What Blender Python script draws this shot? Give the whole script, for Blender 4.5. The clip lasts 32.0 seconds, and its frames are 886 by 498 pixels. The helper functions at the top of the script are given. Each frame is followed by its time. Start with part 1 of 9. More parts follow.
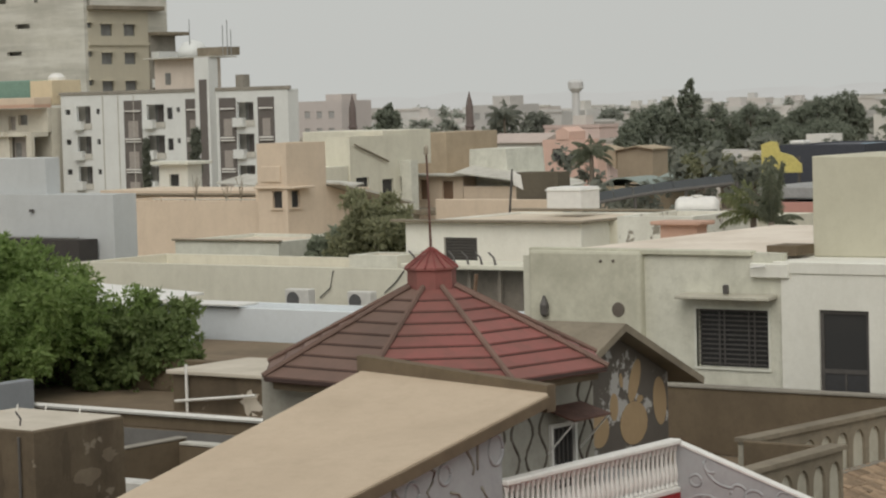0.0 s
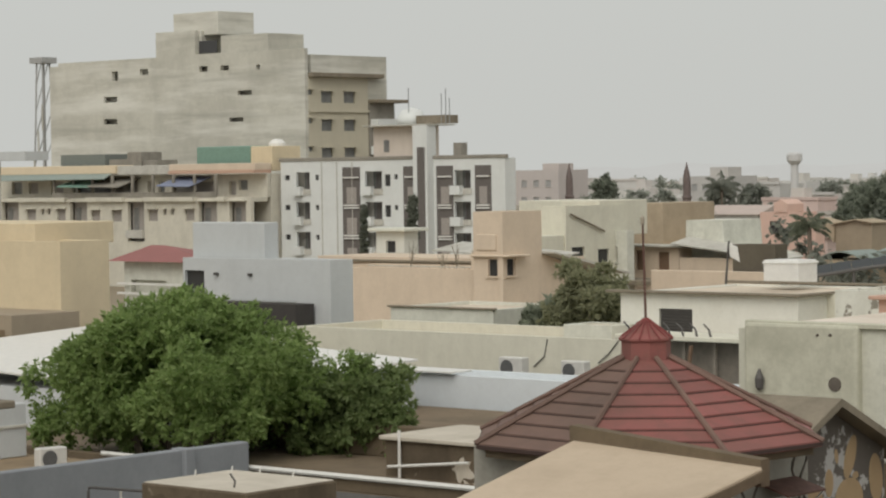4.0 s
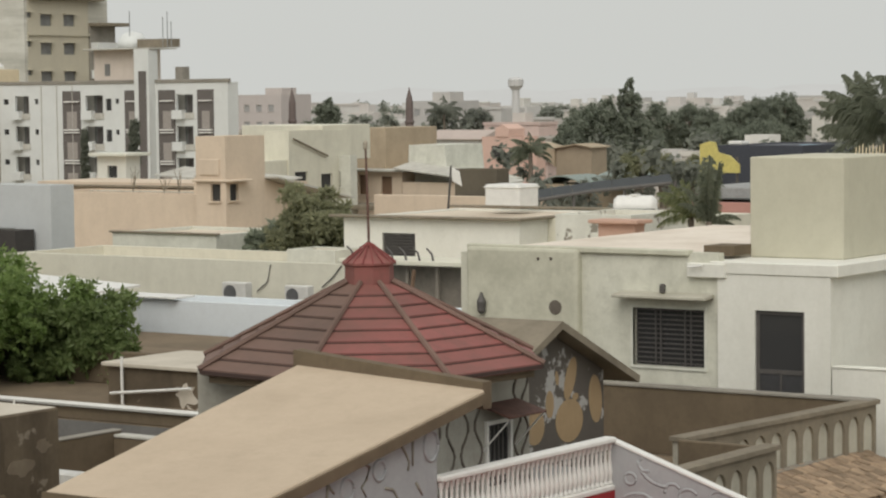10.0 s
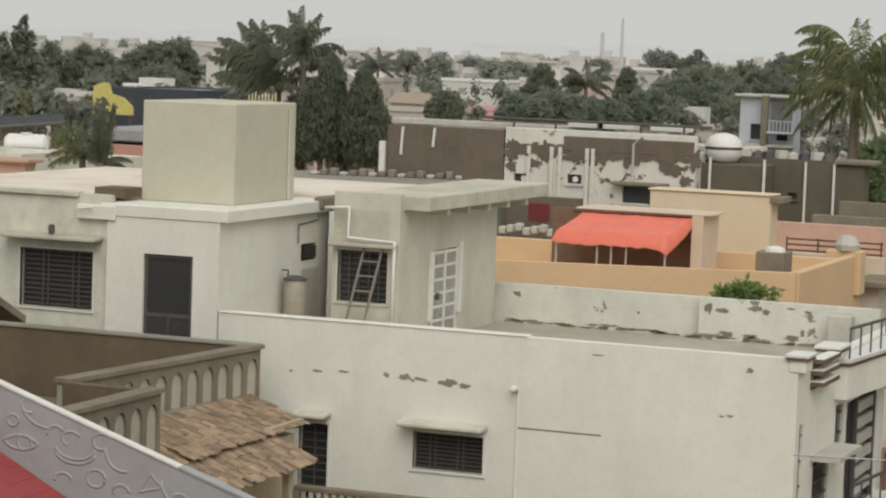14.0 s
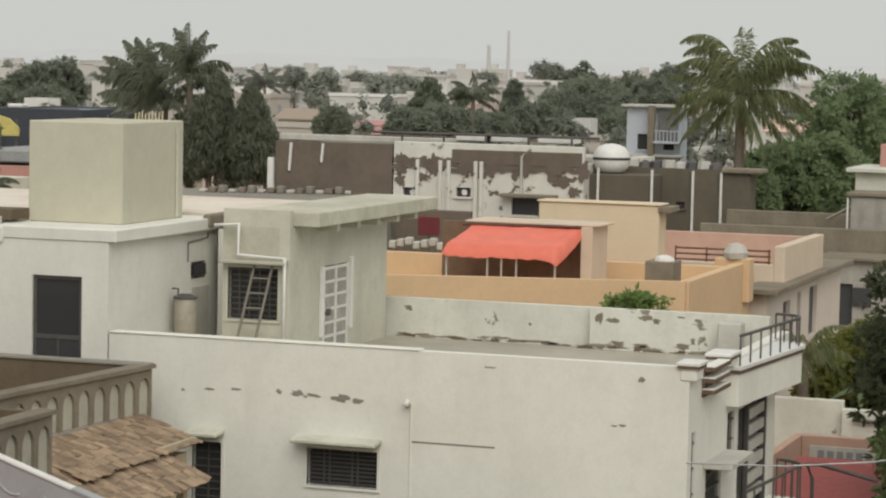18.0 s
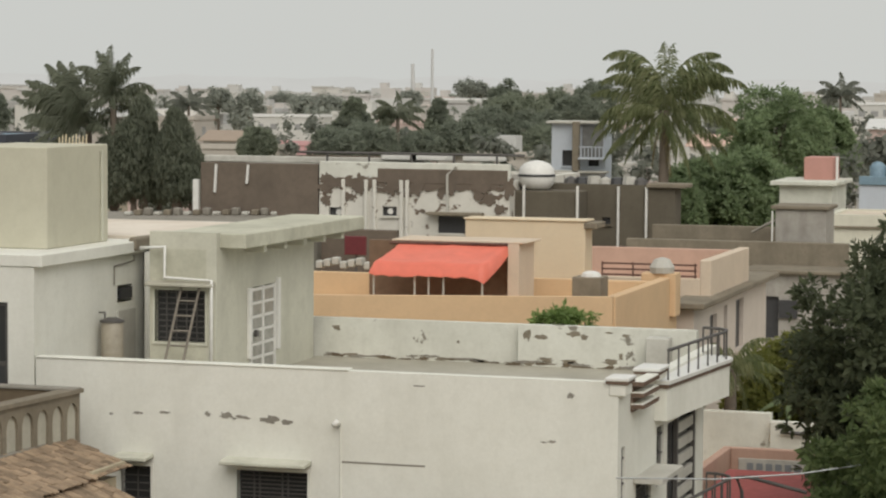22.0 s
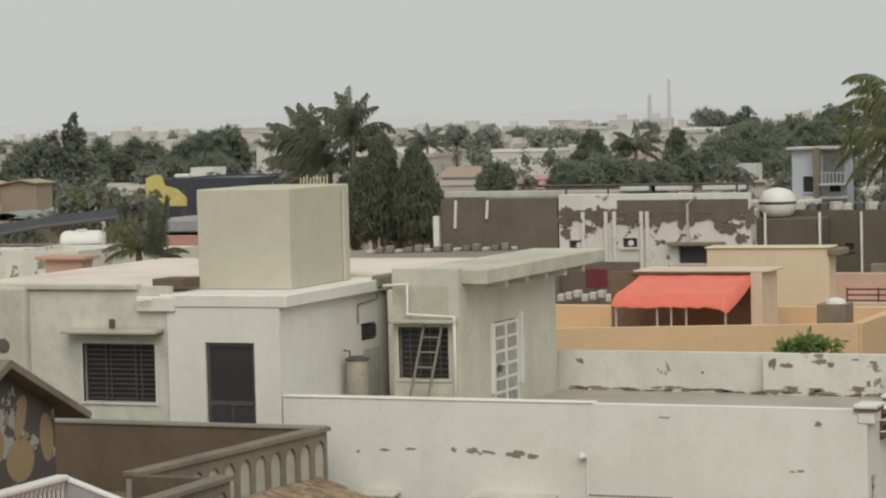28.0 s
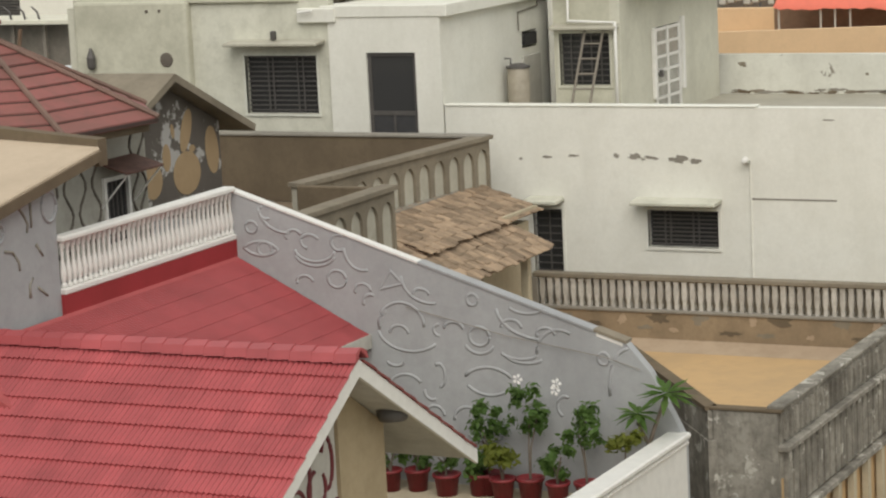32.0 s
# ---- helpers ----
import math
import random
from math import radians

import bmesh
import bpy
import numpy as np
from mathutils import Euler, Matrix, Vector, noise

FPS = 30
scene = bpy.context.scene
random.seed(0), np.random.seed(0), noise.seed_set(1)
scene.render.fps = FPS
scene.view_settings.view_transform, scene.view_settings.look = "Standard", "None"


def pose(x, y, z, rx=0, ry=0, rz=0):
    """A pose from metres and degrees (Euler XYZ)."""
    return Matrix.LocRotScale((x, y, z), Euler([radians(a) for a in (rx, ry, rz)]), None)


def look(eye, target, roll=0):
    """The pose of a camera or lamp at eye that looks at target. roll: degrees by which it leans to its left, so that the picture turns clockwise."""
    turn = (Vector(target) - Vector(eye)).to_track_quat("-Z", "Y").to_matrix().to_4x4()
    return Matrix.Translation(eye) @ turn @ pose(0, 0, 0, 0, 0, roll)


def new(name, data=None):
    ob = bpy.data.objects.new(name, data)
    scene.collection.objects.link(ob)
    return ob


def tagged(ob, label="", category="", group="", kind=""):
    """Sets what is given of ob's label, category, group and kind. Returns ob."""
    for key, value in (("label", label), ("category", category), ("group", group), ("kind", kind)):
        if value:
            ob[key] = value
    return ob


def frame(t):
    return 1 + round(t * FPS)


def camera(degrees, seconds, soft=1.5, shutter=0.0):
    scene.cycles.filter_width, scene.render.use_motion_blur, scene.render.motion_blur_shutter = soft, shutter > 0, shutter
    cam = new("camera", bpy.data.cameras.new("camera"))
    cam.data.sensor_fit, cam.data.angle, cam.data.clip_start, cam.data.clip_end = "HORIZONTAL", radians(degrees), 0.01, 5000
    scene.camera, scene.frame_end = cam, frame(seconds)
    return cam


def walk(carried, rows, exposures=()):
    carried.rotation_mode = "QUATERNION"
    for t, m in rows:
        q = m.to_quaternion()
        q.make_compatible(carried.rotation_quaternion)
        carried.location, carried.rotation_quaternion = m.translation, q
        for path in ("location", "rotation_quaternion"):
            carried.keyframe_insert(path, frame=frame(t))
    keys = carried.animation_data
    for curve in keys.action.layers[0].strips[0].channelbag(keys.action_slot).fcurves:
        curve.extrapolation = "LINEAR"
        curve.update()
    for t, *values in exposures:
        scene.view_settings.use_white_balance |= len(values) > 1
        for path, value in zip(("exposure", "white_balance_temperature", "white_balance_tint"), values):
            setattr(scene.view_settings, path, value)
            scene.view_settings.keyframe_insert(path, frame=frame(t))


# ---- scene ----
# The camera stands on a roof terrace and turns on the spot. Rows: seconds, Euler XYZ degrees.
EYE = (0.0, 0.0, 12.5)
UNIT = 1.15  # metres to one unit of the plan, from the height of the doors
PATH = [
    (0, 86.521, 1.556, 36.422),
    (0.5, 85.934, 1.614, 35.620),
    (1, 85.577, 1.330, 35.206),
    (1.5, 85.058, 1.236, 35.090),
    (2, 85.683, 1.238, 34.893),
    (2.5, 88.273, 1.181, 35.153),
    (3, 88.800, 1.247, 37.011),
    (3.5, 88.575, 1.119, 39.740),
    (4, 88.195, 0.813, 41.356),
    (4.5, 87.297, 0.520, 41.483),
    (6.5, 85.867, 0.155, 41.632),
    (7, 86.039, 0.274, 41.693),
    (7.5, 85.867, 0.160, 41.511),
    (8, 85.842, 0.266, 41.537),
    (8.5, 86.137, 0.585, 40.877),
    (9, 86.621, 1.122, 38.842),
    (9.5, 86.526, 1.232, 36.706),
    (10, 86.399, 0.692, 35.060),
    (10.5, 86.576, 0.836, 34.117),
    (11, 86.206, 0.746, 31.959),
    (11.5, 85.830, -0.047, 30.620),
    (12, 85.365, -1.298, 28.627),
    (12.5, 85.198, -1.987, 26.488),
    (13, 85.350, -2.046, 25.056),
    (13.5, 85.310, -2.126, 23.450),
    (14, 85.264, -2.072, 21.405),
    (14.5, 85.290, -2.322, 19.962),
    (15, 85.209, -2.743, 19.391),
    (15.5, 85.034, -2.837, 19.316),
    (17.5, 85.039, -1.477, 19.180),
    (18, 85.664, -1.198, 18.830),
    (18.5, 85.751, -1.042, 18.908),
    (19, 85.784, -0.943, 19.133),
    (19.5, 85.819, -0.791, 19.151),
    (20, 85.788, -0.458, 18.973),
    (20.5, 85.787, -0.262, 18.132),
    (21, 85.880, -0.228, 17.339),
    (21.5, 86.005, -0.253, 17.124),
    (22, 86.115, -0.393, 17.103),
    (22.5, 86.158, -0.367, 16.912),
    (23, 86.428, -0.344, 16.614),
    (23.5, 87.253, -0.349, 15.958),
    (24, 87.523, -0.395, 16.206),
    (24.5, 87.971, -0.481, 16.366),
    (26.5, 89.619, -0.388, 18.439),
    (27, 88.936, 0.018, 19.753),
    (27.5, 87.565, 0.846, 21.578),
    (28, 86.924, 1.431, 22.482),
    (28.5, 86.677, 1.519, 22.963),
    (29, 85.343, 1.450, 23.516),
    (29.5, 83.791, 1.770, 23.947),
    (30, 83.050, 1.988, 24.241),
    (30.5, 82.673, 1.946, 24.333),
    (31, 82.096, 2.414, 24.984),
    (31.5, 81.364, 2.828, 25.576),
    (32, 80.405, 2.809, 26.026),
]
cam = camera(19.97, 32.0, soft=2.2)
walk(cam, [(t, pose(*(UNIT * c for c in EYE), rx, ry, rz)) for t, rx, ry, rz in PATH], [(0, -0.12), (1, 0.14), (2, 0.08), (2.5, -0.04), (3, -0.27), (3.5, -0.15), (4, -0.05), (9, -0.05), (10, 0.06), (11, -0.04), (13, 0.0), (18, 0.04), (24, 0.03), (28, -0.06), (30, -0.08), (31, 0.0), (32, 0.24)])

# ---- light: a hazy overcast sky and a wide, weak sun behind the cloud ----
SUN_EL, SUN_AZ = radians(45), radians(298)
world = bpy.data.worlds.new("sky")
scene.world = world
world.use_nodes = True
wn, wl = world.node_tree.nodes, world.node_tree.links
sky = wn.new("ShaderNodeTexSky")
sky.sky_type, sky.sun_disc = "NISHITA", False
sky.sun_elevation, sky.sun_rotation = SUN_EL, radians(90) - SUN_AZ
sky.dust_density, sky.air_density = 6.0, 1.0
sky_cut = wn.new("ShaderNodeMixRGB")
sky_cut.inputs[0].default_value = 0.9
sky_cut.inputs[2].default_value = (6.38, 6.48, 6.2, 1)
wl.new(sky.outputs[0], sky_cut.inputs[1])
wl.new(sky_cut.outputs[0], wn["Background"].inputs[0])
wn["Background"].inputs[1].default_value = 0.1
sun = new("sun", bpy.data.lights.new("sun", "SUN"))
sun.data.energy, sun.data.angle, sun.data.color = 1.6, radians(50), (1.0, 0.96, 0.9)
sun.matrix_world = look((60 * math.cos(SUN_AZ), 60 * math.sin(SUN_AZ), 60 * math.tan(SUN_EL)), (0, 0, 0))

# ---- tools ----
def where(ob):
    p = Vector((0, 0, 0))
    while ob:
        p += ob.location
        ob = ob.parent
    return p


def thing(name, base, label, category, group="", kind=""):
    """An Empty at the base of a thing."""
    ob = new(name)
    ob.location = base
    ob.empty_display_size = 0.2
    return tagged(ob, label, category, group, kind)


def part(name, bm, material, parent=None, label="", smooth=False):
    """Links a bmesh, drawn in world metres, as one mesh object under a thing or a part."""
    me = bpy.data.meshes.new(name)
    at = where(parent) if parent else Vector((0, 0, 0))
    if parent:
        bm.transform(Matrix.Translation(-at))
    bmesh.ops.recalc_face_normals(bm, faces=bm.faces)
    bm.to_mesh(me)
    bm.free()
    if smooth:
        me.polygons.foreach_set("use_smooth", [True] * len(me.polygons))
    me.materials.append(material)
    ob = new(name, me)
    ob.parent = parent
    return tagged(ob, label) if label else ob


def farther(k, *things):
    """Sets things drawn at a reduced plan k times as far from the eye, at their true size."""
    for ob in things:
        ob.location = Vector(EYE) + (ob.location - Vector(EYE)) * k
        ob.scale = (k, k, k)


def piece(name, me, parent, m):
    """One more object on a shared mesh, at the world pose m."""
    ob = new(name, me)
    ob.parent = parent
    ob.matrix_basis = Matrix.Translation(-where(parent)) @ m if parent else m
    return ob


def shared(name, bm, material, smooth=False):
    me = bpy.data.meshes.new(name)
    bmesh.ops.recalc_face_normals(bm, faces=bm.faces)
    bm.to_mesh(me)
    bm.free()
    if smooth:
        me.polygons.foreach_set("use_smooth", [True] * len(me.polygons))
    me.materials.append(material)
    return me


def B():
    return bmesh.new()


FACES = ((0, 3, 2, 1), (4, 5, 6, 7), (0, 1, 5, 4), (1, 2, 6, 5), (2, 3, 7, 6), (3, 0, 4, 7))


def hexa(bm, pts):
    v = [bm.verts.new(p) for p in pts]
    for f in FACES:
        bm.faces.new([v[i] for i in f])
    return bm


def box(bm, x0, x1, y0, y1, z0, z1):
    return hexa(bm, [(x0, y0, z0), (x1, y0, z0), (x1, y1, z0), (x0, y1, z0), (x0, y0, z1), (x1, y0, z1), (x1, y1, z1), (x0, y1, z1)])


def soft_box(x0, x1, y0, y1, z0, z1, r=0.02, seg=1):
    """A box with worn, rounded edges."""
    bm = box(B(), x0, x1, y0, y1, z0, z1)
    bmesh.ops.bevel(bm, geom=bm.edges[:], offset=r, segments=seg, affect="EDGES", profile=0.5)
    return bm


def prism(bm, poly, axis, a, b):
    """A polygon drawn across an axis ("x": points are y, z; "y": x, z; "z": x, y), pulled from a to b."""
    put = {"x": lambda p, c: (c, p[0], p[1]), "y": lambda p, c: (p[0], c, p[1]), "z": lambda p, c: (p[0], p[1], c)}[axis]
    lo, hi = [bm.verts.new(put(p, a)) for p in poly], [bm.verts.new(put(p, b)) for p in poly]
    bm.faces.new(lo[::-1])
    bm.faces.new(hi)
    for i in range(len(poly)):
        j = (i + 1) % len(poly)
        bm.faces.new((lo[i], lo[j], hi[j], hi[i]))
    return bm


def tube(bm, pts, r0, r1=None, seg=8, close=True):
    """A round bar along points, with radius r0 at its start and r1 at its end."""
    r1 = r0 if r1 is None else r1
    pts = [Vector(p) for p in pts]
    rings = []
    for i, p in enumerate(pts):
        d = (pts[min(i + 1, len(pts) - 1)] - pts[max(i - 1, 0)]).normalized()
        side = d.cross(Vector((0, 0, 1)) if abs(d.z) < 0.9 else Vector((1, 0, 0))).normalized()
        up = side.cross(d)
        r = r0 + (r1 - r0) * i / max(1, len(pts) - 1)
        rings.append([bm.verts.new(p + side * math.cos(2 * math.pi * k / seg) * r + up * math.sin(2 * math.pi * k / seg) * r) for k in range(seg)])
    for a, b in zip(rings, rings[1:]):
        for k in range(seg):
            bm.faces.new((a[k], a[(k + 1) % seg], b[(k + 1) % seg], b[k]))
    if close:
        bm.faces.new(rings[0][::-1])
        bm.faces.new(rings[-1])
    return bm


def lathe(bm, x, y, profile, seg=10):
    """A turned shape: rows of radius and height about the upright axis at x, y."""
    rings = [[bm.verts.new((x + r * math.cos(2 * math.pi * k / seg), y + r * math.sin(2 * math.pi * k / seg), z)) for k in range(seg)] for r, z in profile]
    for a, b in zip(rings, rings[1:]):
        for k in range(seg):
            bm.faces.new((a[k], a[(k + 1) % seg], b[(k + 1) % seg], b[k]))
    bm.faces.new(rings[0][::-1])
    bm.faces.new(rings[-1])
    return bm


def pierced(bm, u0, u1, v0, v1, holes, put):
    """One slab of wall with openings cut through it; put maps u, v and depth 0 or 1 to the world."""
    us = sorted({u0, u1, *(min(max(h[i], u0), u1) for h in holes for i in (0, 1))})
    vs = sorted({v0, v1, *(min(max(h[i], v0), v1) for h in holes for i in (2, 3))})
    nu, nv = len(us) - 1, len(vs) - 1
    mid = lambda a, i: (a[i] + a[i + 1]) / 2
    full = [[not any(h[0] < mid(us, i) < h[1] and h[2] < mid(vs, j) < h[3] for h in holes) for j in range(nv)] for i in range(nu)]
    made = {}

    def at(i, j, k):
        if (i, j, k) not in made:
            made[i, j, k] = bm.verts.new(put(us[i], vs[j], k))
        return made[i, j, k]
    for i in range(nu):
        for j in range(nv):
            if not full[i][j]:
                continue
            for k in (0, 1):
                bm.faces.new([at(i + a, j + b, k) for a, b in ((0, 0), (1, 0), (1, 1), (0, 1))])
            for di, dj, e in ((-1, 0, ((0, 0), (0, 1))), (1, 0, ((1, 0), (1, 1))), (0, -1, ((0, 0), (1, 0))), (0, 1, ((0, 1), (1, 1)))):
                if not (0 <= i + di < nu and 0 <= j + dj < nv and full[i + di][j + dj]):
                    (a, b), (c, d) = e
                    bm.faces.new((at(i + a, j + b, 0), at(i + c, j + d, 0), at(i + c, j + d, 1), at(i + a, j + b, 1)))
    return bm


def wall_y(bm, x0, x1, y, th, z0, z1, holes=()):
    """A wall whose outer face looks to -y, with openings (xa, xb, za, zb) through it."""
    return pierced(bm, x0, x1, z0, z1, holes, lambda u, v, k: (u, y + th * k, v))


def wall_x(bm, x, y0, y1, th, z0, z1, holes=()):
    """A wall whose outer face looks to +x, with openings (ya, yb, za, zb) through it."""
    return pierced(bm, y0, y1, z0, z1, holes, lambda u, v, k: (x - th * k, u, v))


# ---- materials ----
def nodes_of(name):
    m = bpy.data.materials.new(name)
    m.use_nodes = True
    return m, m.node_tree.nodes, m.node_tree.links, m.node_tree.nodes["Principled BSDF"]


def noise_at(n, l, scale, detail=4, rough=0.55, stretch=(1, 1, 1), coord=None):
    tex = n.new("ShaderNodeTexNoise")
    tex.inputs["Scale"].default_value, tex.inputs["Detail"].default_value, tex.inputs["Roughness"].default_value = scale, detail, rough
    geo = n.new("ShaderNodeNewGeometry")
    mp = n.new("ShaderNodeMapping")
    mp.inputs["Scale"].default_value = tuple(v / UNIT for v in stretch)
    l.new(coord or geo.outputs["Position"], mp.inputs[0])
    l.new(mp.outputs[0], tex.inputs["Vector"])
    return tex.outputs["Fac"]


def ramp(n, l, fac, lo, hi, a=0.0, b=1.0):
    r = n.new("ShaderNodeMapRange")
    r.inputs[1].default_value, r.inputs[2].default_value, r.inputs[3].default_value, r.inputs[4].default_value = lo, hi, a, b
    l.new(fac, r.inputs[0])
    return r.outputs[0]


def mix(n, l, fac, a, b, kind="MIX"):
    m = n.new("ShaderNodeMixRGB")
    m.blend_type = kind
    for i, v in ((0, fac), (1, a), (2, b)):
        if isinstance(v, bpy.types.NodeSocket):
            l.new(v, m.inputs[i])
        else:
            m.inputs[i].default_value = v if i == 0 else (*v, 1)
    return m.outputs[0]


def bump(n, l, p, height, strength, dist=0.01):
    b = n.new("ShaderNodeBump")
    b.inputs["Strength"].default_value, b.inputs["Distance"].default_value = strength, dist
    l.new(height, b.inputs["Height"])
    l.new(b.outputs[0], p.inputs["Normal"])


def plaster(name, base, dirt, streaks=0.5, blotch=0.5, rough=0.9, under=None, peel=0.0, grain=1.0, vary=0.0, size=1.0, wash=None):
    """Painted or bare cement render: blotches, rain streaks, fine grain; peel lays the under-colour bare in patches."""
    m, n, l, p = nodes_of(name)
    big = ramp(n, l, noise_at(n, l, 0.7 / size, 5, 0.6), 0.42, 0.72)
    run = ramp(n, l, noise_at(n, l, 1.3 / size, 6, 0.6, (1, 1, 0.2)), 0.5, 0.8)
    fine = noise_at(n, l, 14 / size, 5, 0.7)
    c = mix(n, l, ramp(n, l, fine, 0.3, 0.7, 0, 0.22), base, dirt)
    big_s = n.new("ShaderNodeMath"); big_s.operation = "MULTIPLY"; big_s.inputs[1].default_value = blotch
    l.new(big, big_s.inputs[0])
    c = mix(n, l, big_s.outputs[0], c, dirt)
    c = mix(n, l, ramp(n, l, noise_at(n, l, 3.4 / size, 6, 0.72), 0.46, 0.76, 0, min(1.0, 0.75 * blotch + 0.1)), c, dirt)
    run_s = n.new("ShaderNodeMath"); run_s.operation = "MULTIPLY"; run_s.inputs[1].default_value = streaks
    l.new(run, run_s.inputs[0])
    c = mix(n, l, run_s.outputs[0], c, dirt)
    if wash:
        c = mix(n, l, ramp(n, l, noise_at(n, l, 1.6 / size, 6, 0.65, (0.16, 0.16, 1.0)), 0.48, 0.66, 0, 0.8), c, wash)
        c = mix(n, l, ramp(n, l, noise_at(n, l, 2.3 / size, 5, 0.6, (0.1, 0.1, 1.6)), 0.56, 0.72, 0, 0.7), c, dirt)
    if vary:
        info = n.new("ShaderNodeObjectInfo")
        hs = n.new("ShaderNodeHueSaturation")
        l.new(ramp(n, l, info.outputs["Random"], 0, 1, 1 - vary, 1 + vary), hs.inputs["Value"])
        l.new(c, hs.inputs["Color"])
        c = hs.outputs[0]
    height = fine
    if under:
        pe = ramp(n, l, noise_at(n, l, 1.6 / size, 7, 0.65), 0.62 - peel, 0.64 - peel)
        c = mix(n, l, pe, c, under)
    l.new(c, p.inputs["Base Color"])
    p.inputs["Roughness"].default_value = rough
    p.inputs["Specular IOR Level"].default_value = 0.25
    bump(n, l, p, height, 0.35 * grain, 0.008)
    return m


def simple(name, base, rough=0.6, metal=0.0, var=0.25, scale=6.0, vary=0.0, spec=0.4):
    """One colour with a little wear in it."""
    m, n, l, p = nodes_of(name)
    dark = tuple(v * (1 - var) for v in base)
    c = mix(n, l, ramp(n, l, noise_at(n, l, scale, 5, 0.65), 0.3, 0.7), base, dark)
    if vary:
        info = n.new("ShaderNodeObjectInfo")
        hs = n.new("ShaderNodeHueSaturation")
        l.new(ramp(n, l, info.outputs["Random"], 0, 1, 1 - vary, 1 + vary), hs.inputs["Value"])
        l.new(c, hs.inputs["Color"])
        c = hs.outputs[0]
    l.new(c, p.inputs["Base Color"])
    p.inputs["Roughness"].default_value, p.inputs["Metallic"].default_value = rough, metal
    p.inputs["Specular IOR Level"].default_value = spec
    bump(n, l, p, noise_at(n, l, scale * 6, 3), 0.15, 0.004)
    return m


def leafy(name, a, b, rough=0.6, thin=0.58):
    """Leaves: colour varies leaf by leaf and in soft masses, light shines through."""
    m, n, l, p = nodes_of(name)
    geo = n.new("ShaderNodeNewGeometry")
    c = mix(n, l, geo.outputs["Random Per Island"], a, b)
    c = mix(n, l, ramp(n, l, noise_at(n, l, 0.9, 3), 0.35, 0.7, 0, 0.5), c, tuple(v * 0.78 for v in a))
    l.new(c, p.inputs["Base Color"])
    p.inputs["Roughness"].default_value = rough
    p.inputs["Specular IOR Level"].default_value = 0.3
    tr = n.new("ShaderNodeBsdfTranslucent")
    l.new(c, tr.inputs[0])
    ms = n.new("ShaderNodeMixShader")
    ms.inputs[0].default_value = thin
    l.new(p.outputs[0], ms.inputs[1])
    l.new(tr.outputs[0], ms.inputs[2])
    l.new(ms.outputs[0], n["Material Output"].inputs[0])
    return m


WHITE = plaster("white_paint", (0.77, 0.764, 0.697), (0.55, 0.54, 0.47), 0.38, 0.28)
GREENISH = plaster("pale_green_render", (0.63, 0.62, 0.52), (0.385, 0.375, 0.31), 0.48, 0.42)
CREAM = plaster("cream_render", (0.68, 0.66, 0.55), (0.48, 0.46, 0.38), 0.4, 0.3)
BROWN = plaster("bare_brown_cement", (0.165, 0.128, 0.085), (0.09, 0.07, 0.048), 0.6, 0.55)
GREYC = plaster("grey_cement", (0.3, 0.28, 0.24), (0.17, 0.155, 0.13), 0.6, 0.6)
CARVED = plaster("grey_carved_paint", (0.385, 0.395, 0.4), (0.25, 0.255, 0.26), 0.45, 0.4)
TANSLAB = plaster("buff_screed", (0.52, 0.425, 0.32), (0.4, 0.32, 0.235), 0.0, 0.5)
ORANGE = plaster("orange_buff_render", (0.68, 0.48, 0.29), (0.52, 0.37, 0.23), 0.3, 0.35)
PINKTAN = plaster("salmon_buff_render", (0.66, 0.55, 0.43), (0.5, 0.41, 0.32), 0.4, 0.35)
YELLOW = plaster("yellow_buff_render", (0.66, 0.56, 0.39), (0.5, 0.42, 0.29), 0.4, 0.35)
BLUEGREY = plaster("blue_grey_paint", (0.54, 0.56, 0.56), (0.42, 0.435, 0.435), 0.4, 0.3)
DARKGREY = plaster("dark_grey_render", (0.265, 0.28, 0.295), (0.185, 0.195, 0.205), 0.4, 0.35)
CONCRETE = plaster("stained_concrete", (0.56, 0.545, 0.475), (0.36, 0.35, 0.305), 0.7, 0.55, size=5.0, wash=(0.68, 0.67, 0.61))
FLATS = plaster("dusty_cream_facade", (0.63, 0.6, 0.51), (0.42, 0.4, 0.34), 0.6, 0.45, size=2.0)
BEIGE = plaster("beige_render", (0.52, 0.48, 0.38), (0.42, 0.39, 0.31), 0.3, 0.3)
EARTH = plaster("sandy_ground", (0.3, 0.25, 0.18), (0.2, 0.17, 0.12), 0.0, 0.6)
RED = plaster("red_roof_paint", (0.42, 0.1, 0.1), (0.29, 0.065, 0.064), 0.3, 0.45, 0.5, vary=0.06)
DARKRED = plaster("faded_red_roof", (0.23, 0.06, 0.055), (0.17, 0.06, 0.055), 0.2, 0.6, 0.6)
WOOD = simple("weathered_wood", (0.2, 0.13, 0.085), 0.75)
IRON = simple("dark_iron", (0.115, 0.107, 0.1), 0.6, 0.2)
DARK = simple("dark_opening", (0.03, 0.03, 0.032), 0.5)
PIPEW = simple("white_pvc", (0.75, 0.74, 0.7), 0.4, var=0.12)
METAL = simple("galvanised_metal", (0.42, 0.43, 0.43), 0.4, 0.7)
LEAF = leafy("mango_leaves", (0.2, 0.295, 0.09), (0.34, 0.435, 0.165))
# leaf green lightened in colour to stand for haze
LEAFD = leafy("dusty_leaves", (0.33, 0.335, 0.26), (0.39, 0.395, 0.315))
PALM = leafy("palm_leaves", (0.15, 0.185, 0.08), (0.34, 0.35, 0.19))
BARK = simple("bark", (0.17, 0.14, 0.11), 0.9)
m_, n_, l_, GLASS = nodes_of("window_glass")
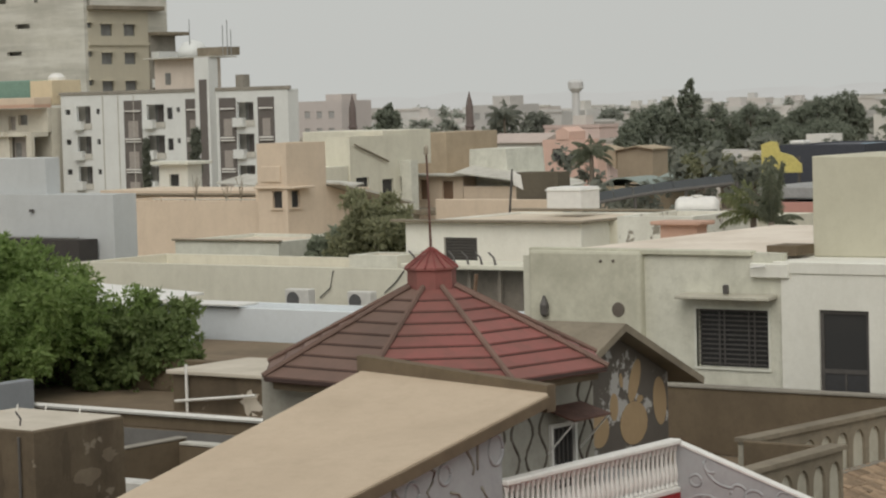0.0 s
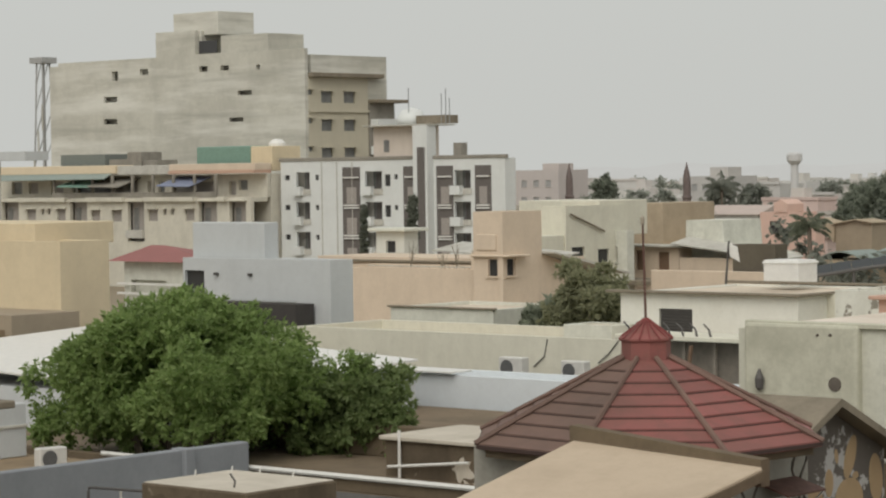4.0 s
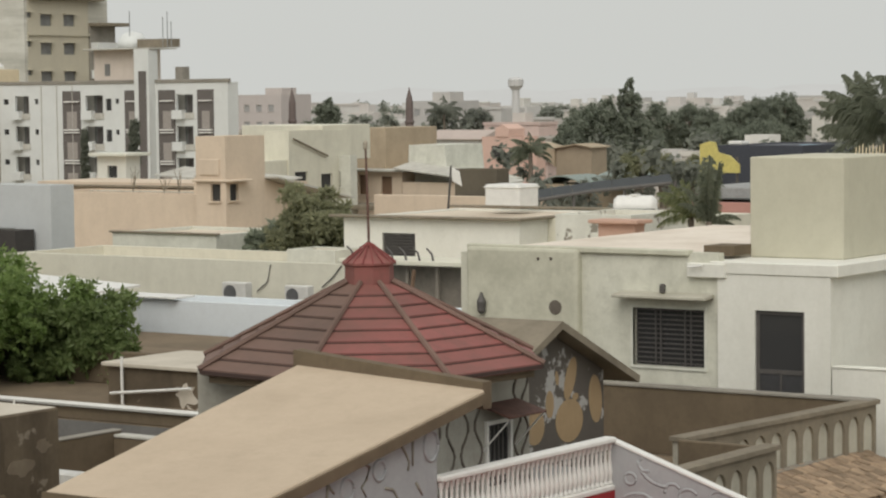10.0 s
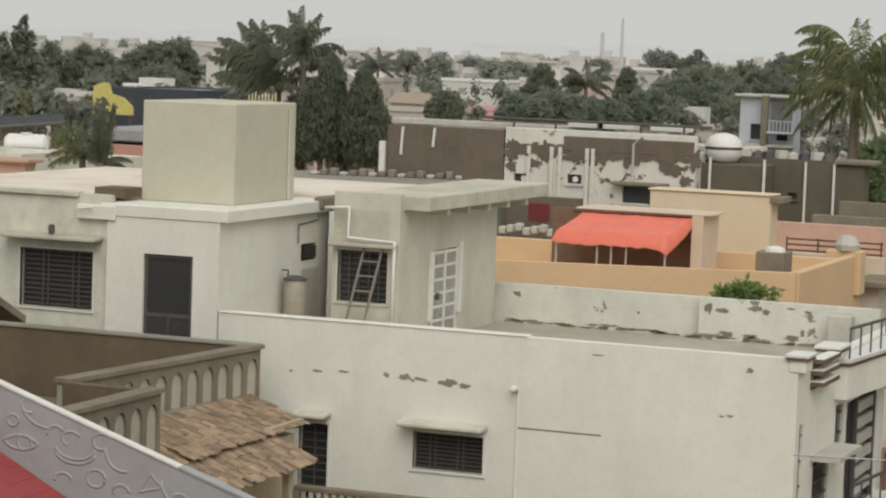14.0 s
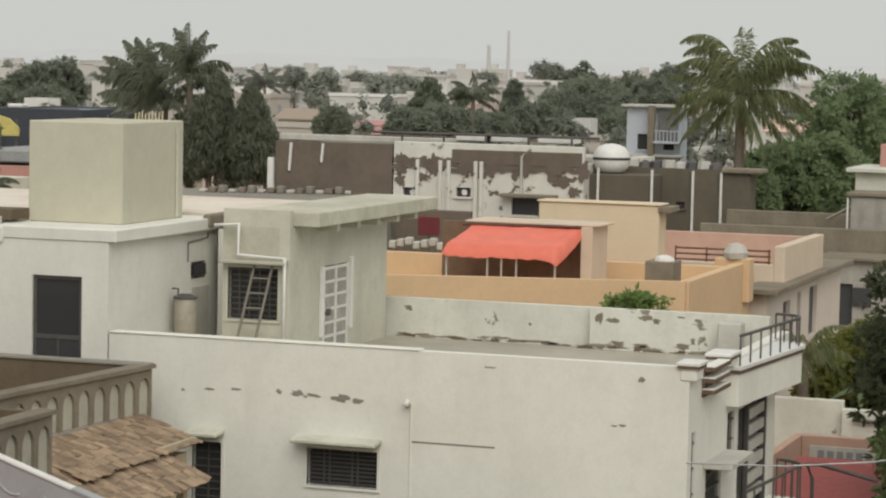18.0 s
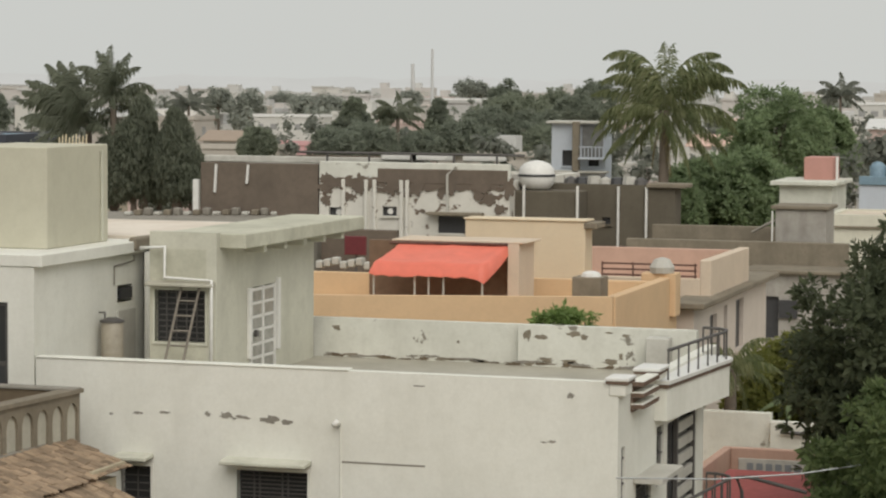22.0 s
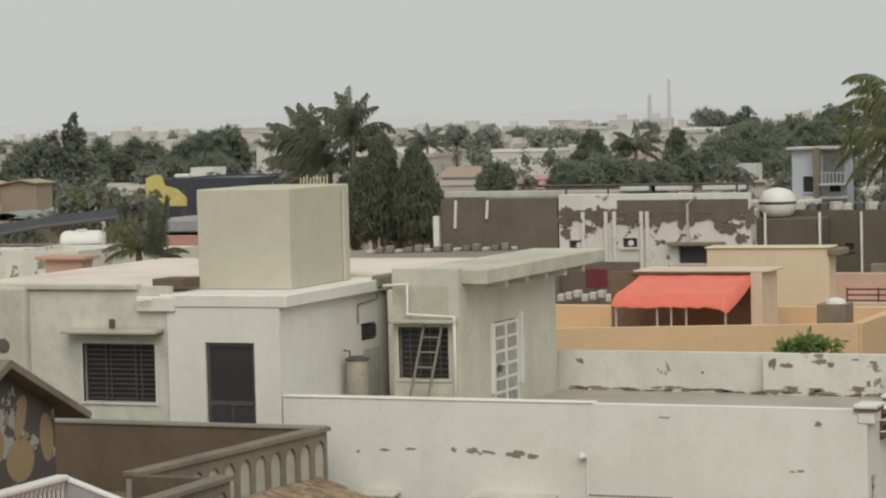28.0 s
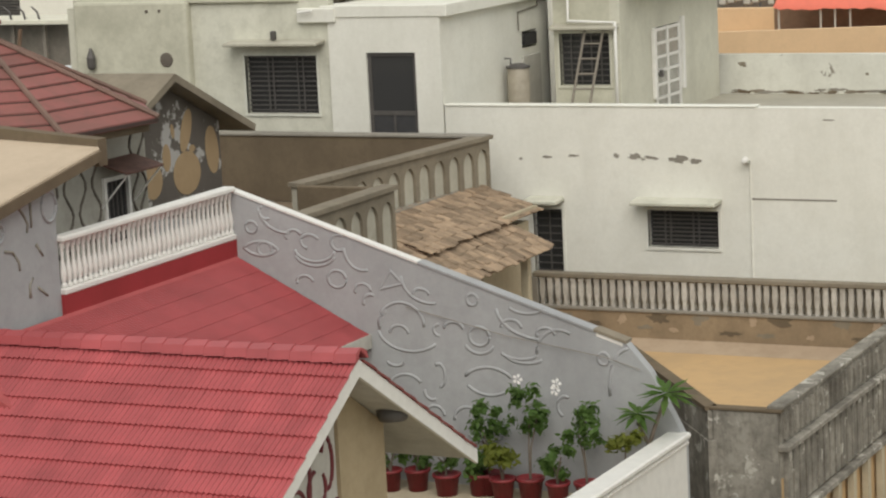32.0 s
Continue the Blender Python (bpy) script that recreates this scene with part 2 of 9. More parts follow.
GLASS.inputs["Base Color"].default_value = (0.05, 0.05, 0.05, 1)
GLASS.inputs["Roughness"].default_value = 0.08
GLASS.inputs["Specular IOR Level"].default_value = 0.25
GLASS = m_
GREENWHITE = plaster("pale_whitewash", (0.68, 0.68, 0.6), (0.4, 0.4, 0.34), 0.5, 0.45)
ROOFPALE = plaster("bleached_roof_screed", (0.76, 0.69, 0.6), (0.56, 0.48, 0.39), 0.0, 0.7)
ROOFTOP = plaster("buff_roof_screed", (0.66, 0.58, 0.47), (0.5, 0.42, 0.33), 0.0, 0.7)
WETFLOOR = plaster("damp_cement", (0.44, 0.415, 0.345), (0.29, 0.27, 0.22), 0.0, 0.7, 0.45)
WHITEPEEL = plaster("peeling_whitewash", (0.7, 0.7, 0.63), (0.45, 0.44, 0.38), 0.4, 0.4, under=(0.27, 0.25, 0.21), peel=-0.03)
WHITEPEEL2 = plaster("badly_peeling_whitewash", (0.7, 0.7, 0.63), (0.45, 0.44, 0.38), 0.4, 0.4, under=(0.25, 0.23, 0.19), peel=0.03)
TANKP = plaster("tank_render", (0.56, 0.54, 0.43), (0.42, 0.4, 0.31), 0.35, 0.35)
DARKPANEL = simple("door_panel", (0.06, 0.06, 0.062), 0.45)
PALEGLASS = simple("curtained_glass", (0.4, 0.39, 0.35), 0.15, var=0.4, scale=4)
GREYWHITE = plaster("grey_white_paint", (0.55, 0.54, 0.49), (0.33, 0.31, 0.27), 0.6, 0.5)
PALEWOOD = simple("pale_wood", (0.27, 0.24, 0.2), 0.8)
BUFFMETAL = simple("buff_enamel", (0.37, 0.33, 0.26), 0.5)
BROWNROOF = plaster("brown_roof_screed", (0.22, 0.17, 0.115), (0.13, 0.1, 0.07), 0.0, 0.8)
GREYBROWN = plaster("grey_brown_cement", (0.26, 0.225, 0.17), (0.14, 0.12, 0.09), 0.6, 0.6)
BALUSTER = plaster("grimy_white_cement", (0.58, 0.555, 0.5), (0.24, 0.215, 0.18), 0.8, 0.7, size=0.4)
PALEPANEL = plaster("pale_cement_panel", (0.5, 0.48, 0.4), (0.29, 0.27, 0.22), 0.6, 0.5)
CREAMD = plaster("dirty_cream_paint", (0.5, 0.44, 0.32), (0.33, 0.28, 0.2), 0.5, 0.5)
SANDFLOOR = plaster("sand_screed", (0.55, 0.37, 0.19), (0.42, 0.3, 0.17), 0.0, 0.7)
OCHREWALL = plaster("ochre_stained_cement", (0.33, 0.25, 0.16), (0.16, 0.12, 0.08), 0.8, 0.7)
SHINGLE = simple("weathered_shingle", (0.37, 0.27, 0.18), 0.9, var=0.5, scale=3, vary=0.3)
WEATHERED = plaster("weathered_cement", (0.34, 0.32, 0.275), (0.1, 0.09, 0.075), 1.0, 0.95, under=(0.46, 0.44, 0.39), peel=0.03, size=0.5)
KERBRED = plaster("deep_red_paint", (0.33, 0.04, 0.045), (0.22, 0.03, 0.03), 0.5, 0.4)
FILLET = plaster("tan_mortar", (0.44, 0.34, 0.24), (0.3, 0.22, 0.15), 0.2, 0.6)
REDTILE = simple("red_painted_tile", (0.43, 0.092, 0.098), 0.42, var=0.3, scale=1.2, vary=0.07)
POT = simple("red_plastic_pot", (0.22, 0.028, 0.033), 0.45)
SOIL = simple("soil", (0.07, 0.05, 0.035), 0.95)
OCHRE = plaster("ochre_paint", (0.4, 0.29, 0.17), (0.28, 0.2, 0.115), 0.4, 0.5)
DARKCEM = plaster("dark_cement", (0.15, 0.13, 0.11), (0.1, 0.085, 0.07), 0.4, 0.5)
WAVYWALL = plaster("pale_grey_paint", (0.42, 0.41, 0.36), (0.22, 0.205, 0.17), 0.6, 0.6)
MAROON = simple("maroon_paint", (0.16, 0.03, 0.035), 0.6)
STONE = plaster("buff_stone_cladding", (0.42, 0.34, 0.22), (0.3, 0.24, 0.15), 0.2, 0.8)
PETAL = simple("white_petals", (0.8, 0.8, 0.78), 0.6, var=0.05)
LEAFB = leafy("garden_leaves", (0.095, 0.18, 0.04), (0.17, 0.27, 0.08))
LEAFY = leafy("yellow_green_leaves", (0.2, 0.24, 0.04), (0.26, 0.28, 0.06))
LEAFDK = leafy("dark_tree_leaves", (0.095, 0.115, 0.065), (0.14, 0.16, 0.09))


# ---- foliage ----
def leaf_mesh(name, centres, radii, count, size, material, seed, long=1.9, droop=0.0):
    """Many single leaves scattered through soft clumps."""
    g = np.random.RandomState(seed)
    centres, radii = np.asarray(centres, float), np.asarray(radii, float)
    w = radii[:, 0] * radii[:, 1] * radii[:, 2] if radii.ndim > 1 else radii ** 2
    pick = g.choice(len(centres), count, p=w / w.sum())
    d = g.normal(size=(count, 3))
    d /= np.linalg.norm(d, axis=1)[:, None]
    r = np.clip(np.abs(g.normal(size=count)) * 0.6, 0.05, 1.0)[:, None]
    rad = radii[pick] if radii.ndim > 1 else radii[pick][:, None]
    p = centres[pick] + d * r * rad
    out = d + g.normal(size=(count, 3)) * 0.45 + np.array([0, 0, 0.5])
    a = np.cross(out, g.normal(size=(count, 3)))
    a /= np.linalg.norm(a, axis=1)[:, None] + 1e-9
    a[:, 2] -= droop
    b = np.cross(out, a)
    b /= np.linalg.norm(b, axis=1)[:, None] + 1e-9
    s = size * g.uniform(0.6, 1.3, count)[:, None]
    quad = np.stack([p - a * s * long * 0.5, p + b * s * 0.5, p + a * s * long * 0.5, p - b * s * 0.5], 1).reshape(-1, 3)
    me = bpy.data.meshes.new(name)
    me.from_pydata(quad.tolist(), [], np.arange(count * 4).reshape(-1, 4).tolist())
    me.materials.append(material)
    return me


def leaf_tufts(name, centres, radii, count, per, size, material, seed, core, long=2.6, droop=0.35):
    """Leaves in whorls at the tips of twigs: tufts sit on the skin of each clump and open outwards."""
    g = np.random.RandomState(seed)
    centres, radii, core = np.asarray(centres, float), np.asarray(radii, float), np.asarray(core, float)
    w = radii ** 2
    k = max(1, count // per)
    pick = g.choice(len(centres), k, p=w / w.sum())
    away = centres[pick] - core
    away /= np.linalg.norm(away, axis=1)[:, None] + 1e-6
    d = g.normal(size=(k, 3)) * 0.75 + away * 0.45 + np.array([0, 0, 0.4])
    d /= np.linalg.norm(d, axis=1)[:, None]
    tip = centres[pick] + d * radii[pick][:, None] * g.uniform(0.55, 1.05, k)[:, None]
    p, o = np.repeat(tip, per, 0), np.repeat(d, per, 0)
    n = len(p)
    a = o * 0.45 + g.normal(size=(n, 3)) * 0.75
    a /= np.linalg.norm(a, axis=1)[:, None]
    a[:, 2] -= droop * g.uniform(0.3, 1.0, n)
    a /= np.linalg.norm(a, axis=1)[:, None]
    b = np.cross(a, o + g.normal(size=(n, 3)) * 0.35)
    b /= np.linalg.norm(b, axis=1)[:, None] + 1e-9
    s = size * np.repeat(g.uniform(0.75, 1.3, k), per)[:, None] * g.uniform(0.7, 1.2, n)[:, None]
    q = p + a * s * 0.15
    quad = np.stack([q, q + a * s * long * 0.5 + b * s * 0.5, q + a * s * long, q + a * s * long * 0.5 - b * s * 0.5], 1).reshape(-1, 3)
    me = bpy.data.meshes.new(name)
    me.from_pydata(quad.tolist(), [], np.arange(n * 4).reshape(-1, 4).tolist())
    me.materials.append(material)
    return me


def clumps(seed, n, rx, ry, rz, size, flat=0.0):
    """Centres and radii of the leaf clumps of an uneven crown about the origin: boughs first, twigs round them."""
    g = np.random.RandomState(seed)
    k = max(9, n // 7)
    d = g.normal(size=(k, 3))
    d /= np.linalg.norm(d, axis=1)[:, None]
    d[:, 2] = np.where(d[:, 2] < -0.65, -0.5 * d[:, 2], d[:, 2])
    bough = d * g.uniform(0.25, 0.76, k)[:, None]
    spread = g.uniform(0.16, 0.34, k)
    pick = g.randint(0, k, n)
    c = bough[pick] + g.normal(size=(n, 3)) * spread[pick][:, None] * np.array([1.0, 1.0, 0.8])
    r = np.linalg.norm(c, axis=1)
    c *= np.minimum(1.0, (0.98 + 0.1 * g.normal(size=n)) / r)[:, None]
    return c * np.array([rx, ry, rz]), size * g.uniform(0.45, 1.2, n)


def dome(seed, n, rx, ry, rz, size):
    """Clumps spread evenly over a full, rounded crown, with a slightly bumpy outline."""
    g = np.random.RandomState(seed)
    i = np.arange(n) + 0.5
    z = 1 - 1.75 * i / n
    a = 2.39996 * i + g.uniform(-0.4, 0.4, n)
    h = np.sqrt(np.maximum(0.0, 1 - z * z))
    r = g.uniform(0.72, 0.98, n) * np.where(g.rand(n) < 0.25, 0.6, 1.0)
    c = np.stack([h * np.cos(a), h * np.sin(a), z], 1) * r[:, None]
    return c * np.array([rx, ry, rz]), size * g.uniform(0.65, 1.25, n)


def tree(base, crown_z, rx, ry, rz, seed, label, leaf=0.14, count=6000, clump=0.8, n=60, mat=None, group="", name="tree", per=0, full=False, droop=0.0, long=1.9):
    """A tree: tapered trunk and limbs, crown of many leaves in uneven clumps; per: leaves to a whorl; full: a closed, rounded crown."""
    t = thing(name, base, label, "tree", group)
    mid = Vector((0, 0, crown_z - base[2]))
    bm = tube(B(), [(0, 0, 0), (0.06 * rx, 0.03 * ry, mid.z * 0.45), (0, 0, mid.z * 0.8), (0.1, 0, mid.z + rz * 0.3)], 0.035 * mid.z + 0.06, 0.05, 8)
    cs, rs = (dome if full else clumps)(seed, n, rx, ry, rz, clump)
    for k in range(9):
        a = mid * (0.5 + 0.05 * k)
        e = Vector(cs[k]) * 0.85 + mid
        tube(bm, [a, (a + e) / 2 + Vector((0, 0, -0.15)), e], 0.02 * mid.z + 0.02, 0.02, 5)
    me = shared("trunk", bm, BARK, True)
    ob = new("trunk", me)
    ob.parent = t
    if per:
        crown = leaf_tufts("crown", cs + np.array(mid), rs, count, per, leaf, mat or LEAFD, seed, mid)
    else:
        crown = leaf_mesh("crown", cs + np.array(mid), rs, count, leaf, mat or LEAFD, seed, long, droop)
    cr = new("crown", crown)
    cr.parent = t
    return t


def blown_palm(base, height, fronds, seed, label, mat=None, leaflets=34, width=0.05, group="", lean=(0.0, 0.0), trunk=0.24, wind=0.5, dead=(), span=0.31):
    """A coconut palm in the wind: each frond is (bearing from the sight line's right, rise, length, bend), in degrees and metres."""
    t = thing("palm_tree", base, label, "palm tree", group)
    rnd = random.Random(seed)
    d0 = Vector((base[0], base[1], 0)).normalized()
    right, away = Vector((d0.y, -d0.x, 0)), d0
    top = right * lean[0] + Vector((0, 0, height))
    rows = [Vector((0, 0, 0)).lerp(top, k / 8) + right * lean[1] * math.sin(math.pi * k / 8) for k in range(9)]
    ob = new("trunk", shared("trunk", tube(B(), rows, trunk, trunk * 0.62, 9), BARK, True))
    ob.parent = t
    for f, (az, rise, L, bend) in enumerate(list(fronds) + list(dead)):
        az, rise = radians(az + rnd.uniform(-9, 9)), radians(rise + rnd.uniform(-5, 5))
        side = right * math.cos(az) + away * math.sin(az)
        n, p, ang, spine = 12, top.copy(), rise, []
        for k in range(n + 1):
            spine.append(p.copy())
            p = p + (side * math.cos(ang) + Vector((0, 0, math.sin(ang)))) * L / n
            ang -= radians(bend) * (0.35 + 1.3 * k / n) / n
        vs, fs = [], []
        for k in range(leaflets * 2):
            u = 0.1 + 0.9 * (k // 2) / leaflets
            i = min(int(u * n), n - 1)
            q = spine[i].lerp(spine[i + 1], u * n - i)
            d = (spine[i + 1] - spine[i]).normalized()
            out = side.cross(Vector((0, 0, 1))) * (1 if k % 2 else -1)
            ln = span * L * math.sin(math.pi * min(1.0, 0.2 + 0.74 * u)) * rnd.uniform(0.75, 1.1)
            way = (out * rnd.uniform(0.1, 0.6) + d * rnd.uniform(0.35, 0.75) + right * wind * rnd.uniform(0.5, 1.1) + Vector((0, 0, -rnd.uniform(0.3, 1.0)))).normalized()
            mid = q + way * ln * 0.5 + Vector((0, 0, 0.05 * ln))
            tip = q + (way + Vector((0, 0, -0.45))).normalized() * ln
            wv = d * width * L / 3
            b = len(vs)
            vs += [q - wv * 0.4, q + wv * 0.4, mid + wv, tip, mid - wv]
            fs.append((b, b + 1, b + 2, b + 3, b + 4))
        me = bpy.data.meshes.new("frond")
        me.from_pydata([tuple(v) for v in vs], [], fs)
        me.materials.append(PALMDEAD if f >= len(fronds) else (mat or PALM))
        fr = new("frond", me)
        fr.parent = t
        rib = new("midrib", shared("midrib", tube(B(), spine, 0.045, 0.012, 5), PALMDEAD if f >= len(fronds) else (mat or PALM), True))
        rib.parent = fr
    return t


def palm(base, height, reach, seed, label, fronds=22, leaflets=26, mat=None, bend=(0.0, 0.0), wind=(0.5, 0.2), group="", width=0.05, rises=(1.5, -0.75), bow=1.0):
    """A coconut palm: ringed trunk and drooping feather leaves, blown a little by the wind."""
    t = thing("palm_tree", base, label, "palm tree", group)
    rnd = random.Random(seed)
    top = Vector((bend[0], bend[1], height))
    ob = new("trunk", shared("trunk", tube(B(), [top * (k / 8) ** 1.0 + Vector((0, 0, 0)) for k in range(9)], 0.24, 0.14, 8), BARK, True))
    ob.parent = t
    for f in range(fronds):
        yaw = f * 2.39996 + rnd.uniform(-0.45, 0.45)
        rise = rises[0] + (rises[1] - rises[0]) * (f / fronds) + rnd.uniform(-0.3, 0.3)
        side = Vector((math.cos(yaw), math.sin(yaw), 0))
        L = reach * rnd.uniform(0.7, 1.15)
        twist = rnd.uniform(-0.35, 0.35)
        spine = []
        p, ang = top.copy(), rise
        n = 10
        for k in range(n + 1):
            spine.append(p.copy())
            step = side * math.cos(ang) + Vector((0, 0, math.sin(ang))) + (Vector((wind[0], wind[1], 0)) + Vector((-side.y, side.x, 0)) * twist) * (k / n)
            p = p + step.normalized() * L / n
            ang = max(ang - bow * (0.06 + 0.26 * k / n), -1.5)
        vs, fs = [], []
        for k in range(leaflets * 2):
            u = 0.08 + 0.92 * (k // 2) / leaflets
            i = min(int(u * n), n - 1)
            q = spine[i].lerp(spine[i + 1], u * n - i)
            d = (spine[i + 1] - spine[i]).normalized()
            out = d.cross(Vector((0, 0, 1)))
            out = (out.normalized() if out.length > 1e-3 else Vector((1, 0, 0))) * (1 if k % 2 else -1)
            ln = reach * 0.3 * math.sin(math.pi * min(1, 0.18 + 0.8 * u)) * rnd.uniform(0.85, 1.1)
            tip = q + (out * 0.5 + d * 0.5 + Vector((wind[0] * 0.8, wind[1] * 0.8, -0.75 - rnd.uniform(0, 0.9)))).normalized() * ln
            mid = q.lerp(tip, 0.45) + Vector((0, 0, 0.06 * ln))
            wv = d * width * reach / 3
            b = len(vs)
            vs += [q - wv * 0.5, q + wv * 0.5, mid + wv, tip, mid - wv]
            fs.append((b, b + 1, b + 2, b + 3, b + 4))
        me = bpy.data.meshes.new("frond")
        me.from_pydata([tuple(v) for v in vs], [], fs)
        me.materials.append(mat or PALM)
        fr = new("frond", me)
        fr.parent = t
    return t
RUST = simple("rusty_sheet", (0.17, 0.09, 0.07), 0.7, 0.2, var=0.5, scale=5)
REDOCT = plaster("faded_red_panel", (0.27, 0.098, 0.088), (0.165, 0.085, 0.07), 0.4, 0.9, 0.65, vary=0.08)
PATTWALL = plaster("dark_cement_with_white_flakes", (0.13, 0.115, 0.1), (0.09, 0.08, 0.07), 0.4, 0.5, under=(0.4, 0.39, 0.37), peel=0.06)
BROWNTANK = plaster("streaked_brown_cement", (0.15, 0.118, 0.08), (0.065, 0.05, 0.035), 1.0, 0.7, under=(0.22, 0.185, 0.14), peel=-0.02)
TANKWET = plaster("damp_brown_cement", (0.11, 0.085, 0.057), (0.07, 0.055, 0.04), 1.0, 0.7)
TANKPALE = plaster("worn_brown_cement", (0.215, 0.178, 0.13), (0.13, 0.1, 0.07), 1.0, 0.7)
PALELID = plaster("pale_screed", (0.58, 0.53, 0.45), (0.4, 0.36, 0.29), 0.0, 0.6)
ACWHITE = simple("off_white_enamel", (0.62, 0.61, 0.57), 0.45, var=0.15)
DARKGREYM = simple("dark_grille", (0.12, 0.12, 0.12), 0.6)
PALEBLUE = plaster("pale_blue_whitewash", (0.66, 0.7, 0.72), (0.52, 0.54, 0.55), 0.25, 0.25)
DARKROOF = plaster("dark_felt", (0.07, 0.065, 0.06), (0.045, 0.04, 0.04), 0.2, 0.5)
SOLAR = simple("solar_panel", (0.045, 0.05, 0.052), 0.6, var=0.2, spec=0.2)
OCHREPALE = plaster("tan_cement", (0.36, 0.3, 0.22), (0.25, 0.21, 0.16), 0.4, 0.4)
BEIGEW = plaster("weathered_beige", (0.44, 0.36, 0.26), (0.3, 0.25, 0.18), 0.5, 0.5)
APWHITE = plaster("white_facade", (0.68, 0.7, 0.68), (0.53, 0.54, 0.52), 0.35, 0.3, size=3.0)
DARKSTRIP = plaster("dark_brown_facade", (0.15, 0.135, 0.125), (0.1, 0.09, 0.085), 0.3, 0.3)
SHUTTER = simple("pale_grey_shutter", (0.36, 0.33, 0.3), 0.6)
GREYPANE = simple("dusty_window", (0.22, 0.22, 0.21), 0.3, var=0.4, scale=1.5)
PINKPALE = plaster("pale_pink_render", (0.64, 0.57, 0.5), (0.5, 0.44, 0.38), 0.4, 0.3)
# this orange and the green and blue after it are paled for haze
ORANGERED = plaster("haze_paled_orange", (0.55, 0.37, 0.28), (0.45, 0.31, 0.24), 0.3, 0.4)
TARPGREEN = simple("green_netting", (0.2, 0.32, 0.26), 0.8)
TARPBLUE = simple("blue_tarpaulin", (0.24, 0.27, 0.37), 0.6)
TARPDARK = simple("dark_green_sheet", (0.2, 0.22, 0.2), 0.8)
MASTM = simple("grey_steel", (0.4, 0.4, 0.39), 0.7)
TARP = simple("orange_red_tarpaulin", (0.8, 0.2, 0.135), 0.5, var=0.15, scale=2.5)
PEELW = plaster("white_facade_flaking_to_brown", (0.68, 0.66, 0.6), (0.5, 0.48, 0.42), 0.3, 0.3, under=(0.17, 0.13, 0.1), peel=0.045)
BROWNFLAT = plaster("brown_wash", (0.175, 0.14, 0.11), (0.11, 0.09, 0.072), 0.5, 0.6)
GREYWASH = plaster("grey_brown_wash", (0.14, 0.122, 0.092), (0.095, 0.082, 0.062), 0.5, 0.5)
SALMON = plaster("salmon_paint", (0.55, 0.36, 0.28), (0.4, 0.27, 0.21), 0.4, 0.5)
REDCLOTH = simple("red_cloth", (0.4, 0.1, 0.09), 0.8, var=0.3)
SKYBLUE = plaster("sky_blue_paint", (0.53, 0.57, 0.62), (0.43, 0.46, 0.5), 0.4, 0.4)
BLUETANK = simple("blue_plastic", (0.21, 0.31, 0.38), 0.5)
PINKBRICK = plaster("pink_render", (0.5, 0.27, 0.23), (0.4, 0.22, 0.18), 0.3, 0.4)
YELLOWP = simple("yellow_plastic", (0.6, 0.52, 0.17), 0.5)
LEAFG = leafy("green_tree_leaves", (0.22, 0.29, 0.15), (0.32, 0.395, 0.22))
# far and skyline greens, paled in colour because no haze is simulated
LEAFF = leafy("far_hazed_leaves", (0.25, 0.265, 0.225), (0.3, 0.315, 0.265), 0.9)
LEAFK = leafy("hazed_skyline_leaves", (0.26, 0.29, 0.225), (0.31, 0.335, 0.265), 0.9)
LEAFO = leafy("dull_olive_leaves", (0.26, 0.27, 0.16), (0.4, 0.4, 0.25))
LEAFC = leafy("dark_cypress_leaves", (0.17, 0.185, 0.145), (0.23, 0.245, 0.19), 0.8)
# grey-green lifted above real foliage; the haze is in the colour
LEAFM = leafy("hazed_grey_green_leaves", (0.27, 0.3, 0.22), (0.33, 0.36, 0.27), 0.8)
PALMD = leafy("dark_palm_leaves", (0.17, 0.19, 0.13), (0.29, 0.31, 0.23))
LEAFA = leafy("dark_ashoka_leaves", (0.17, 0.19, 0.135), (0.23, 0.25, 0.18))
STREAKW = plaster("rain_streaked_cement", (0.42, 0.4, 0.36), (0.22, 0.2, 0.175), 0.9, 0.5)
PALMDEAD = leafy("dry_palm_leaves", (0.24, 0.2, 0.1), (0.33, 0.28, 0.16))
# palest green, for the horizon: haze mixed into the leaf colour
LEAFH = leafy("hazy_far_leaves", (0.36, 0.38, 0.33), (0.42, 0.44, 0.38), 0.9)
LEAF2 = leafy("olive_leaves", (0.15, 0.21, 0.075), (0.25, 0.31, 0.13))
SHAFT = simple("red_brown_shaft", (0.17, 0.135, 0.125), 0.8)
SALMONL = plaster("light_salmon_render", (0.66, 0.46, 0.38), (0.54, 0.39, 0.33), 0.3, 0.3)
TARPGREENL = simple("faded_green_sheet", (0.28, 0.33, 0.3), 0.7)
NAVY = simple("dark_blue_grey_sheet", (0.06, 0.065, 0.08), 0.6)
METALR = simple("dull_grey_sheet", (0.33, 0.33, 0.32), 0.6)
# brick and grey of the far blocks, paled to stand for haze
BRICKFAR = plaster("hazed_brick", (0.5, 0.46, 0.44), (0.44, 0.4, 0.38), 0.3, 0.3)
GREYFAR = plaster("hazed_grey_render", (0.48, 0.47, 0.45), (0.42, 0.41, 0.4), 0.3, 0.3)

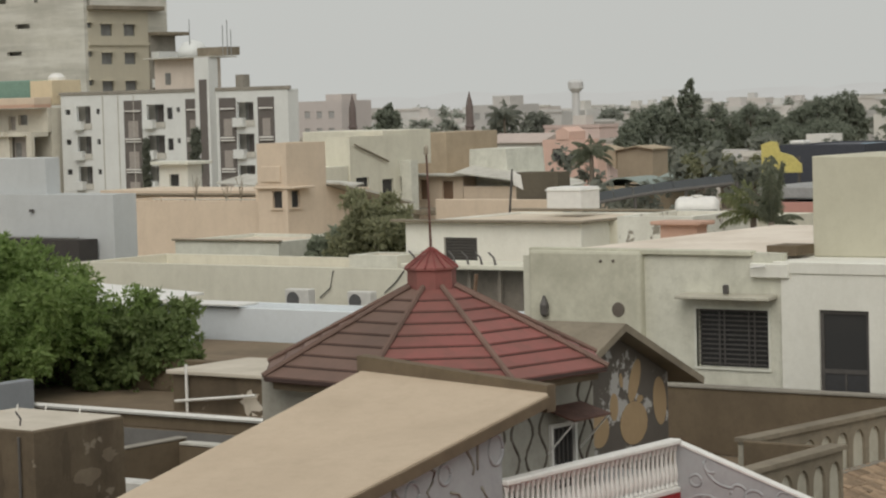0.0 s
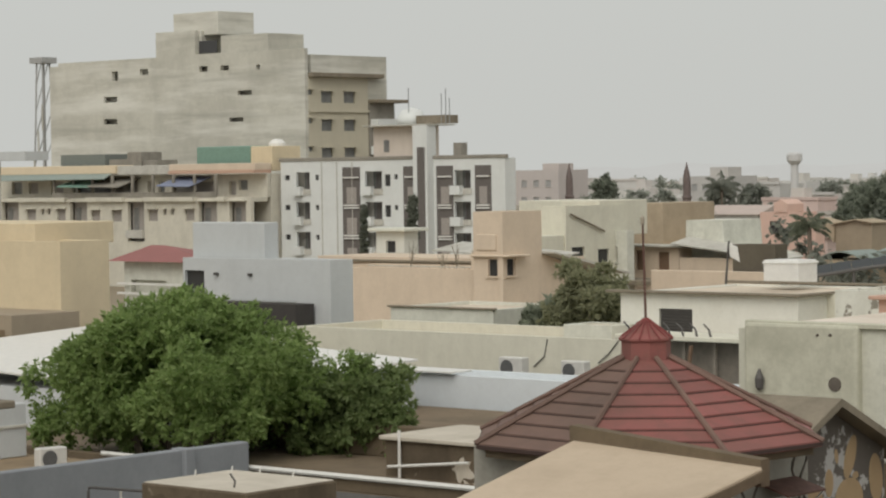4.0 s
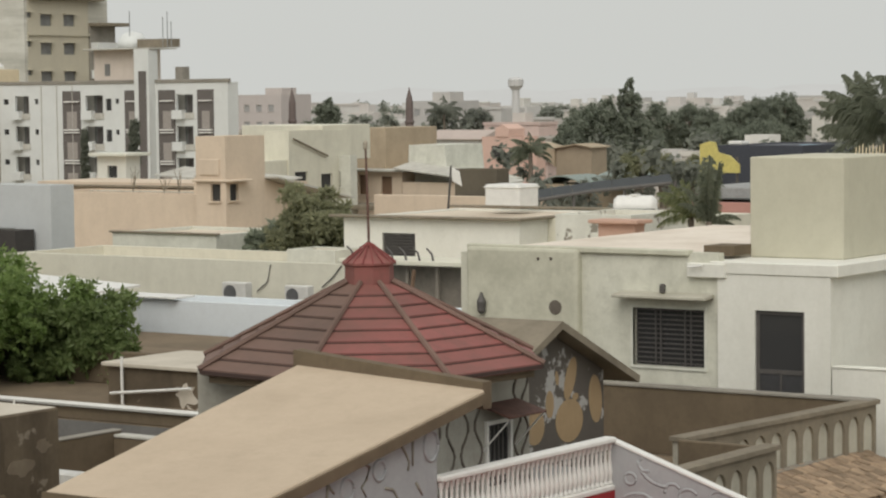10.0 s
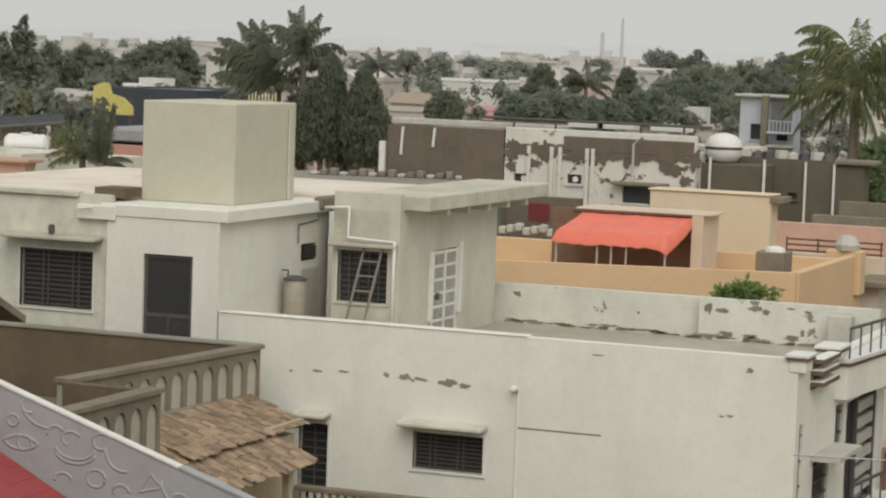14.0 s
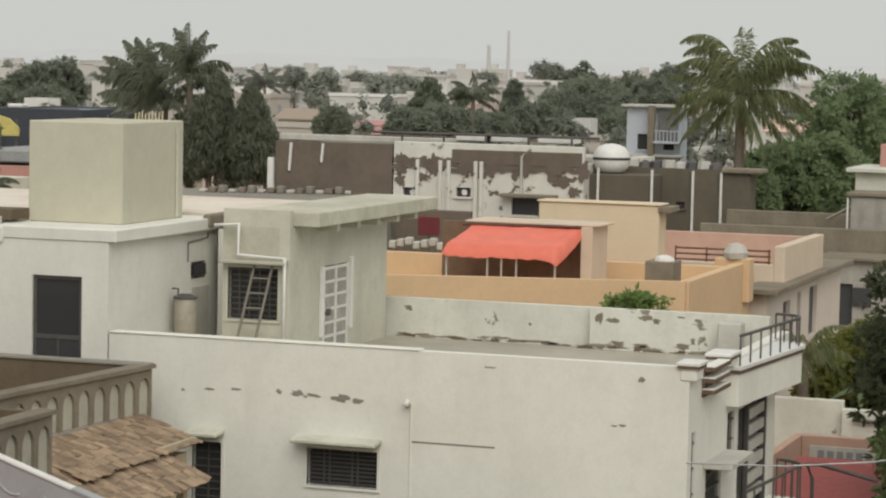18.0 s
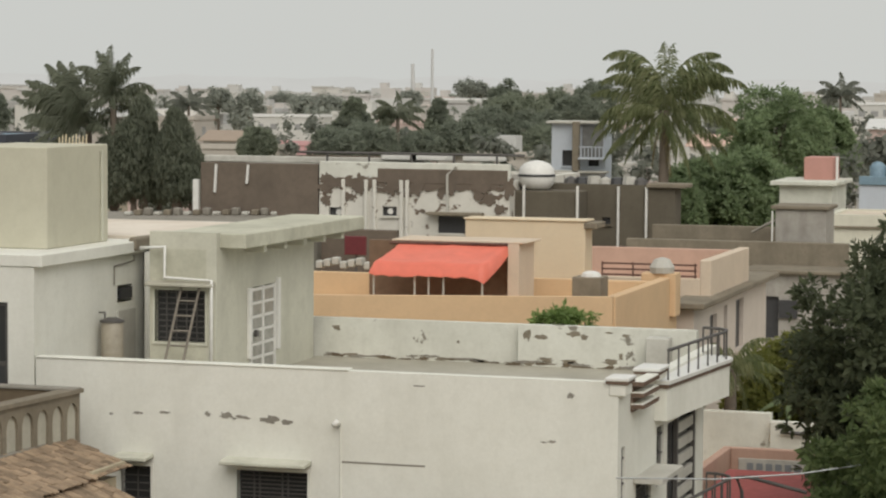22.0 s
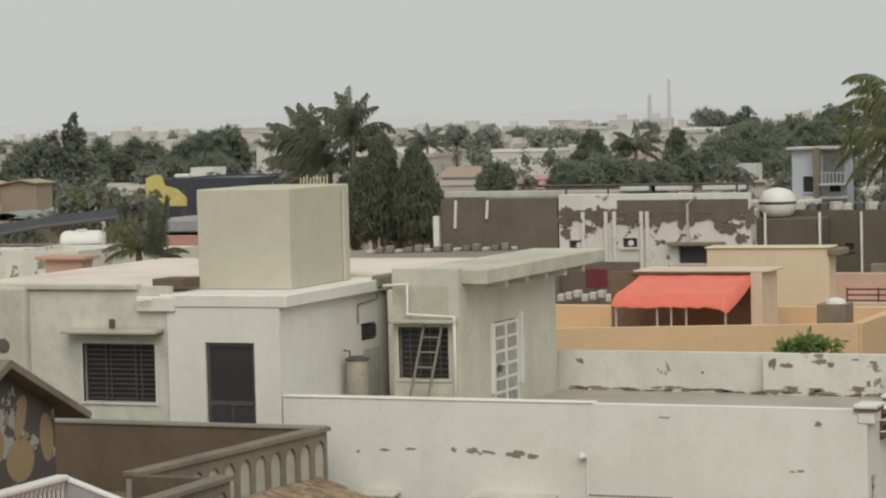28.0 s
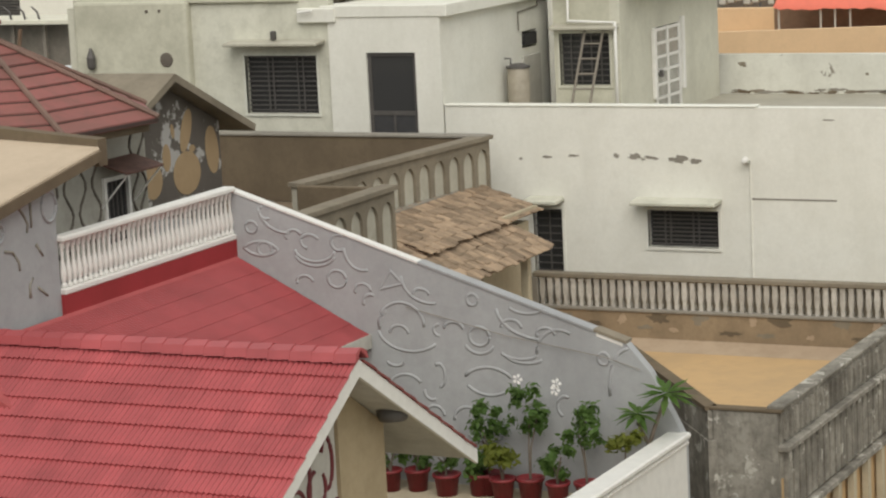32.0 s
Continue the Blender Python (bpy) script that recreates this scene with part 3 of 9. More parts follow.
CREAMBUFF = plaster("buff_cream_paint", (0.7, 0.59, 0.43), (0.56, 0.46, 0.33), 0.3, 0.25)
FARPANE = simple("far_window", (0.36, 0.36, 0.35), 0.5, var=0.2)
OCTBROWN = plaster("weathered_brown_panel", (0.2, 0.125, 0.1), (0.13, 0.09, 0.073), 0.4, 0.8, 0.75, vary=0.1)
# dark colour for the shadow lines between the octagon's courses
LIPSHADE = plaster("lip_shadow", (0.07, 0.045, 0.04), (0.05, 0.035, 0.03), 0.3, 0.5)
HIPRED = plaster("faded_red_sheet", (0.3, 0.13, 0.12), (0.24, 0.11, 0.1), 0.2, 0.5, 0.7)
# steel lightened towards the haze instead of being dimmed by it
FARSTEEL = simple("pale_far_steel", (0.56, 0.56, 0.55), 0.8, var=0.1)
CORNERGR = plaster("mouldy_and_shaded_render", (0.61, 0.6, 0.49), (0.33, 0.32, 0.25), 0.6, 0.55)
STAINWHITE = plaster("stained_whitewash", (0.66, 0.655, 0.56), (0.36, 0.355, 0.29), 0.6, 0.55)
FELT = plaster("grey_roof_felt", (0.17, 0.165, 0.155), (0.11, 0.105, 0.1), 0.0, 0.6)
LEANRED = simple("deep_red_tile", (0.33, 0.06, 0.064), 0.5, var=0.3, scale=1.6, vary=0.05)
FINBROWN = plaster("brown_recess", (0.17, 0.115, 0.085), (0.11, 0.08, 0.06), 0.4, 0.5)
LEAFS = leafy("street_tree_leaves", (0.11, 0.155, 0.06), (0.19, 0.235, 0.1))
LEAFOL = leafy("olive_bush_leaves", (0.2, 0.22, 0.06), (0.32, 0.33, 0.1))

# ---- small builders ----
def grille_y(house, name, x0, x1, z0, z1, y, bars, uprights, frame_mat, deep=0.1, label=""):
    """A barred window in a wall that looks to -y: frame, dark pane, flat bars."""
    w = 0.05
    bm = B()
    box(bm, x0 - w, x1 + w, y - 0.02, y + 0.06, z1, z1 + w)
    box(bm, x0 - w, x1 + w, y - 0.03, y + 0.06, z0 - w, z0)
    box(bm, x0 - w, x0, y - 0.02, y + 0.06, z0, z1)
    box(bm, x1, x1 + w, y - 0.02, y + 0.06, z0, z1)
    f = part(name, bm, frame_mat, house, label)
    part("pane", box(B(), x0, x1, y + deep + 0.04, y + deep + 0.06, z0, z1), GLASS, f)
    bar = shared("bar", box(B(), x0, x1, -0.006, 0.006, -0.012, 0.012), IRON)
    for i in range(bars):
        piece("bar", bar, f, Matrix.Translation((0, y + deep, z0 + (z1 - z0) * (i + 0.6) / bars)))
    rod = shared("upright", box(B(), -0.012, 0.012, -0.008, 0.008, z0, z1), IRON)
    for u in uprights:
        piece("upright", rod, f, Matrix.Translation((x0 + (x1 - x0) * u, y + deep - 0.02, 0)))
    return f


def sunshade(house, x0, x1, y, z, out=0.38, mat=None):
    bm = hexa(B(), [(x0, y - out, z - 0.02), (x1, y - out, z - 0.02), (x1, y, z), (x0, y, z), (x0, y - out, z + 0.04), (x1, y - out, z + 0.04), (x1, y, z + 0.08), (x0, y, z + 0.08)])
    bmesh.ops.bevel(bm, geom=bm.edges[:], offset=0.012, segments=1, affect="EDGES")
    return part("sunshade", bm, mat or GREENISH, house, "thin concrete window shade")


def flake(house, cx, cz, rx, rz, y, seed, mat, name="bare_patch", along="y", sunk=0.003):
    """A patch where the paint has come off, with a torn outline."""
    rnd = random.Random(seed)
    sunk *= 1 + 0.11 * (abs(seed) * 5 % 9)
    pts = []
    n = 18
    for k in range(n):
        a = 2 * math.pi * k / n
        r = rnd.uniform(0.45, 1.1)
        pts.append((cx + rx * r * math.cos(a), cz + rz * r * math.sin(a)))
    bm = prism(B(), pts, along, y - sunk if along == "y" else y, y if along == "y" else y + sunk)
    return part(name, bm, mat, house)


def baluster(h, r, mat, seg=8):
    prof = [(0.9, 0), (0.9, 0.08), (0.5, 0.1), (0.75, 0.16), (0.95, 0.3), (0.8, 0.42), (0.5, 0.56), (0.42, 0.68), (0.55, 0.76), (0.42, 0.8), (0.7, 0.86), (0.85, 0.92), (0.9, 1.0)]
    return shared("baluster", lathe(B(), 0, 0, [(r * a, h * b) for a, b in prof], seg), mat, True)


def relief(house, fn, u, v, ru, rv, a0=0, a1=360, r=0.03, lean=0, mat=None):
    """A raised plaster line: an arc of an oval on a wall; fn maps the wall's u, v to the world."""
    n = max(6, int(abs(a1 - a0) / 14))
    c, s = math.cos(radians(lean)), math.sin(radians(lean))
    pts = []
    for k in range(n + 1):
        a = radians(a0 + (a1 - a0) * k / n)
        du, dv = ru * math.cos(a), rv * math.sin(a)
        pts.append(fn(u + du * c - dv * s, v + du * s + dv * c))
    return part("relief_line", tube(B(), pts, r, seg=6), mat or CARVED, house, smooth=True)


# ---- ground ----
tagged(part("ground", box(B(), -3000, 1500, -800, 3500, -0.5, 0.0), EARTH), "sandy unpaved ground between the houses", "ground", kind="structure")

# ---- the roof terrace on which the camera stands ----
own = thing("viewpoint_block", (2, -8, 0), "plain cream rendered block whose roof terrace is the viewpoint", "building", kind="structure")
part("body", box(B(), -6, 8, -16, 0.6, 0, 11.02), CREAM, own)
part("parapet", box(box(B(), -6, 8, 0.35, 0.6, 11.02, 11.85), -6, -5.75, -16, 0.35, 11.02, 11.85), CREAM, own)
part("pillar", soft_box(-0.408, 0.4, 3.6, 4.3, 9, 16, 0.004), PALEPANEL, own, "weathered pale grey corner pillar")
part("ledge", box(B(), -0.43, 3, 0.6, 4.3, 8.6, 9.0), CREAM, own)

# ---- white house with the terrace ----
YW = 39.72
white = thing("white_house", (-18, 45, 0), "whitewashed flat-roofed house with a walled terrace and peeling paint", "house")
part("front_wall", wall_y(B(), -27.3, -9.2, YW, 0.23, 0, 6.75, [(-15.85, -14.57, 5.17, 5.81), (-18.0, -17.45, 4.6, 5.78)]), WHITE, white)
part("terrace_parapet", wall_y(B(), -19.63, -9.2, YW, 0.23, 6.75, 7.58), WHITE, white)
part("coping", soft_box(-19.63, -13.86, YW - 0.02, YW + 0.26, 7.58, 7.61, 0.01), WHITE, white, "thin white coping strip")
part("stair_room_front", wall_y(B(), -21.9, -19.66, YW, 0.2, 6.75, 9.16, [(-21.15, -20.17, 6.8, 8.53)]), WHITE, white)
part("stair_room_side", wall_x(B(), -19.66, YW + 0.2, 44.4, 0.2, 6.8, 9.16, [(43.2, 43.85, 8.25, 8.57)]), WHITE, white)
part("window_wall", wall_y(B(), -24.8, -21.9, YW + 0.06, 0.2, 6.75, 9.52, [(-23.7, -22.2, 7.42, 8.48)]), STAINWHITE, white)
part("corner_wall", soft_box(-27.3, -24.8, YW - 0.12, YW + 0.2, 6.6, 9.52, 0.06, 2), CORNERGR, white)
part("recess_back", box(B(), -19.46, -18.83, 44.0, 44.15, 6.8, 9.16), WHITE, white)
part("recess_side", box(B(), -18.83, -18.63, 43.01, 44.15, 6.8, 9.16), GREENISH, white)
part("side_door", soft_box(-19.66, -19.62, 43.15, 43.95, 6.8, 8.1, 0.006), GREYWHITE, white, "pale flush side door")
# this front stands in shadow; the shade is put into its darker render
part("room_front", wall_y(B(), -18.83, -17.7, 42.81, 0.2, 6.8, 9.32, [(-18.72, -17.72, 7.6, 8.56)]), CORNERGR, white)
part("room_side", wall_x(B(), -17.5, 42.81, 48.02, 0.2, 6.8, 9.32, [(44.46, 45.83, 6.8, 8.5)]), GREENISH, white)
part("canopy", soft_box(-22.05, -19.5, YW - 0.025, 44.3, 9.16, 9.38, 0.015), WHITE, white)
part("broken_corner", soft_box(-19.62, -19.45, 43.6, 44.5, 9.2, 9.46, 0.05, 2), GREYBROWN, white, "broken cement at the canopy corner")
part("cornice_return", soft_box(-22.5, -21.72, YW - 0.06, YW + 0.3, 9.08, 9.34, 0.015), WHITE, white)
part("upstand", box(B(), -18.83, -17.5, 42.81, 43.0, 9.32, 9.64), GREENISH, white)
part("roof_slab", soft_box(-18.6, -17.0, 43.0, 49.75, 9.34, 9.62, 0.02), CORNERGR, white)
part("roof_deck", box(box(B(), -27.3, -22.2, 39.98, 49.4, 9.3, 9.44), -22.2, -18.6, 44.35, 49.4, 9.3, 9.44), ROOFPALE, white, "sun-bleached buff roof screed")
part("roof_edge", soft_box(-27.35, -22.5, YW - 0.02, YW + 0.2, 9.46, 9.56, 0.015), CORNERGR, white)
part("dark_upstand", box(B(), -22.5, -21.9, 40.3, 41.0, 9.44, 9.62), BROWN, white)
for i in range(5):
    part("beam_end", soft_box(-17.5, -17.1, 44.2 + i * 1.1, 44.35 + i * 1.1, 9.2, 9.34, 0.01), GREENISH, white)
part("back_wall", box(box(B(), -27.4, -9.8, 49.4, 49.6, 0, 6.8), -27.4, -18.1, 49.2, 49.4, 6.8, 9.3), WHITE, white)
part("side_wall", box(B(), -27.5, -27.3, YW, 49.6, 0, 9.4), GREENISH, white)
part("end_upper_wall", wall_x(B(), -9.2, 46.9, 48.3, 0.23, 6.6, 7.35, []), WHITE, white)
part("end_wall", wall_x(B(), -9.2, YW + 0.23, 46.9, 0.23, 0, 7.35, [(39.99, 40.28, 5.2, 6.47), (42.7, 43.3, 5.4, 6.45), (41.1, 42.3, 4.9, 5.7), (43.6, 46.2, 4.4, 6.4)]), WHITE, white)
part("terrace_floor", box(B(), -19.46, -9.43, YW + 0.23, 48.3, 6.6, 6.8), WETFLOOR, white, "damp grey cement terrace floor")
part("terrace_back_wall", wall_y(B(), -17.8, -13.2, 48.3, 0.23, 6.8, 7.6), WHITEPEEL, white)
part("terrace_back_corner", wall_y(B(), -13.2, -9.6, 48.1, 0.23, 6.8, 7.62), WHITEPEEL2, white, "white wall with large peeled patches")
tank = part("water_tank", soft_box(-21.92, -20.03, 41.0, 43.6, 9.38, 11.22, 0.02), TANKP, white, "square rendered water tank on the stair room")
part("pipe_chase", soft_box(-20.02, -19.99, 43.25, 43.32, 9.4, 11.1, 0.004), GREENISH, tank)
for i in range(9):
    part("starter_bar", tube(B(), [(-20.9 + 0.07 * i, 43.3, 11.2), (-20.9 + 0.07 * i, 43.32, 11.34 + 0.03 * (i % 3))], 0.012, seg=5), YELLOW, tank)
grille_y(white, "window", -23.7, -22.2, 7.42, 8.48, YW + 0.06, 12, (0.29, 0.36, 0.7, 0.78), GREENWHITE, label="wide window with a dark iron grille")
grille_y(white, "window", -15.85, -14.57, 5.17, 5.81, YW, 9, (0.22, 0.3, 0.62, 0.7), WHITE, label="lower window with a dark iron grille")
grille_y(white, "window", -18.0, -17.45, 4.6, 5.78, YW, 9, (0.5,), WHITE)
grille_y(white, "window", -18.72, -17.72, 7.6, 8.56, 42.81, 9, (0.2, 0.4, 0.6, 0.8), GREENISH)
sunshade(white, -23.95, -22.0, YW + 0.06, 8.7, mat=PALEPANEL)
sunshade(white, -16.04, -14.5, YW, 5.95, mat=STAINWHITE)
sunshade(white, -18.05, -17.4, YW, 5.93, mat=STAINWHITE)
sunshade(white, -18.83, -17.52, 42.81, 8.66, 0.25, mat=PALEPANEL)
door = part("door", wall_y(B(), -21.15, -20.17, YW + 0.05, 0.05, 6.8, 8.53, [(-21.08, -20.24, 7.48, 8.46), (-21.08, -20.68, 6.88, 7.4), (-20.64, -20.24, 6.88, 7.4)]), IRON, white, "dark metal terrace door with glass above")
part("pane", box(B(), -21.08, -20.24, YW + 0.07, YW + 0.08, 7.48, 8.46), GLASS, door)
part("panel", box(B(), -21.08, -20.68, YW + 0.065, YW + 0.085, 6.88, 7.4), DARKPANEL, door)
part("panel", box(B(), -20.64, -20.24, YW + 0.065, YW + 0.085, 6.88, 7.4), DARKPANEL, door)
part("curtain", box(B(), -21.0, -20.82, YW + 0.1, YW + 0.12, 7.48, 8.46), GREYC, door)
french = part("glazed_door", box(B(), -17.52, -17.47, 45.09, 45.18, 6.8, 8.5), PIPEW, white, "white glazed double door with small panes")
for y in (44.46, 45.72):
    part("stile", box(B(), -17.52, -17.47, y, y + 0.09, 6.8, 8.5), PIPEW, french)
for k in range(7):
    for y in (44.55, 45.18):
        part("glazing_bar", box(B(), -17.515, -17.475, y, y + 0.54, 6.85 + 0.262 * k, 6.905 + 0.262 * k), PIPEW, french)
for k in range(2):
    for j in range(6):
        part("pane", box(B(), -17.5, -17.49, 44.56 + 0.63 * k, 45.08 + 0.63 * k, 6.91 + 0.262 * j, 7.11 + 0.262 * j), PALEGLASS, french)
part("shutter", soft_box(-17.5, -17.42, 45.84, 45.95, 7.2, 8.6, 0.01), PIPEW, french)
part("shutter", soft_box(-17.5, -17.42, 44.33, 44.44, 7.15, 8.5, 0.01), PIPEW, french)
part("lock", soft_box(-17.47, -17.4, 44.62, 44.72, 7.55, 7.68, 0.01), IRON, french)
part("drain_pipe", tube(B(), [(-18.95, 42.66, 9.33), (-18.46, 42.66, 9.37), (-18.47, 42.66, 8.8), (-17.54, 42.66, 8.77), (-17.55, 42.66, 6.8)], 0.035, seg=8), PIPEW, white, "white plastic rainwater pipe with bends", True)
part("conduit", tube(B(), [(-19.63, 43.0, 8.6), (-19.63, 43.0, 8.95), (-19.63, 43.9, 9.0), (-19.63, 43.9, 9.1)], 0.015, seg=6), GREYC, white)
part("vent", box(B(), -19.7, -19.62, 43.25, 43.8, 8.3, 8.52), DARK, white)
part("elbow_pipe", tube(B(), [(-14.02, YW - 0.02, 6.66), (-14.02, YW - 0.1, 6.72), (-14.06, YW - 0.14, 6.66)], 0.05, seg=8), PIPEW, white, smooth=True)
part("buried_pipe", tube(B(), [(-13.98, YW - 0.005, 3.0), (-13.98, YW - 0.005, 6.62)], 0.02, seg=6), WHITE, white)
part("crack_line", box(B(), -13.96, -12.49, YW - 0.004, YW, 6.02, 6.05), GREYC, white)
part("tube_light", tube(B(), [(-22.42, YW - 0.15, 9.27), (-22.13, YW - 0.15, 9.3)], 0.025), PIPEW, white)
for x, z, r in ((-25.28, 8.43, 0.14), (-25.65, 9.33, 0.03), (-25.37, 9.34, 0.03)):
    bm = lathe(B(), 0, 0, [(0.01, 0), (r, 0), (r * 0.95, 0.02), (0.01, 0.03)], 12)
    bm.transform(Matrix.Translation((x, YW - 0.12, z)) @ Matrix.Rotation(radians(90), 4, "X"))
    part("vent_hole", bm, DARKCEM, white)
# small dark fitting, turned in outline; it gives no light
part("wall_lamp", lathe(B(), -26.9, YW - 0.2, [(0.03, 8.25), (0.08, 8.3), (0.09, 8.48), (0.05, 8.58), (0.02, 8.66)], 9), IRON, white, "small dark fitting on the wall")
part("bracket", soft_box(-23.0, -22.9, YW - 0.2, YW - 0.1, 8.78, 8.95, 0.02), IRON, white)
for i, (u, w, h) in enumerate(((-17.7, 0.1, 0.03), (-17.2, 0.13, 0.03), (-16.4, 0.06, 0.05), (-16.05, 0.14, 0.07), (-15.75, 0.16, 0.04), (-15.25, 0.2, 0.08), (-14.95, 0.12, 0.06), (-18.2, 0.05, 0.03), (-15.9, 0.05, 0.03), (-10.3, 0.1, 0.03), (-10.0, 0.08, 0.05), (-10.45, 0.06, 0.02), (-12.6, 0.12, 0.02))):
    z = 6.7 if i < 9 else (6.55, 7.3, 6.5, 7.35)[i - 9]
    flake(white, u, z + 0.04 * math.sin(7 * i), w, h, YW, i, GREYC)
for i in range(13):
    flake(white, -17.2 + 0.55 * i + 0.2 * math.sin(3 * i), 6.86 + 0.03 * math.sin(5 * i), 0.16 + 0.1 * (i % 3), 0.035, 48.3 if i < 7 else 48.1, 60 + i, GREYC)
for i, (u, z, w, h) in enumerate(((-13.0, 7.42, 0.12, 0.16), (-12.72, 7.38, 0.22, 0.09), (-12.05, 7.46, 0.26, 0.08), (-11.85, 7.42, 0.14, 0.09), (-11.35, 7.52, 0.12, 0.03), (-11.0, 7.47, 0.12, 0.05), (-12.6, 6.93, 0.2, 0.1), (-12.15, 6.92, 0.3, 0.06), (-11.3, 6.93, 0.25, 0.1), (-11.1, 7.05, 0.07, 0.12), (-17.1, 7.4, 0.15, 0.08), (-14.5, 7.2, 0.06, 0.04))):
    flake(white, u, z, w * 0.75, h * 0.8, 48.3 if u < -13.2 else 48.1, 80 + i, GREYBROWN)
for i in range(34):
    flake(white, -17.3 + 0.24 * i + 0.07 * math.sin(4 * i), 6.83 + 0.02 * math.sin(7 * i), 0.13 + 0.05 * (i % 3), 0.018 + 0.012 * (i * 3 % 4), 48.3 if i < 17 else 48.1, 700 + i, (GREYBROWN, BROWN)[i % 2], name="moss_patch")
# right-hand corner: stepped pier, fins, round-ended balcony
part("corner_pier", soft_box(-9.36, -9.08, YW - 0.02, 40.2, 7.35, 7.6, 0.02), WHITE, white)
part("pier_cap", soft_box(-9.42, -9.02, YW - 0.06, 40.26, 7.6, 7.66, 0.012), PIPEW, white)
part("end_parapet", soft_box(-9.43, -9.2, 40.6, 42.7, 7.35, 7.42, 0.01), WHITE, white)
part("fin_recess", box(B(), -9.2, -9.16, 40.62, 41.75, 6.98, 7.46), FINBROWN, white)
for i in range(3):
    part("fin", soft_box(-9.2, -8.98, 40.6, 41.8, 7.04 + 0.19 * i, 7.13 + 0.19 * i, 0.012), WHITE, white, "projecting concrete fin")
for i in range(3):
    part("fin_face", box(box(B(), -8.978, -8.968, 40.6, 41.81, 7.045 + 0.19 * i, 7.115 + 0.19 * i), -9.19, -8.968, 40.588, 40.599, 7.045 + 0.19 * i, 7.115 + 0.19 * i), FINBROWN, white)
part("pier_band", box(B(), -9.4, -9.04, YW - 0.045, 40.245, 7.55, 7.6), FINBROWN, white)
part("high_pier_band", box(B(), -9.43, -8.99, 41.87, 42.63, 7.47, 7.52), FINBROWN, white)
part("high_pier", soft_box(-9.4, -9.02, 41.9, 42.6, 7.35, 7.52, 0.02), WHITE, white)
part("high_pier_cap", soft_box(-9.45, -8.97, 41.85, 42.65, 7.52, 7.58, 0.012), PIPEW, white)


def round_slab(y0, y1, x0, x1, z0, z1):
    """A balcony slab whose outer far corner is rounded."""
    n, r = 8, 0.55
    pts = [(x0, y0), (x1 - 0.36, y0), (x1, y1 - r)] + [(x1 - r + r * math.cos(math.pi / 2 * k / n), y1 - r + r * math.sin(math.pi / 2 * k / n)) for k in range(1, n + 1)] + [(x0, y1)]
    return prism(B(), pts, "z", z0, z1)


balcony = part("balcony", round_slab(42.5, 46.9, -9.25, -8.62, 6.6, 7.24), WHITE, white, "white balcony with a rounded corner")
part("ledge", round_slab(42.45, 46.95, -9.3, -8.57, 7.24, 7.3), PIPEW, balcony)
part("edge_band", round_slab(42.47, 46.93, -9.28, -8.595, 7.17, 7.24), FINBROWN, balcony)


def round_rail(parent, y0, y1, x1, z0, z1, n):
    pts = [(x1 - 0.34 + 0.34 * k / 6, y0 + (y1 - 0.55 - y0) * k / 6) for k in range(7)] + [(x1 - 0.55 + 0.55 * math.cos(math.pi / 2 * k / 5), y1 - 0.55 + 0.55 * math.sin(math.pi / 2 * k / 5)) for k in range(1, 6)]
    part("handrail", tube(B(), [(x, y, z1) for x, y in pts], 0.03, seg=6), IRON, parent)
    for x, y in pts[::1]:
        part("post", tube(B(), [(x, y, z0), (x, y, z1)], 0.018, seg=5), IRON, parent)


round_rail(balcony, 42.65, 46.8, -8.66, 7.3, 7.82, 9)
lower = part("lower_balcony", round_slab(42.5, 46.6, -9.25, -8.45, 4.1, 4.4), WHITE, white)
round_rail(lower, 42.6, 46.5, -8.5, 4.4, 5.1, 9)
for y0, y1, z0, z1 in ((39.99, 40.28, 5.2, 6.47), (42.7, 43.3, 5.4, 6.45), (41.1, 42.3, 4.9, 5.7)):
    f = part("window", box(B(), -9.3, -9.25, y0, y1, z0, z1), GLASS, white, "narrow dark side window")
    for k in range(3):
        part("bar", box(B(), -9.25, -9.22, y0, y1, z0 + (z1 - z0) * (k + 0.5) / 3, z0 + (z1 - z0) * (k + 0.5) / 3 + 0.025), IRON, f)
part("sunshade", soft_box(-9.2, -8.7, 40.9, 42.6, 5.74, 5.84, 0.012), GREYWHITE, white)
f = part("balcony_window", box(B(), -9.32, -9.27, 43.6, 46.2, 4.4, 6.4), GLASS, white)
for k in range(6):
    part("slat", box(B(), -9.26, -9.2, 44.6, 45.9, 4.6 + 0.3 * k, 4.78 + 0.3 * k), GREYWHITE, f)
part("mullion", box(B(), -9.26, -9.19, 44.4, 44.5, 4.4, 6.4), IRON, f)
part("mullion", box(B(), -9.26, -9.19, 45.95, 46.05, 4.4, 6.4), IRON, f)

# things on the white house's terrace
lad = thing("ladder", (-18.1, 42.5, 6.8), "bare wooden ladder leaning against a barred window", "ladder")
for x in (-18.28, -17.92):
    part("rail", tube(B(), [(x - 0.16, 42.35, 6.8), (x + 0.12, 42.72, 8.62)], 0.025, seg=6), PALEWOOD, lad)
for k in range(6):
    t = 0.12 + 0.15 * k
    part("rung", tube(B(), [(-18.44 + 0.28 * t, 42.35 + 0.37 * t, 6.8 + 1.82 * t), (-18.08 + 0.28 * t, 42.35 + 0.37 * t, 6.8 + 1.82 * t)], 0.018, seg=6), PALEWOOD, lad)
gey = thing("water_heater", (-19.35, 42.3, 6.8), "tall buff metal water heater beside the stair room", "water heater")
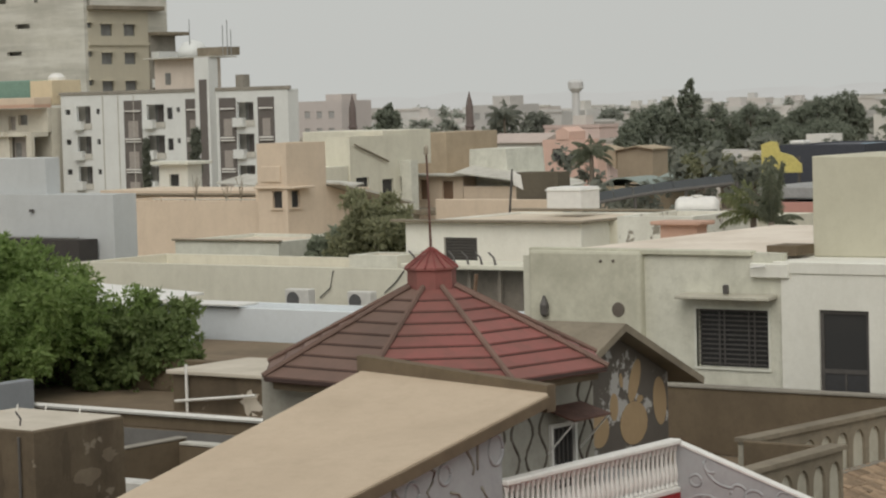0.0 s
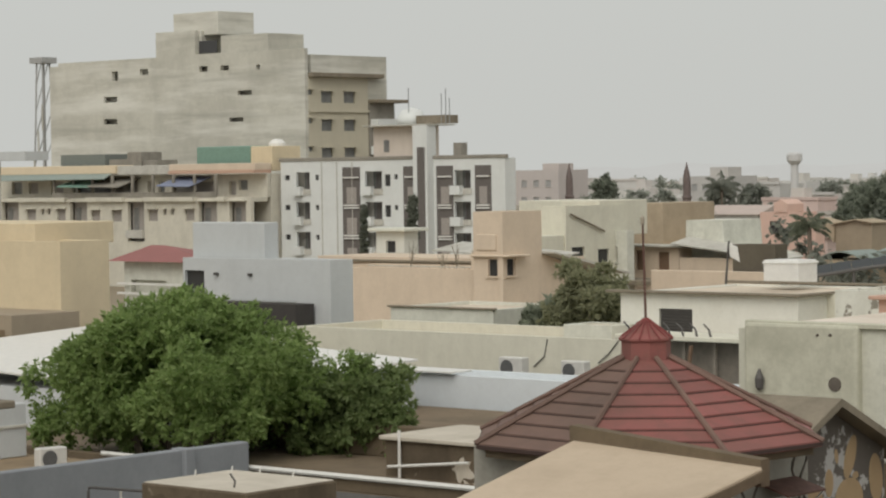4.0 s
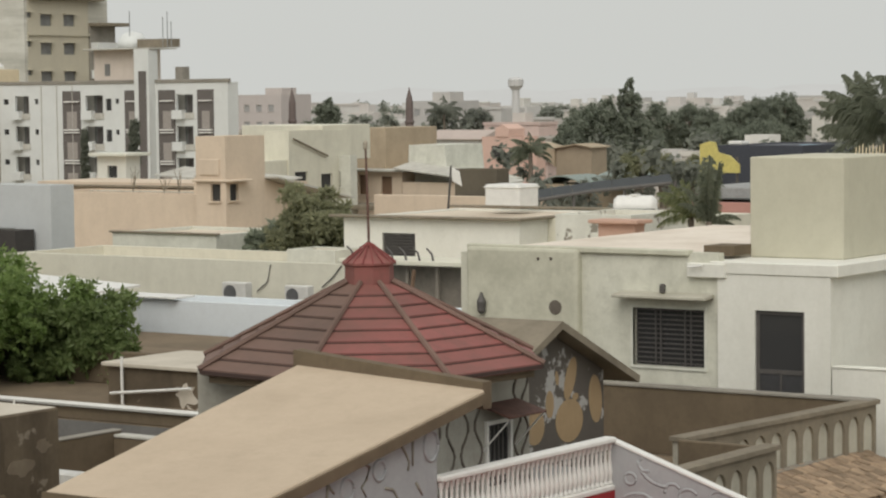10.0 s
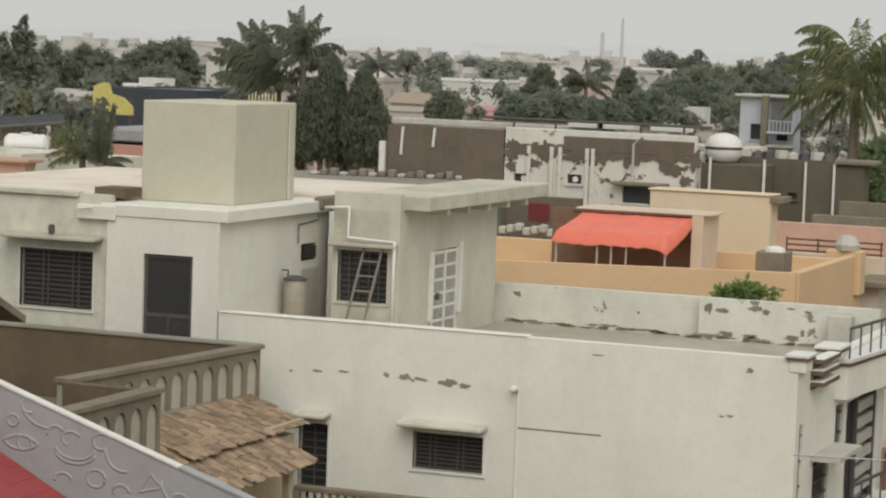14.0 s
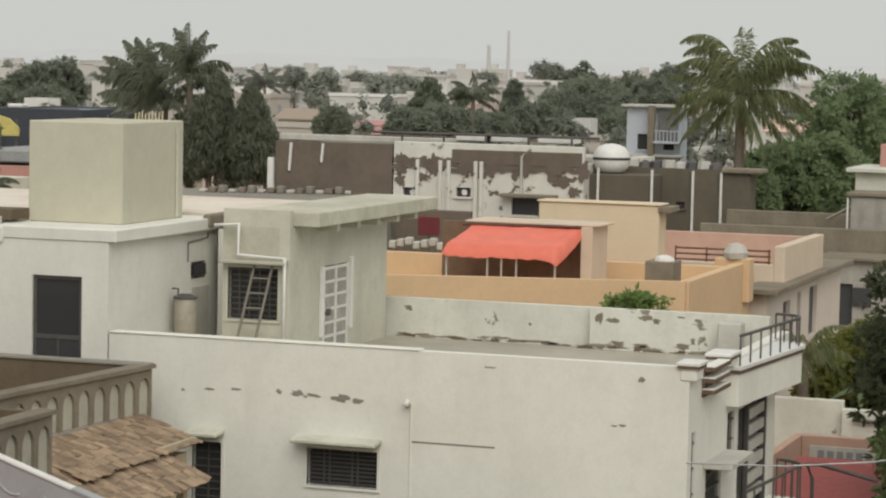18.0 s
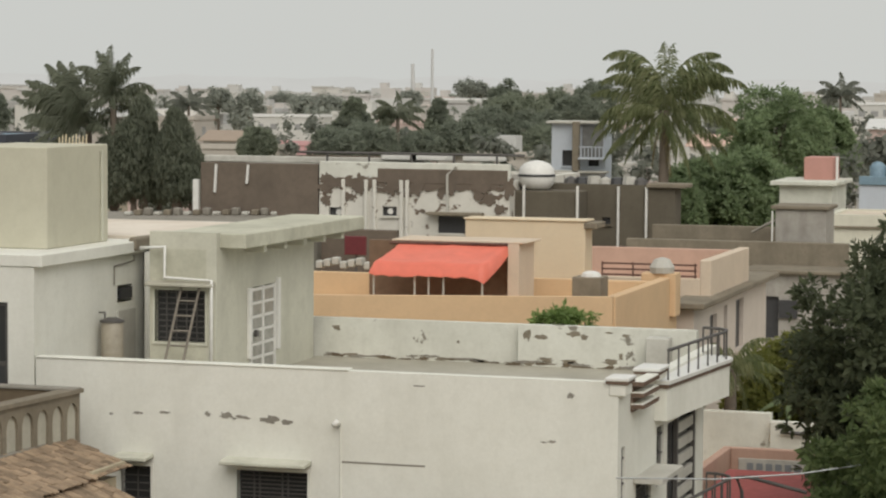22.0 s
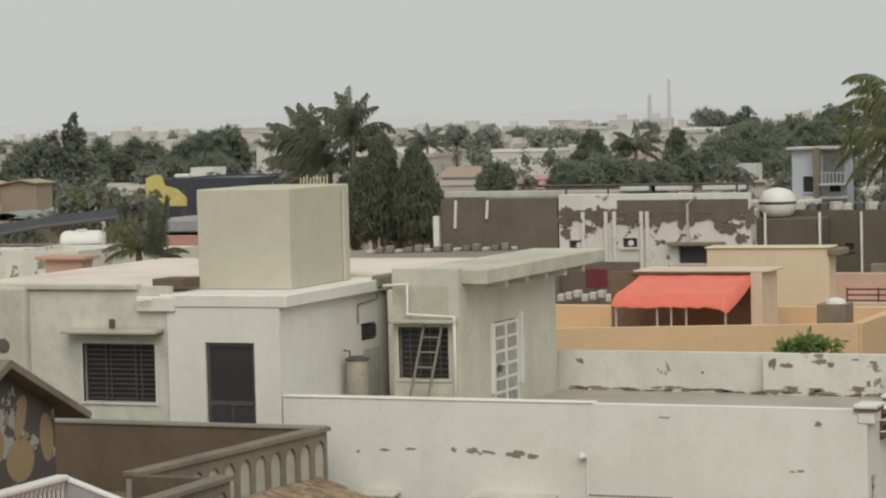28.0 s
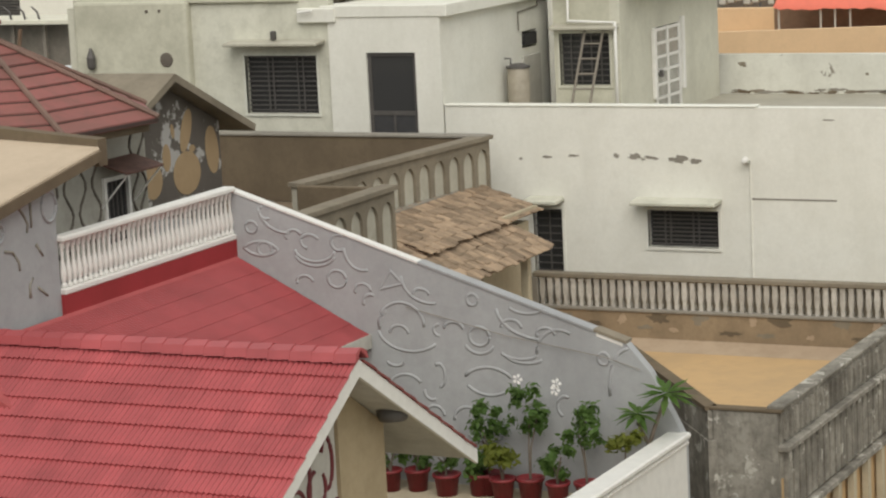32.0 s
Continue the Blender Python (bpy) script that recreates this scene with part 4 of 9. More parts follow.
part("cylinder", lathe(B(), -19.35, 42.3, [(0.2, 6.8), (0.21, 6.83), (0.21, 7.98), (0.18, 8.02), (0.05, 8.03)], 16), BUFFMETAL, gey, smooth=True)
part("lid", lathe(B(), -19.35, 42.3, [(0.225, 7.98), (0.225, 8.01), (0.1, 8.06)], 16), IRON, gey)
part("pipe", tube(B(), [(-19.5, 42.3, 8.0), (-19.5, 42.3, 8.15), (-19.62, 42.3, 8.15)], 0.018, seg=6), IRON, gey)
fan = thing("air_cooler", (-10.2, 47.8, 6.8), "old white box air cooler on the terrace", "air cooler")
part("case", soft_box(-10.5, -10.05, 47.6, 48.0, 6.8, 7.5, 0.02), GREYWHITE, fan)
part("grille", lathe(B(), 0, 0, [(0.02, 0), (0.2, 0.0), (0.2, 0.03), (0.02, 0.03)], 14), IRON, fan).matrix_basis = Matrix.Translation((-0.08, -0.2, 0.42)) @ Euler((radians(90), 0, 0)).to_matrix().to_4x4()

# ---- arched-parapet house ----
arched = thing("arched_house", (-19, 35, 0), "weathered cement house with arched parapets and a tiled porch", "house")
part("body", box(B(), -27.5, -18.9, 33.2, 38.5, 0, 6.0), BROWNROOF, arched)
part("front_body", box(B(), -21.2, -17.3, 30.2, 33.2, 0, 6.0), BROWN, arched)
part("side_body", box(B(), -18.9, -18.45, 33.2, 38.6, 0, 6.4), GREYC, arched)
part("back_parapet", soft_box(-27.5, -18.4, 38.5, 38.72, 6.0, 7.18, 0.01), BROWN, arched)
part("coping", soft_box(-27.5, -18.3, 38.47, 38.75, 7.18, 7.23, 0.01), GREYC, arched)


def arch_row(parent, p0, p1, z0, z1, n, pitch_in=0.16):
    """A parapet from p0 to p1 whose face carries a row of sunk arches, with a coping."""
    d = Vector((p1[0] - p0[0], p1[1] - p0[1], 0))
    length, turn = d.length, math.atan2(d.y, d.x)
    m = Matrix.Translation((p0[0], p0[1], 0)) @ Matrix.Rotation(turn, 4, "Z")

    def put(name, bm, mat, under, label=""):
        bm.transform(m)
        return part(name, bm, mat, under, label)
    wall = put("arched_parapet", box(B(), 0, length, 0.05, 0.2, z0, z1), PALEPANEL, parent, "cement parapet with a row of sunk arches")
    put("coping", box(B(), -0.04, length + 0.04, -0.06, 0.24, z1, z1 + 0.07), GREYBROWN, wall)
    w = length / n
    for i in range(n):
        a, b = i * w, (i + 1) * w
        r, c = w / 2 - 0.06, (a + b) / 2
        spring = z1 - 0.15 - r * 1.4
        arc = [(c + r * math.cos(math.pi * k / 8), spring + r * 1.4 * math.sin(math.pi * k / 8)) for k in range(9)]
        put("arch", prism(B(), [(a, z0), (a, z1), (b, z1), (b, z0), (c + r, z0)] + arc + [(c - r, z0)], "y", 0.0, 0.05), GREYBROWN, wall)
    return wall


arch_row(arched, (-18.85, 33.1), (-18.32, 38.72), 6.0, 7.14, 12)
arch_row(arched, (-17.27, 30.15), (-17.27, 33.1), 6.0, 7.14, 6)
part("return_parapet", soft_box(-18.85, -17.42, 32.92, 33.08, 6.0, 7.18, 0.01), BROWN, arched)
part("side_wall", box(B(), -18.45, -18.35, 33.1, 38.6, 3.7, 6.2), CREAMD, arched)

# porch with a shingled roof
rnd = random.Random(5)
porch = part("porch", box(box(B(), -16.95, -16.85, 33.4, 37.3, 5.42, 5.52), -17.45, -17.37, 37.2, 38.5, 5.95, 6.05), CREAMD, arched, "porch beam under the shingled roof")
part("roof_deck", hexa(B(), [(-18.5, 33.2, 6.34), (-16.7, 33.2, 5.5), (-16.7, 37.4, 5.5), (-18.5, 37.4, 6.34), (-18.5, 33.2, 6.4), (-16.7, 33.2, 5.56), (-16.7, 37.4, 5.56), (-18.5, 37.4, 6.4)]), WOOD, porch)
part("upper_deck", hexa(B(), [(-18.5, 34.2, 6.36), (-17.4, 34.2, 5.92), (-17.4, 38.6, 5.92), (-18.5, 38.6, 6.36), (-18.5, 34.2, 6.4), (-17.4, 34.2, 5.96), (-17.4, 38.6, 5.96), (-18.5, 38.6, 6.4)]), WOOD, porch)
for x, y in ((-16.9, 35.2), (-16.9, 36.9), (-16.9, 33.6)):
    part("post", soft_box(x - 0.07, x + 0.07, y - 0.07, y + 0.07, 3.72, 5.45, 0.015), CREAMD, porch)
part("inner_wall", box(B(), -18.3, -17.5, 33.4, 38.4, 3.72, 5.8), CREAMD, porch)
bm = box(B(), -0.14, 0.14, -0.075, 0.075, 0, 0.028)
bmesh.ops.bevel(bm, geom=bm.edges[:], offset=0.012, segments=1, affect="EDGES")
shingle = shared("shingle", bm, SHINGLE)
slope = math.atan2(0.84, 1.8)
for row in range(10):
    for k in range(30):
        u, y = row * 0.205 + rnd.uniform(-0.04, 0.04), 33.3 + 0.14 * k + rnd.uniform(-0.04, 0.04)
        m = Matrix.Translation((-16.72 - u * math.cos(slope), y, 5.58 + u * math.sin(slope) + rnd.uniform(0, 0.014))) @ Euler((rnd.uniform(-0.05, 0.05), slope - 0.06 + rnd.uniform(-0.03, 0.03), rnd.uniform(-0.12, 0.12))).to_matrix().to_4x4()
        if not (row > 3 and y > 34.3):
            piece("shingle", shingle, porch, m)
slope = math.atan2(0.4, 1.1)
for row in range(6):
    for k in range(31):
        u, y = row * 0.205 + rnd.uniform(-0.04, 0.04), 34.3 + 0.14 * k + rnd.uniform(-0.04, 0.04)
        m = Matrix.Translation((-17.42 - u * math.cos(slope), y, 5.98 + u * math.sin(slope) + rnd.uniform(0, 0.014))) @ Euler((rnd.uniform(-0.05, 0.05), slope - 0.06 + rnd.uniform(-0.03, 0.03), rnd.uniform(-0.12, 0.12))).to_matrix().to_4x4()
        piece("shingle", shingle, porch, m)

# lower terrace of the arched house
part("terrace_body", prism(B(), [(-18.45, 38.62), (-18.45, 36.6), (-15.0, 36.6), (-12.12, 32.75), (-11.2, 32.75), (-11.2, 38.62)], "z", 0, 3.72), SANDFLOOR, arched, "dusty sand-coloured terrace floor")
part("floor_kerb", prism(B(), [(38.0, 3.72), (38.45, 3.72), (38.45, 3.84)], "x", -17.4, -11.35), FILLET, arched, "tan mortar fillet along the floor")
part("drain_hole", lathe(B(), -14.3, 38.22, [(0.05, 3.735), (0.05, 3.76), (0.01, 3.76)], 8), DARK, arched)
part("terrace_wall", box(B(), -17.5, -11.13, 38.45, 38.62, 3.72, 4.28), OCHREWALL, arched, "stained ochre terrace wall")
rail = part("balustrade", soft_box(-17.5, -11.0, 38.44, 38.64, 4.82, 4.9, 0.012), GREYBROWN, arched, "weathered cement balustrade")
part("bottom_rail", soft_box(-17.5, -11.13, 38.42, 38.64, 4.28, 4.34, 0.012), GREYC, rail)
flat = shared("baluster", prism(B(), [(-0.045, 0), (0.045, 0), (0.05, 0.05), (0.035, 0.1), (0.06, 0.2), (0.066, 0.32), (0.05, 0.42), (0.07, 0.47), (0.07, 0.5), (-0.07, 0.5), (-0.07, 0.47), (-0.05, 0.42), (-0.066, 0.32), (-0.06, 0.2), (-0.035, 0.1), (-0.05, 0.05)], "y", -0.05, 0.05), BALUSTER)
# slab added behind the balusters to give the gaps their shade
part("backing", box(B(), -17.4, -11.2, 38.585, 38.62, 4.34, 4.82), GREYBROWN, rail)
for k in range(43):
    piece("baluster", flat, rail, Matrix.Translation((-17.33 + 0.143 * k, 38.52, 4.34)) @ Matrix.Diagonal((0.72, 1, 0.97, 1)))
for i in range(16):
    flake(arched, -17.1 + 0.38 * i + 0.14 * math.sin(5 * i), 4.1 + 0.13 * math.sin(3 * i), 0.1 + 0.07 * (i % 3), 0.05 + 0.06 * (i % 2), 38.45, 640 + i, (FILLET, GREYBROWN, BROWN)[i % 3])
for x in (-17.47, -11.2):
    part("post", soft_box(x - 0.07, x + 0.07, 38.43, 38.63, 4.28, 4.82, 0.012), GREYC, rail)
endp = part("end_parapet", box(B(), -11.33, -11.18, 32.75, 38.44, 3.2, 4.2), WEATHERED, arched)
part("coping", soft_box(-11.36, -11.12, 32.68, 38.44, 4.2, 4.26, 0.012), WEATHERED, endp)
part("ledge", soft_box(-11.4, -11.04, 32.66, 38.6, 3.6, 3.69, 0.015), WEATHERED, endp)
part("lower_ledge", soft_box(-11.4, -11.04, 32.66, 38.6, 2.55, 2.65, 0.015), WEATHERED, endp)
endflat = shared("panel_rib", prism(B(), [(-0.06, 0), (0.06, 0), (0.06, 0.42), (0.03, 0.5), (-0.03, 0.5), (-0.06, 0.42)], "y", -0.05, 0.05), WEATHERED)
for k in range(20):
    piece("panel_rib", endflat, endp, Matrix.Translation((-11.17, 32.95 + 0.28 * k, 2.7)) @ Matrix.Rotation(radians(90), 4, "Z") @ Matrix.Diagonal((1.7, 0.8, 1.8, 1)))
for k in range(24):
    piece("upper_rib", endflat, endp, Matrix.Translation((-11.16, 32.9 + 0.235 * k, 3.74)) @ Matrix.Rotation(radians(90), 4, "Z") @ Matrix.Diagonal((0.8, 0.5, 0.75, 1)))
part("front_face", box(B(), -12.15, -11.2, 32.65, 32.75, 0, 4.16), WEATHERED, arched, "blackened and flaking cement face")
part("front_coping", soft_box(-12.2, -11.14, 32.63, 32.8, 4.16, 4.21, 0.012), BROWN, arched)
part("slant_coping", prism(B(), [(-15.1, 36.7), (-15.25, 36.58), (-12.25, 32.6), (-12.1, 32.72)], "z", 4.15, 4.21), BROWN, arched)
part("slant_parapet", prism(B(), [(-15.1, 36.68), (-15.2, 36.56), (-12.22, 32.62), (-12.12, 32.72)], "z", 3.72, 4.15), WEATHERED, arched)
part("slant_wall", prism(B(), [(-15.05, 36.62), (-15.15, 36.5), (-12.2, 32.55), (-12.1, 32.65)], "z", 0, 3.72), WEATHERED, arched)
for k in range(5):
    part("window_post", box(B(), -11.16, -11.06, 34.2 + 0.75 * k, 34.35 + 0.75 * k, 0.5, 2.55), CREAMD, endp)

# ---- carved house with the red roofs ----
carved = thing("carved_house", (-18, 27, 0), "grey house with carved plaster walls and red roofs", "house")
part("body", box(box(B(), -21.15, -18.4, 21.95, 29.9, 0, 6.6), -24.0, -20.4, 29.9, 33.1, 0, 6.6), CARVED, carved)
on_stair = lambda u, v: (-18.195, u, v)
on_side = lambda u, v: (u, 29.91, v)
part("stair_wall", prism(B(), [(21.9, 0), (25.7, 0), (25.7, 8.46), (21.9, 7.62)], "x", -18.4, -18.2), CARVED, carved, "grey wall with carved curls under a sloping slab")
part("stair_front", box(B(), -21.0, -18.4, 21.9, 22.1, 0, 7.6), CARVED, carved)
part("stair_inner_wall", prism(B(), [(22.1, 6.6), (26.6, 6.6), (26.6, 8.5), (22.1, 7.62)], "x", -21.1, -20.95), CARVED, carved)
bm = hexa(B(), [(-21.15, 21.72, 7.6), (-18.08, 21.72, 7.62), (-18.08, 26.62, 8.5), (-21.15, 26.62, 8.52), (-21.15, 21.72, 7.76), (-18.08, 21.72, 7.8), (-18.08, 26.62, 8.66), (-21.15, 26.62, 8.82)])
bmesh.ops.bevel(bm, geom=bm.edges[:], offset=0.02, segments=1, affect="EDGES")
part("stair_roof", bm, TANSLAB, carved, "sloping buff concrete slab over the stair")
part("slab_edge", hexa(B(), [(-18.09, 21.7, 7.6), (-18.05, 21.7, 7.6), (-18.05, 26.6, 8.48), (-18.09, 26.6, 8.48), (-18.09, 21.7, 7.75), (-18.05, 21.7, 7.75), (-18.05, 26.6, 8.61), (-18.09, 26.6, 8.61)]), BROWN, carved)
part("slab_front", box(B(), -21.16, -18.07, 21.68, 21.72, 7.5, 7.76), BROWN, carved)
bm = hexa(B(), [(-21.2, 26.6, 8.5), (-18.1, 26.6, 8.4), (-18.1, 26.8, 8.4), (-21.2, 26.8, 8.5), (-21.2, 26.6, 9.02), (-18.1, 26.6, 8.75), (-18.1, 26.8, 8.75), (-21.2, 26.8, 9.02)])
part("beam", bm, BROWN, carved, "stained concrete beam at the slab's head")
# curls raised in the wall; a darker grey stands for their shading
for pts in (((23.46, 7.92), (23.42, 7.68), (23.46, 7.51), (23.61, 7.36), (23.80, 7.30)), ((24.09, 8.04), (24.28, 7.95), (24.22, 7.81), (24.11, 7.72), (24.20, 7.60)), ((24.59, 7.65), (24.75, 7.61), (24.86, 7.47), (24.87, 7.36)), ((24.87, 8.21), (25.02, 8.03), (25.10, 7.90), (25.07, 7.80)), ((25.18, 8.19), (25.17, 7.85)), ((25.24, 7.63), (25.37, 7.46)), ((22.88, 7.82), (22.88, 7.56), (22.82, 7.36)), ((25.04, 6.99), (25.05, 7.15), (25.13, 7.23)), ((25.22, 7.09), (25.41, 6.95)), ((23.46, 7.82), (23.57, 7.72))):
    part("relief_line", tube(B(), [on_stair(u, v) for u, v in pts], 0.022, 0.014, 6), GREYC, carved, "raised plaster curl, its shading put into a darker grey", True)
relief(carved, on_stair, 23.83, 7.73, 0.13, 0.14, 0, 360, 0.024)
relief(carved, on_stair, 25.57, 8.05, 0.15, 0.19, 0, 360, 0.024)
relief(carved, on_stair, 24.48, 7.88, 0.12, 0.12, 0, 360, 0.024)
part("side_wall", prism(B(), [(-18.2, 0), (-11.54, 0), (-11.54, 4.46), (-11.98, 5.31), (-12.32, 5.7), (-18.2, 7.6)], "y", 29.9, 30.06), CARVED, carved, "long grey wall with a sloping top and carved curls")
part("side_coping", hexa(B(), [(-18.25, 29.88, 7.600), (-15.30, 29.88, 6.647), (-15.30, 30.04, 6.647), (-18.25, 30.04, 7.600), (-18.25, 29.88, 7.628), (-15.30, 29.88, 6.675), (-15.30, 30.04, 6.675), (-18.25, 30.04, 7.628)]), PIPEW, carved, "white painted coping")
part("side_coping", hexa(B(), [(-15.30, 29.88, 6.647), (-12.75, 29.88, 5.824), (-12.75, 30.08, 5.824), (-15.30, 30.08, 6.647), (-15.30, 29.88, 6.677), (-12.75, 29.88, 5.854), (-12.75, 30.08, 5.854), (-15.30, 30.08, 6.677)]), CARVED, carved, "grey coping whose white paint has worn away")
part("worn_coping", hexa(B(), [(-12.75, 29.88, 5.824), (-12.30, 29.88, 5.679), (-12.30, 30.1, 5.679), (-12.75, 30.1, 5.824), (-12.75, 29.88, 5.864), (-12.30, 29.88, 5.719), (-12.30, 30.1, 5.719), (-12.75, 30.1, 5.864)]), GREYBROWN, carved, "bare weathered end of the coping")
part("flaking_edge", hexa(B(), [(-12.72, 29.892, 5.76), (-12.35, 29.892, 5.64), (-12.35, 29.898, 5.64), (-12.72, 29.898, 5.76), (-12.72, 29.892, 5.81), (-12.35, 29.892, 5.69), (-12.35, 29.898, 5.69), (-12.72, 29.898, 5.81)]), PIPEW, carved, "flaking white edge")
for u, v, ru, rv, a0, a1 in ((-17.75, 6.66, 0.32, 0.22, 30, 150), (-17.74, 6.90, 0.32, 0.22, 210, 330), (-17.69, 6.78, 0.11, 0.10, 0, 360), (-17.88, 7.08, 0.09, 0.08, 0, 360), (-17.31, 7.39, 0.45, 0.38, 185, 275), (-17.63, 7.30, 0.11, 0.10, 120, 300), (-17.21, 6.96, 0.12, 0.10, 20, 200), (-16.89, 6.81, 0.32, 0.19, 190, 350), (-16.89, 6.75, 0.32, 0.19, 195, 345), (-16.96, 6.90, 0.14, 0.10, 20, 250), (-16.50, 6.90, 0.12, 0.11, 60, 300), (-16.15, 6.83, 0.28, 0.31, 180, 285), (-16.56, 6.39, 0.14, 0.12, 0, 360), (-17.07, 6.32, 0.13, 0.10, 10, 190), (-16.17, 6.24, 0.12, 0.10, 0, 200), (-16.06, 6.08, 0.11, 0.11, 60, 200)):
    relief(carved, on_side, u, v, ru, rv, a0, a1, 0.026)
for u, v, ru, rv, a0, a1 in ((-15.13, 6.47, 0.44, 0.37, 180, 280), (-15.28, 6.22, 0.12, 0.08, 0, 180), (-15.60, 5.77, 0.35, 0.33, 0, 180), (-15.64, 5.67, 0.14, 0.11, 0, 180), (-15.47, 5.75, 0.50, 0.33, 190, 320), (-15.02, 5.74, 0.09, 0.08, 90, 270), (-14.51, 6.18, 0.08, 0.08, 0, 360), (-14.81, 5.77, 0.14, 0.09, 0, 180), (-14.43, 5.68, 0.15, 0.13, 0, 360), (-14.43, 5.61, 0.22, 0.17, 200, 340), (-13.48, 6.11, 0.69, 0.44, 185, 265), (-13.95, 5.82, 0.15, 0.11, 0, 180), (-13.72, 6.14, 0.26, 0.12, 200, 340), (-13.45, 5.75, 0.13, 0.09, 0, 200), (-13.26, 5.47, 0.33, 0.35, 60, 180), (-12.63, 5.46, 0.08, 0.08, 0, 360)):
    relief(carved, on_side, u, v, ru, rv, a0, a1, 0.026)
for u, v, ru, rv, a0, a1 in ((-13.84, 5.50, 0.28, 0.11, 200, 340), (-13.76, 5.45, 0.28, 0.11, 200, 330), (-14.32, 4.95, 0.42, 0.31, 35, 145), (-14.31, 5.22, 0.42, 0.35, 220, 320), (-15.57, 4.88, 0.26, 0.22, 30, 180), (-15.06, 5.11, 0.09, 0.16, -90, 120), (-15.18, 4.90, 0.12, 0.14, 180, 300), (-15.15, 4.55, 0.14, 0.13, 0, 180), (-14.66, 4.50, 0.20, 0.19, 0, 180), (-12.27, 5.06, 0.29, 0.55, 90, 190), (-14.40, 4.32, 0.25, 0.09, 180, 360), (-13.21, 4.78, 0.11, 0.14, 60, 250), (-15.72, 5.27, 0.12, 0.06, 180, 360), (-15.79, 5.58, 0.16, 0.40, 100, 160)):
    relief(carved, on_side, u, v, ru, rv, a0, a1, 0.026)
for a, b in (((-15.9, 6.27), (-15.73, 6.54)), ((-15.73, 6.54), (-15.55, 6.36)), ((-15.55, 6.36), (-15.9, 6.27))):
    part("relief_line", tube(B(), [on_side(*a), on_side(*b)], 0.026, seg=6), CARVED, carved)
part("cable", tube(B(), [(-15.5, 29.86, 6.05), (-14, 29.84, 5.72), (-12.6, 29.84, 5.5), (-12.1, 29.86, 5.35)], 0.006, seg=5), GREYC, carved)

# balustrade of turned white balusters
rail = part("balustrade", soft_box(-18.3, -18.1, 25.7, 29.92, 7.57, 7.65, 0.02), PIPEW, carved, "white balustrade of slender turned balusters")
part("bottom_rail", soft_box(-18.28, -18.12, 25.7, 29.9, 6.9, 6.98, 0.015), PIPEW, rail)
bal = baluster(0.6, 0.05, PIPEW)
for k in range(36):
    piece("baluster", bal, rail, Matrix.Translation((-18.2, 25.78 + 0.117 * k, 6.975)))
part("red_upstand", box(B(), -18.4, -18.13, 25.7, 29.9, 6.45, 6.9), KERBRED, carved, "red painted kerb under the balustrade")

# lean-to roof beside the wall: flat red tiles
lean = part("lean_to_roof", hexa(B(), [(-18.13, 23.0, 6.55), (-16.1, 23.0, 5.52), (-16.1, 29.88, 5.52), (-18.13, 29.88, 6.55), (-18.13, 23.0, 6.66), (-16.1, 23.0, 5.63), (-16.1, 29.88, 5.63), (-18.13, 29.88, 6.66)]), RED, carved, "red tiled lean-to roof")
slope = math.atan2(1.03, 2.03)
LEAN_ANGLE = math.atan2(1.03, 2.03)


def ribbed_tile(mat, pitch, run, rise, ribs=3, lap=0.045):
    """A pressed roof tile: ribs run down the slope, the lower edge laps over the next course."""
    bm = B()
    n = 4 * ribs
    prof = [(-pitch / 2 + pitch * k / n, rise * (1 - math.cos(2 * math.pi * k / 4)) / 2) for k in range(n + 1)]
    lo, hi = [bm.verts.new((x, -run / 2, z + lap)) for x, z in prof], [bm.verts.new((x, run / 2, z * 0.8 + 0.002)) for x, z in prof]
    fr = [bm.verts.new((x, -run / 2, -0.004)) for x, z in prof]
    for k in range(n):
        bm.faces.new((lo[k], lo[k + 1], hi[k + 1], hi[k]))
        bm.faces.new((fr[k], fr[k + 1], lo[k + 1], lo[k]))
    return shared("tile", bm, mat)


lean_tile = ribbed_tile(LEANRED, 0.21, 0.35, 0.014, 3, 0.006)
for row in range(7):
    for k in range(26):
        u = 0.15 + 0.31 * row
        piece("tile", lean_tile, lean, Matrix.Translation((-16.1 - u * math.cos(LEAN_ANGLE), 24.5 + 0.21 * k, 5.64 + u * math.sin(LEAN_ANGLE))) @ Euler((LEAN_ANGLE, 0, radians(90))).to_matrix().to_4x4())
part("fascia", box(B(), -16.1, -16.06, 23.0, 29.88, 5.45, 5.64), GREYWHITE, lean)

# gabled roof with ribbed tiles
RX0, RX1 = -18.1, -13.08
sl = math.atan2(1.73, 2.85)
gr = part("gable_roof", prism(B(), [(20.9, 4.82), (24.0, 6.68), (26.85, 4.97), (26.85, 4.9), (24.0, 6.58), (20.9, 4.72)], "x", RX0, RX1 - 0.02), RED, carved, "red gabled roof of ribbed clay tiles")
rib_tile = ribbed_tile(REDTILE, 0.21, 0.35, 0.03, 3, 0.03)
rnd = random.Random(9)
for row in range(11):
    for k in range(24):
        u = 0.16 + 0.31 * row
        m = Matrix.Translation((RX0 + 0.1 + 0.21 * k, 24.0 - u * math.cos(sl), 6.7 - u * math.sin(sl) + rnd.uniform(0, 0.004))) @ Euler((sl, 0, 0)).to_matrix().to_4x4()
        piece("tile", rib_tile, gr, m)
cap = shared("ridge_cap", prism(B(), [(-0.16, -0.1), (-0.12, 0.0), (0.0, 0.045), (0.12, 0.0), (0.16, -0.1), (0.13, -0.1), (0.0, 0.02), (-0.13, -0.1)], "x", -0.15, 0.15), REDTILE)
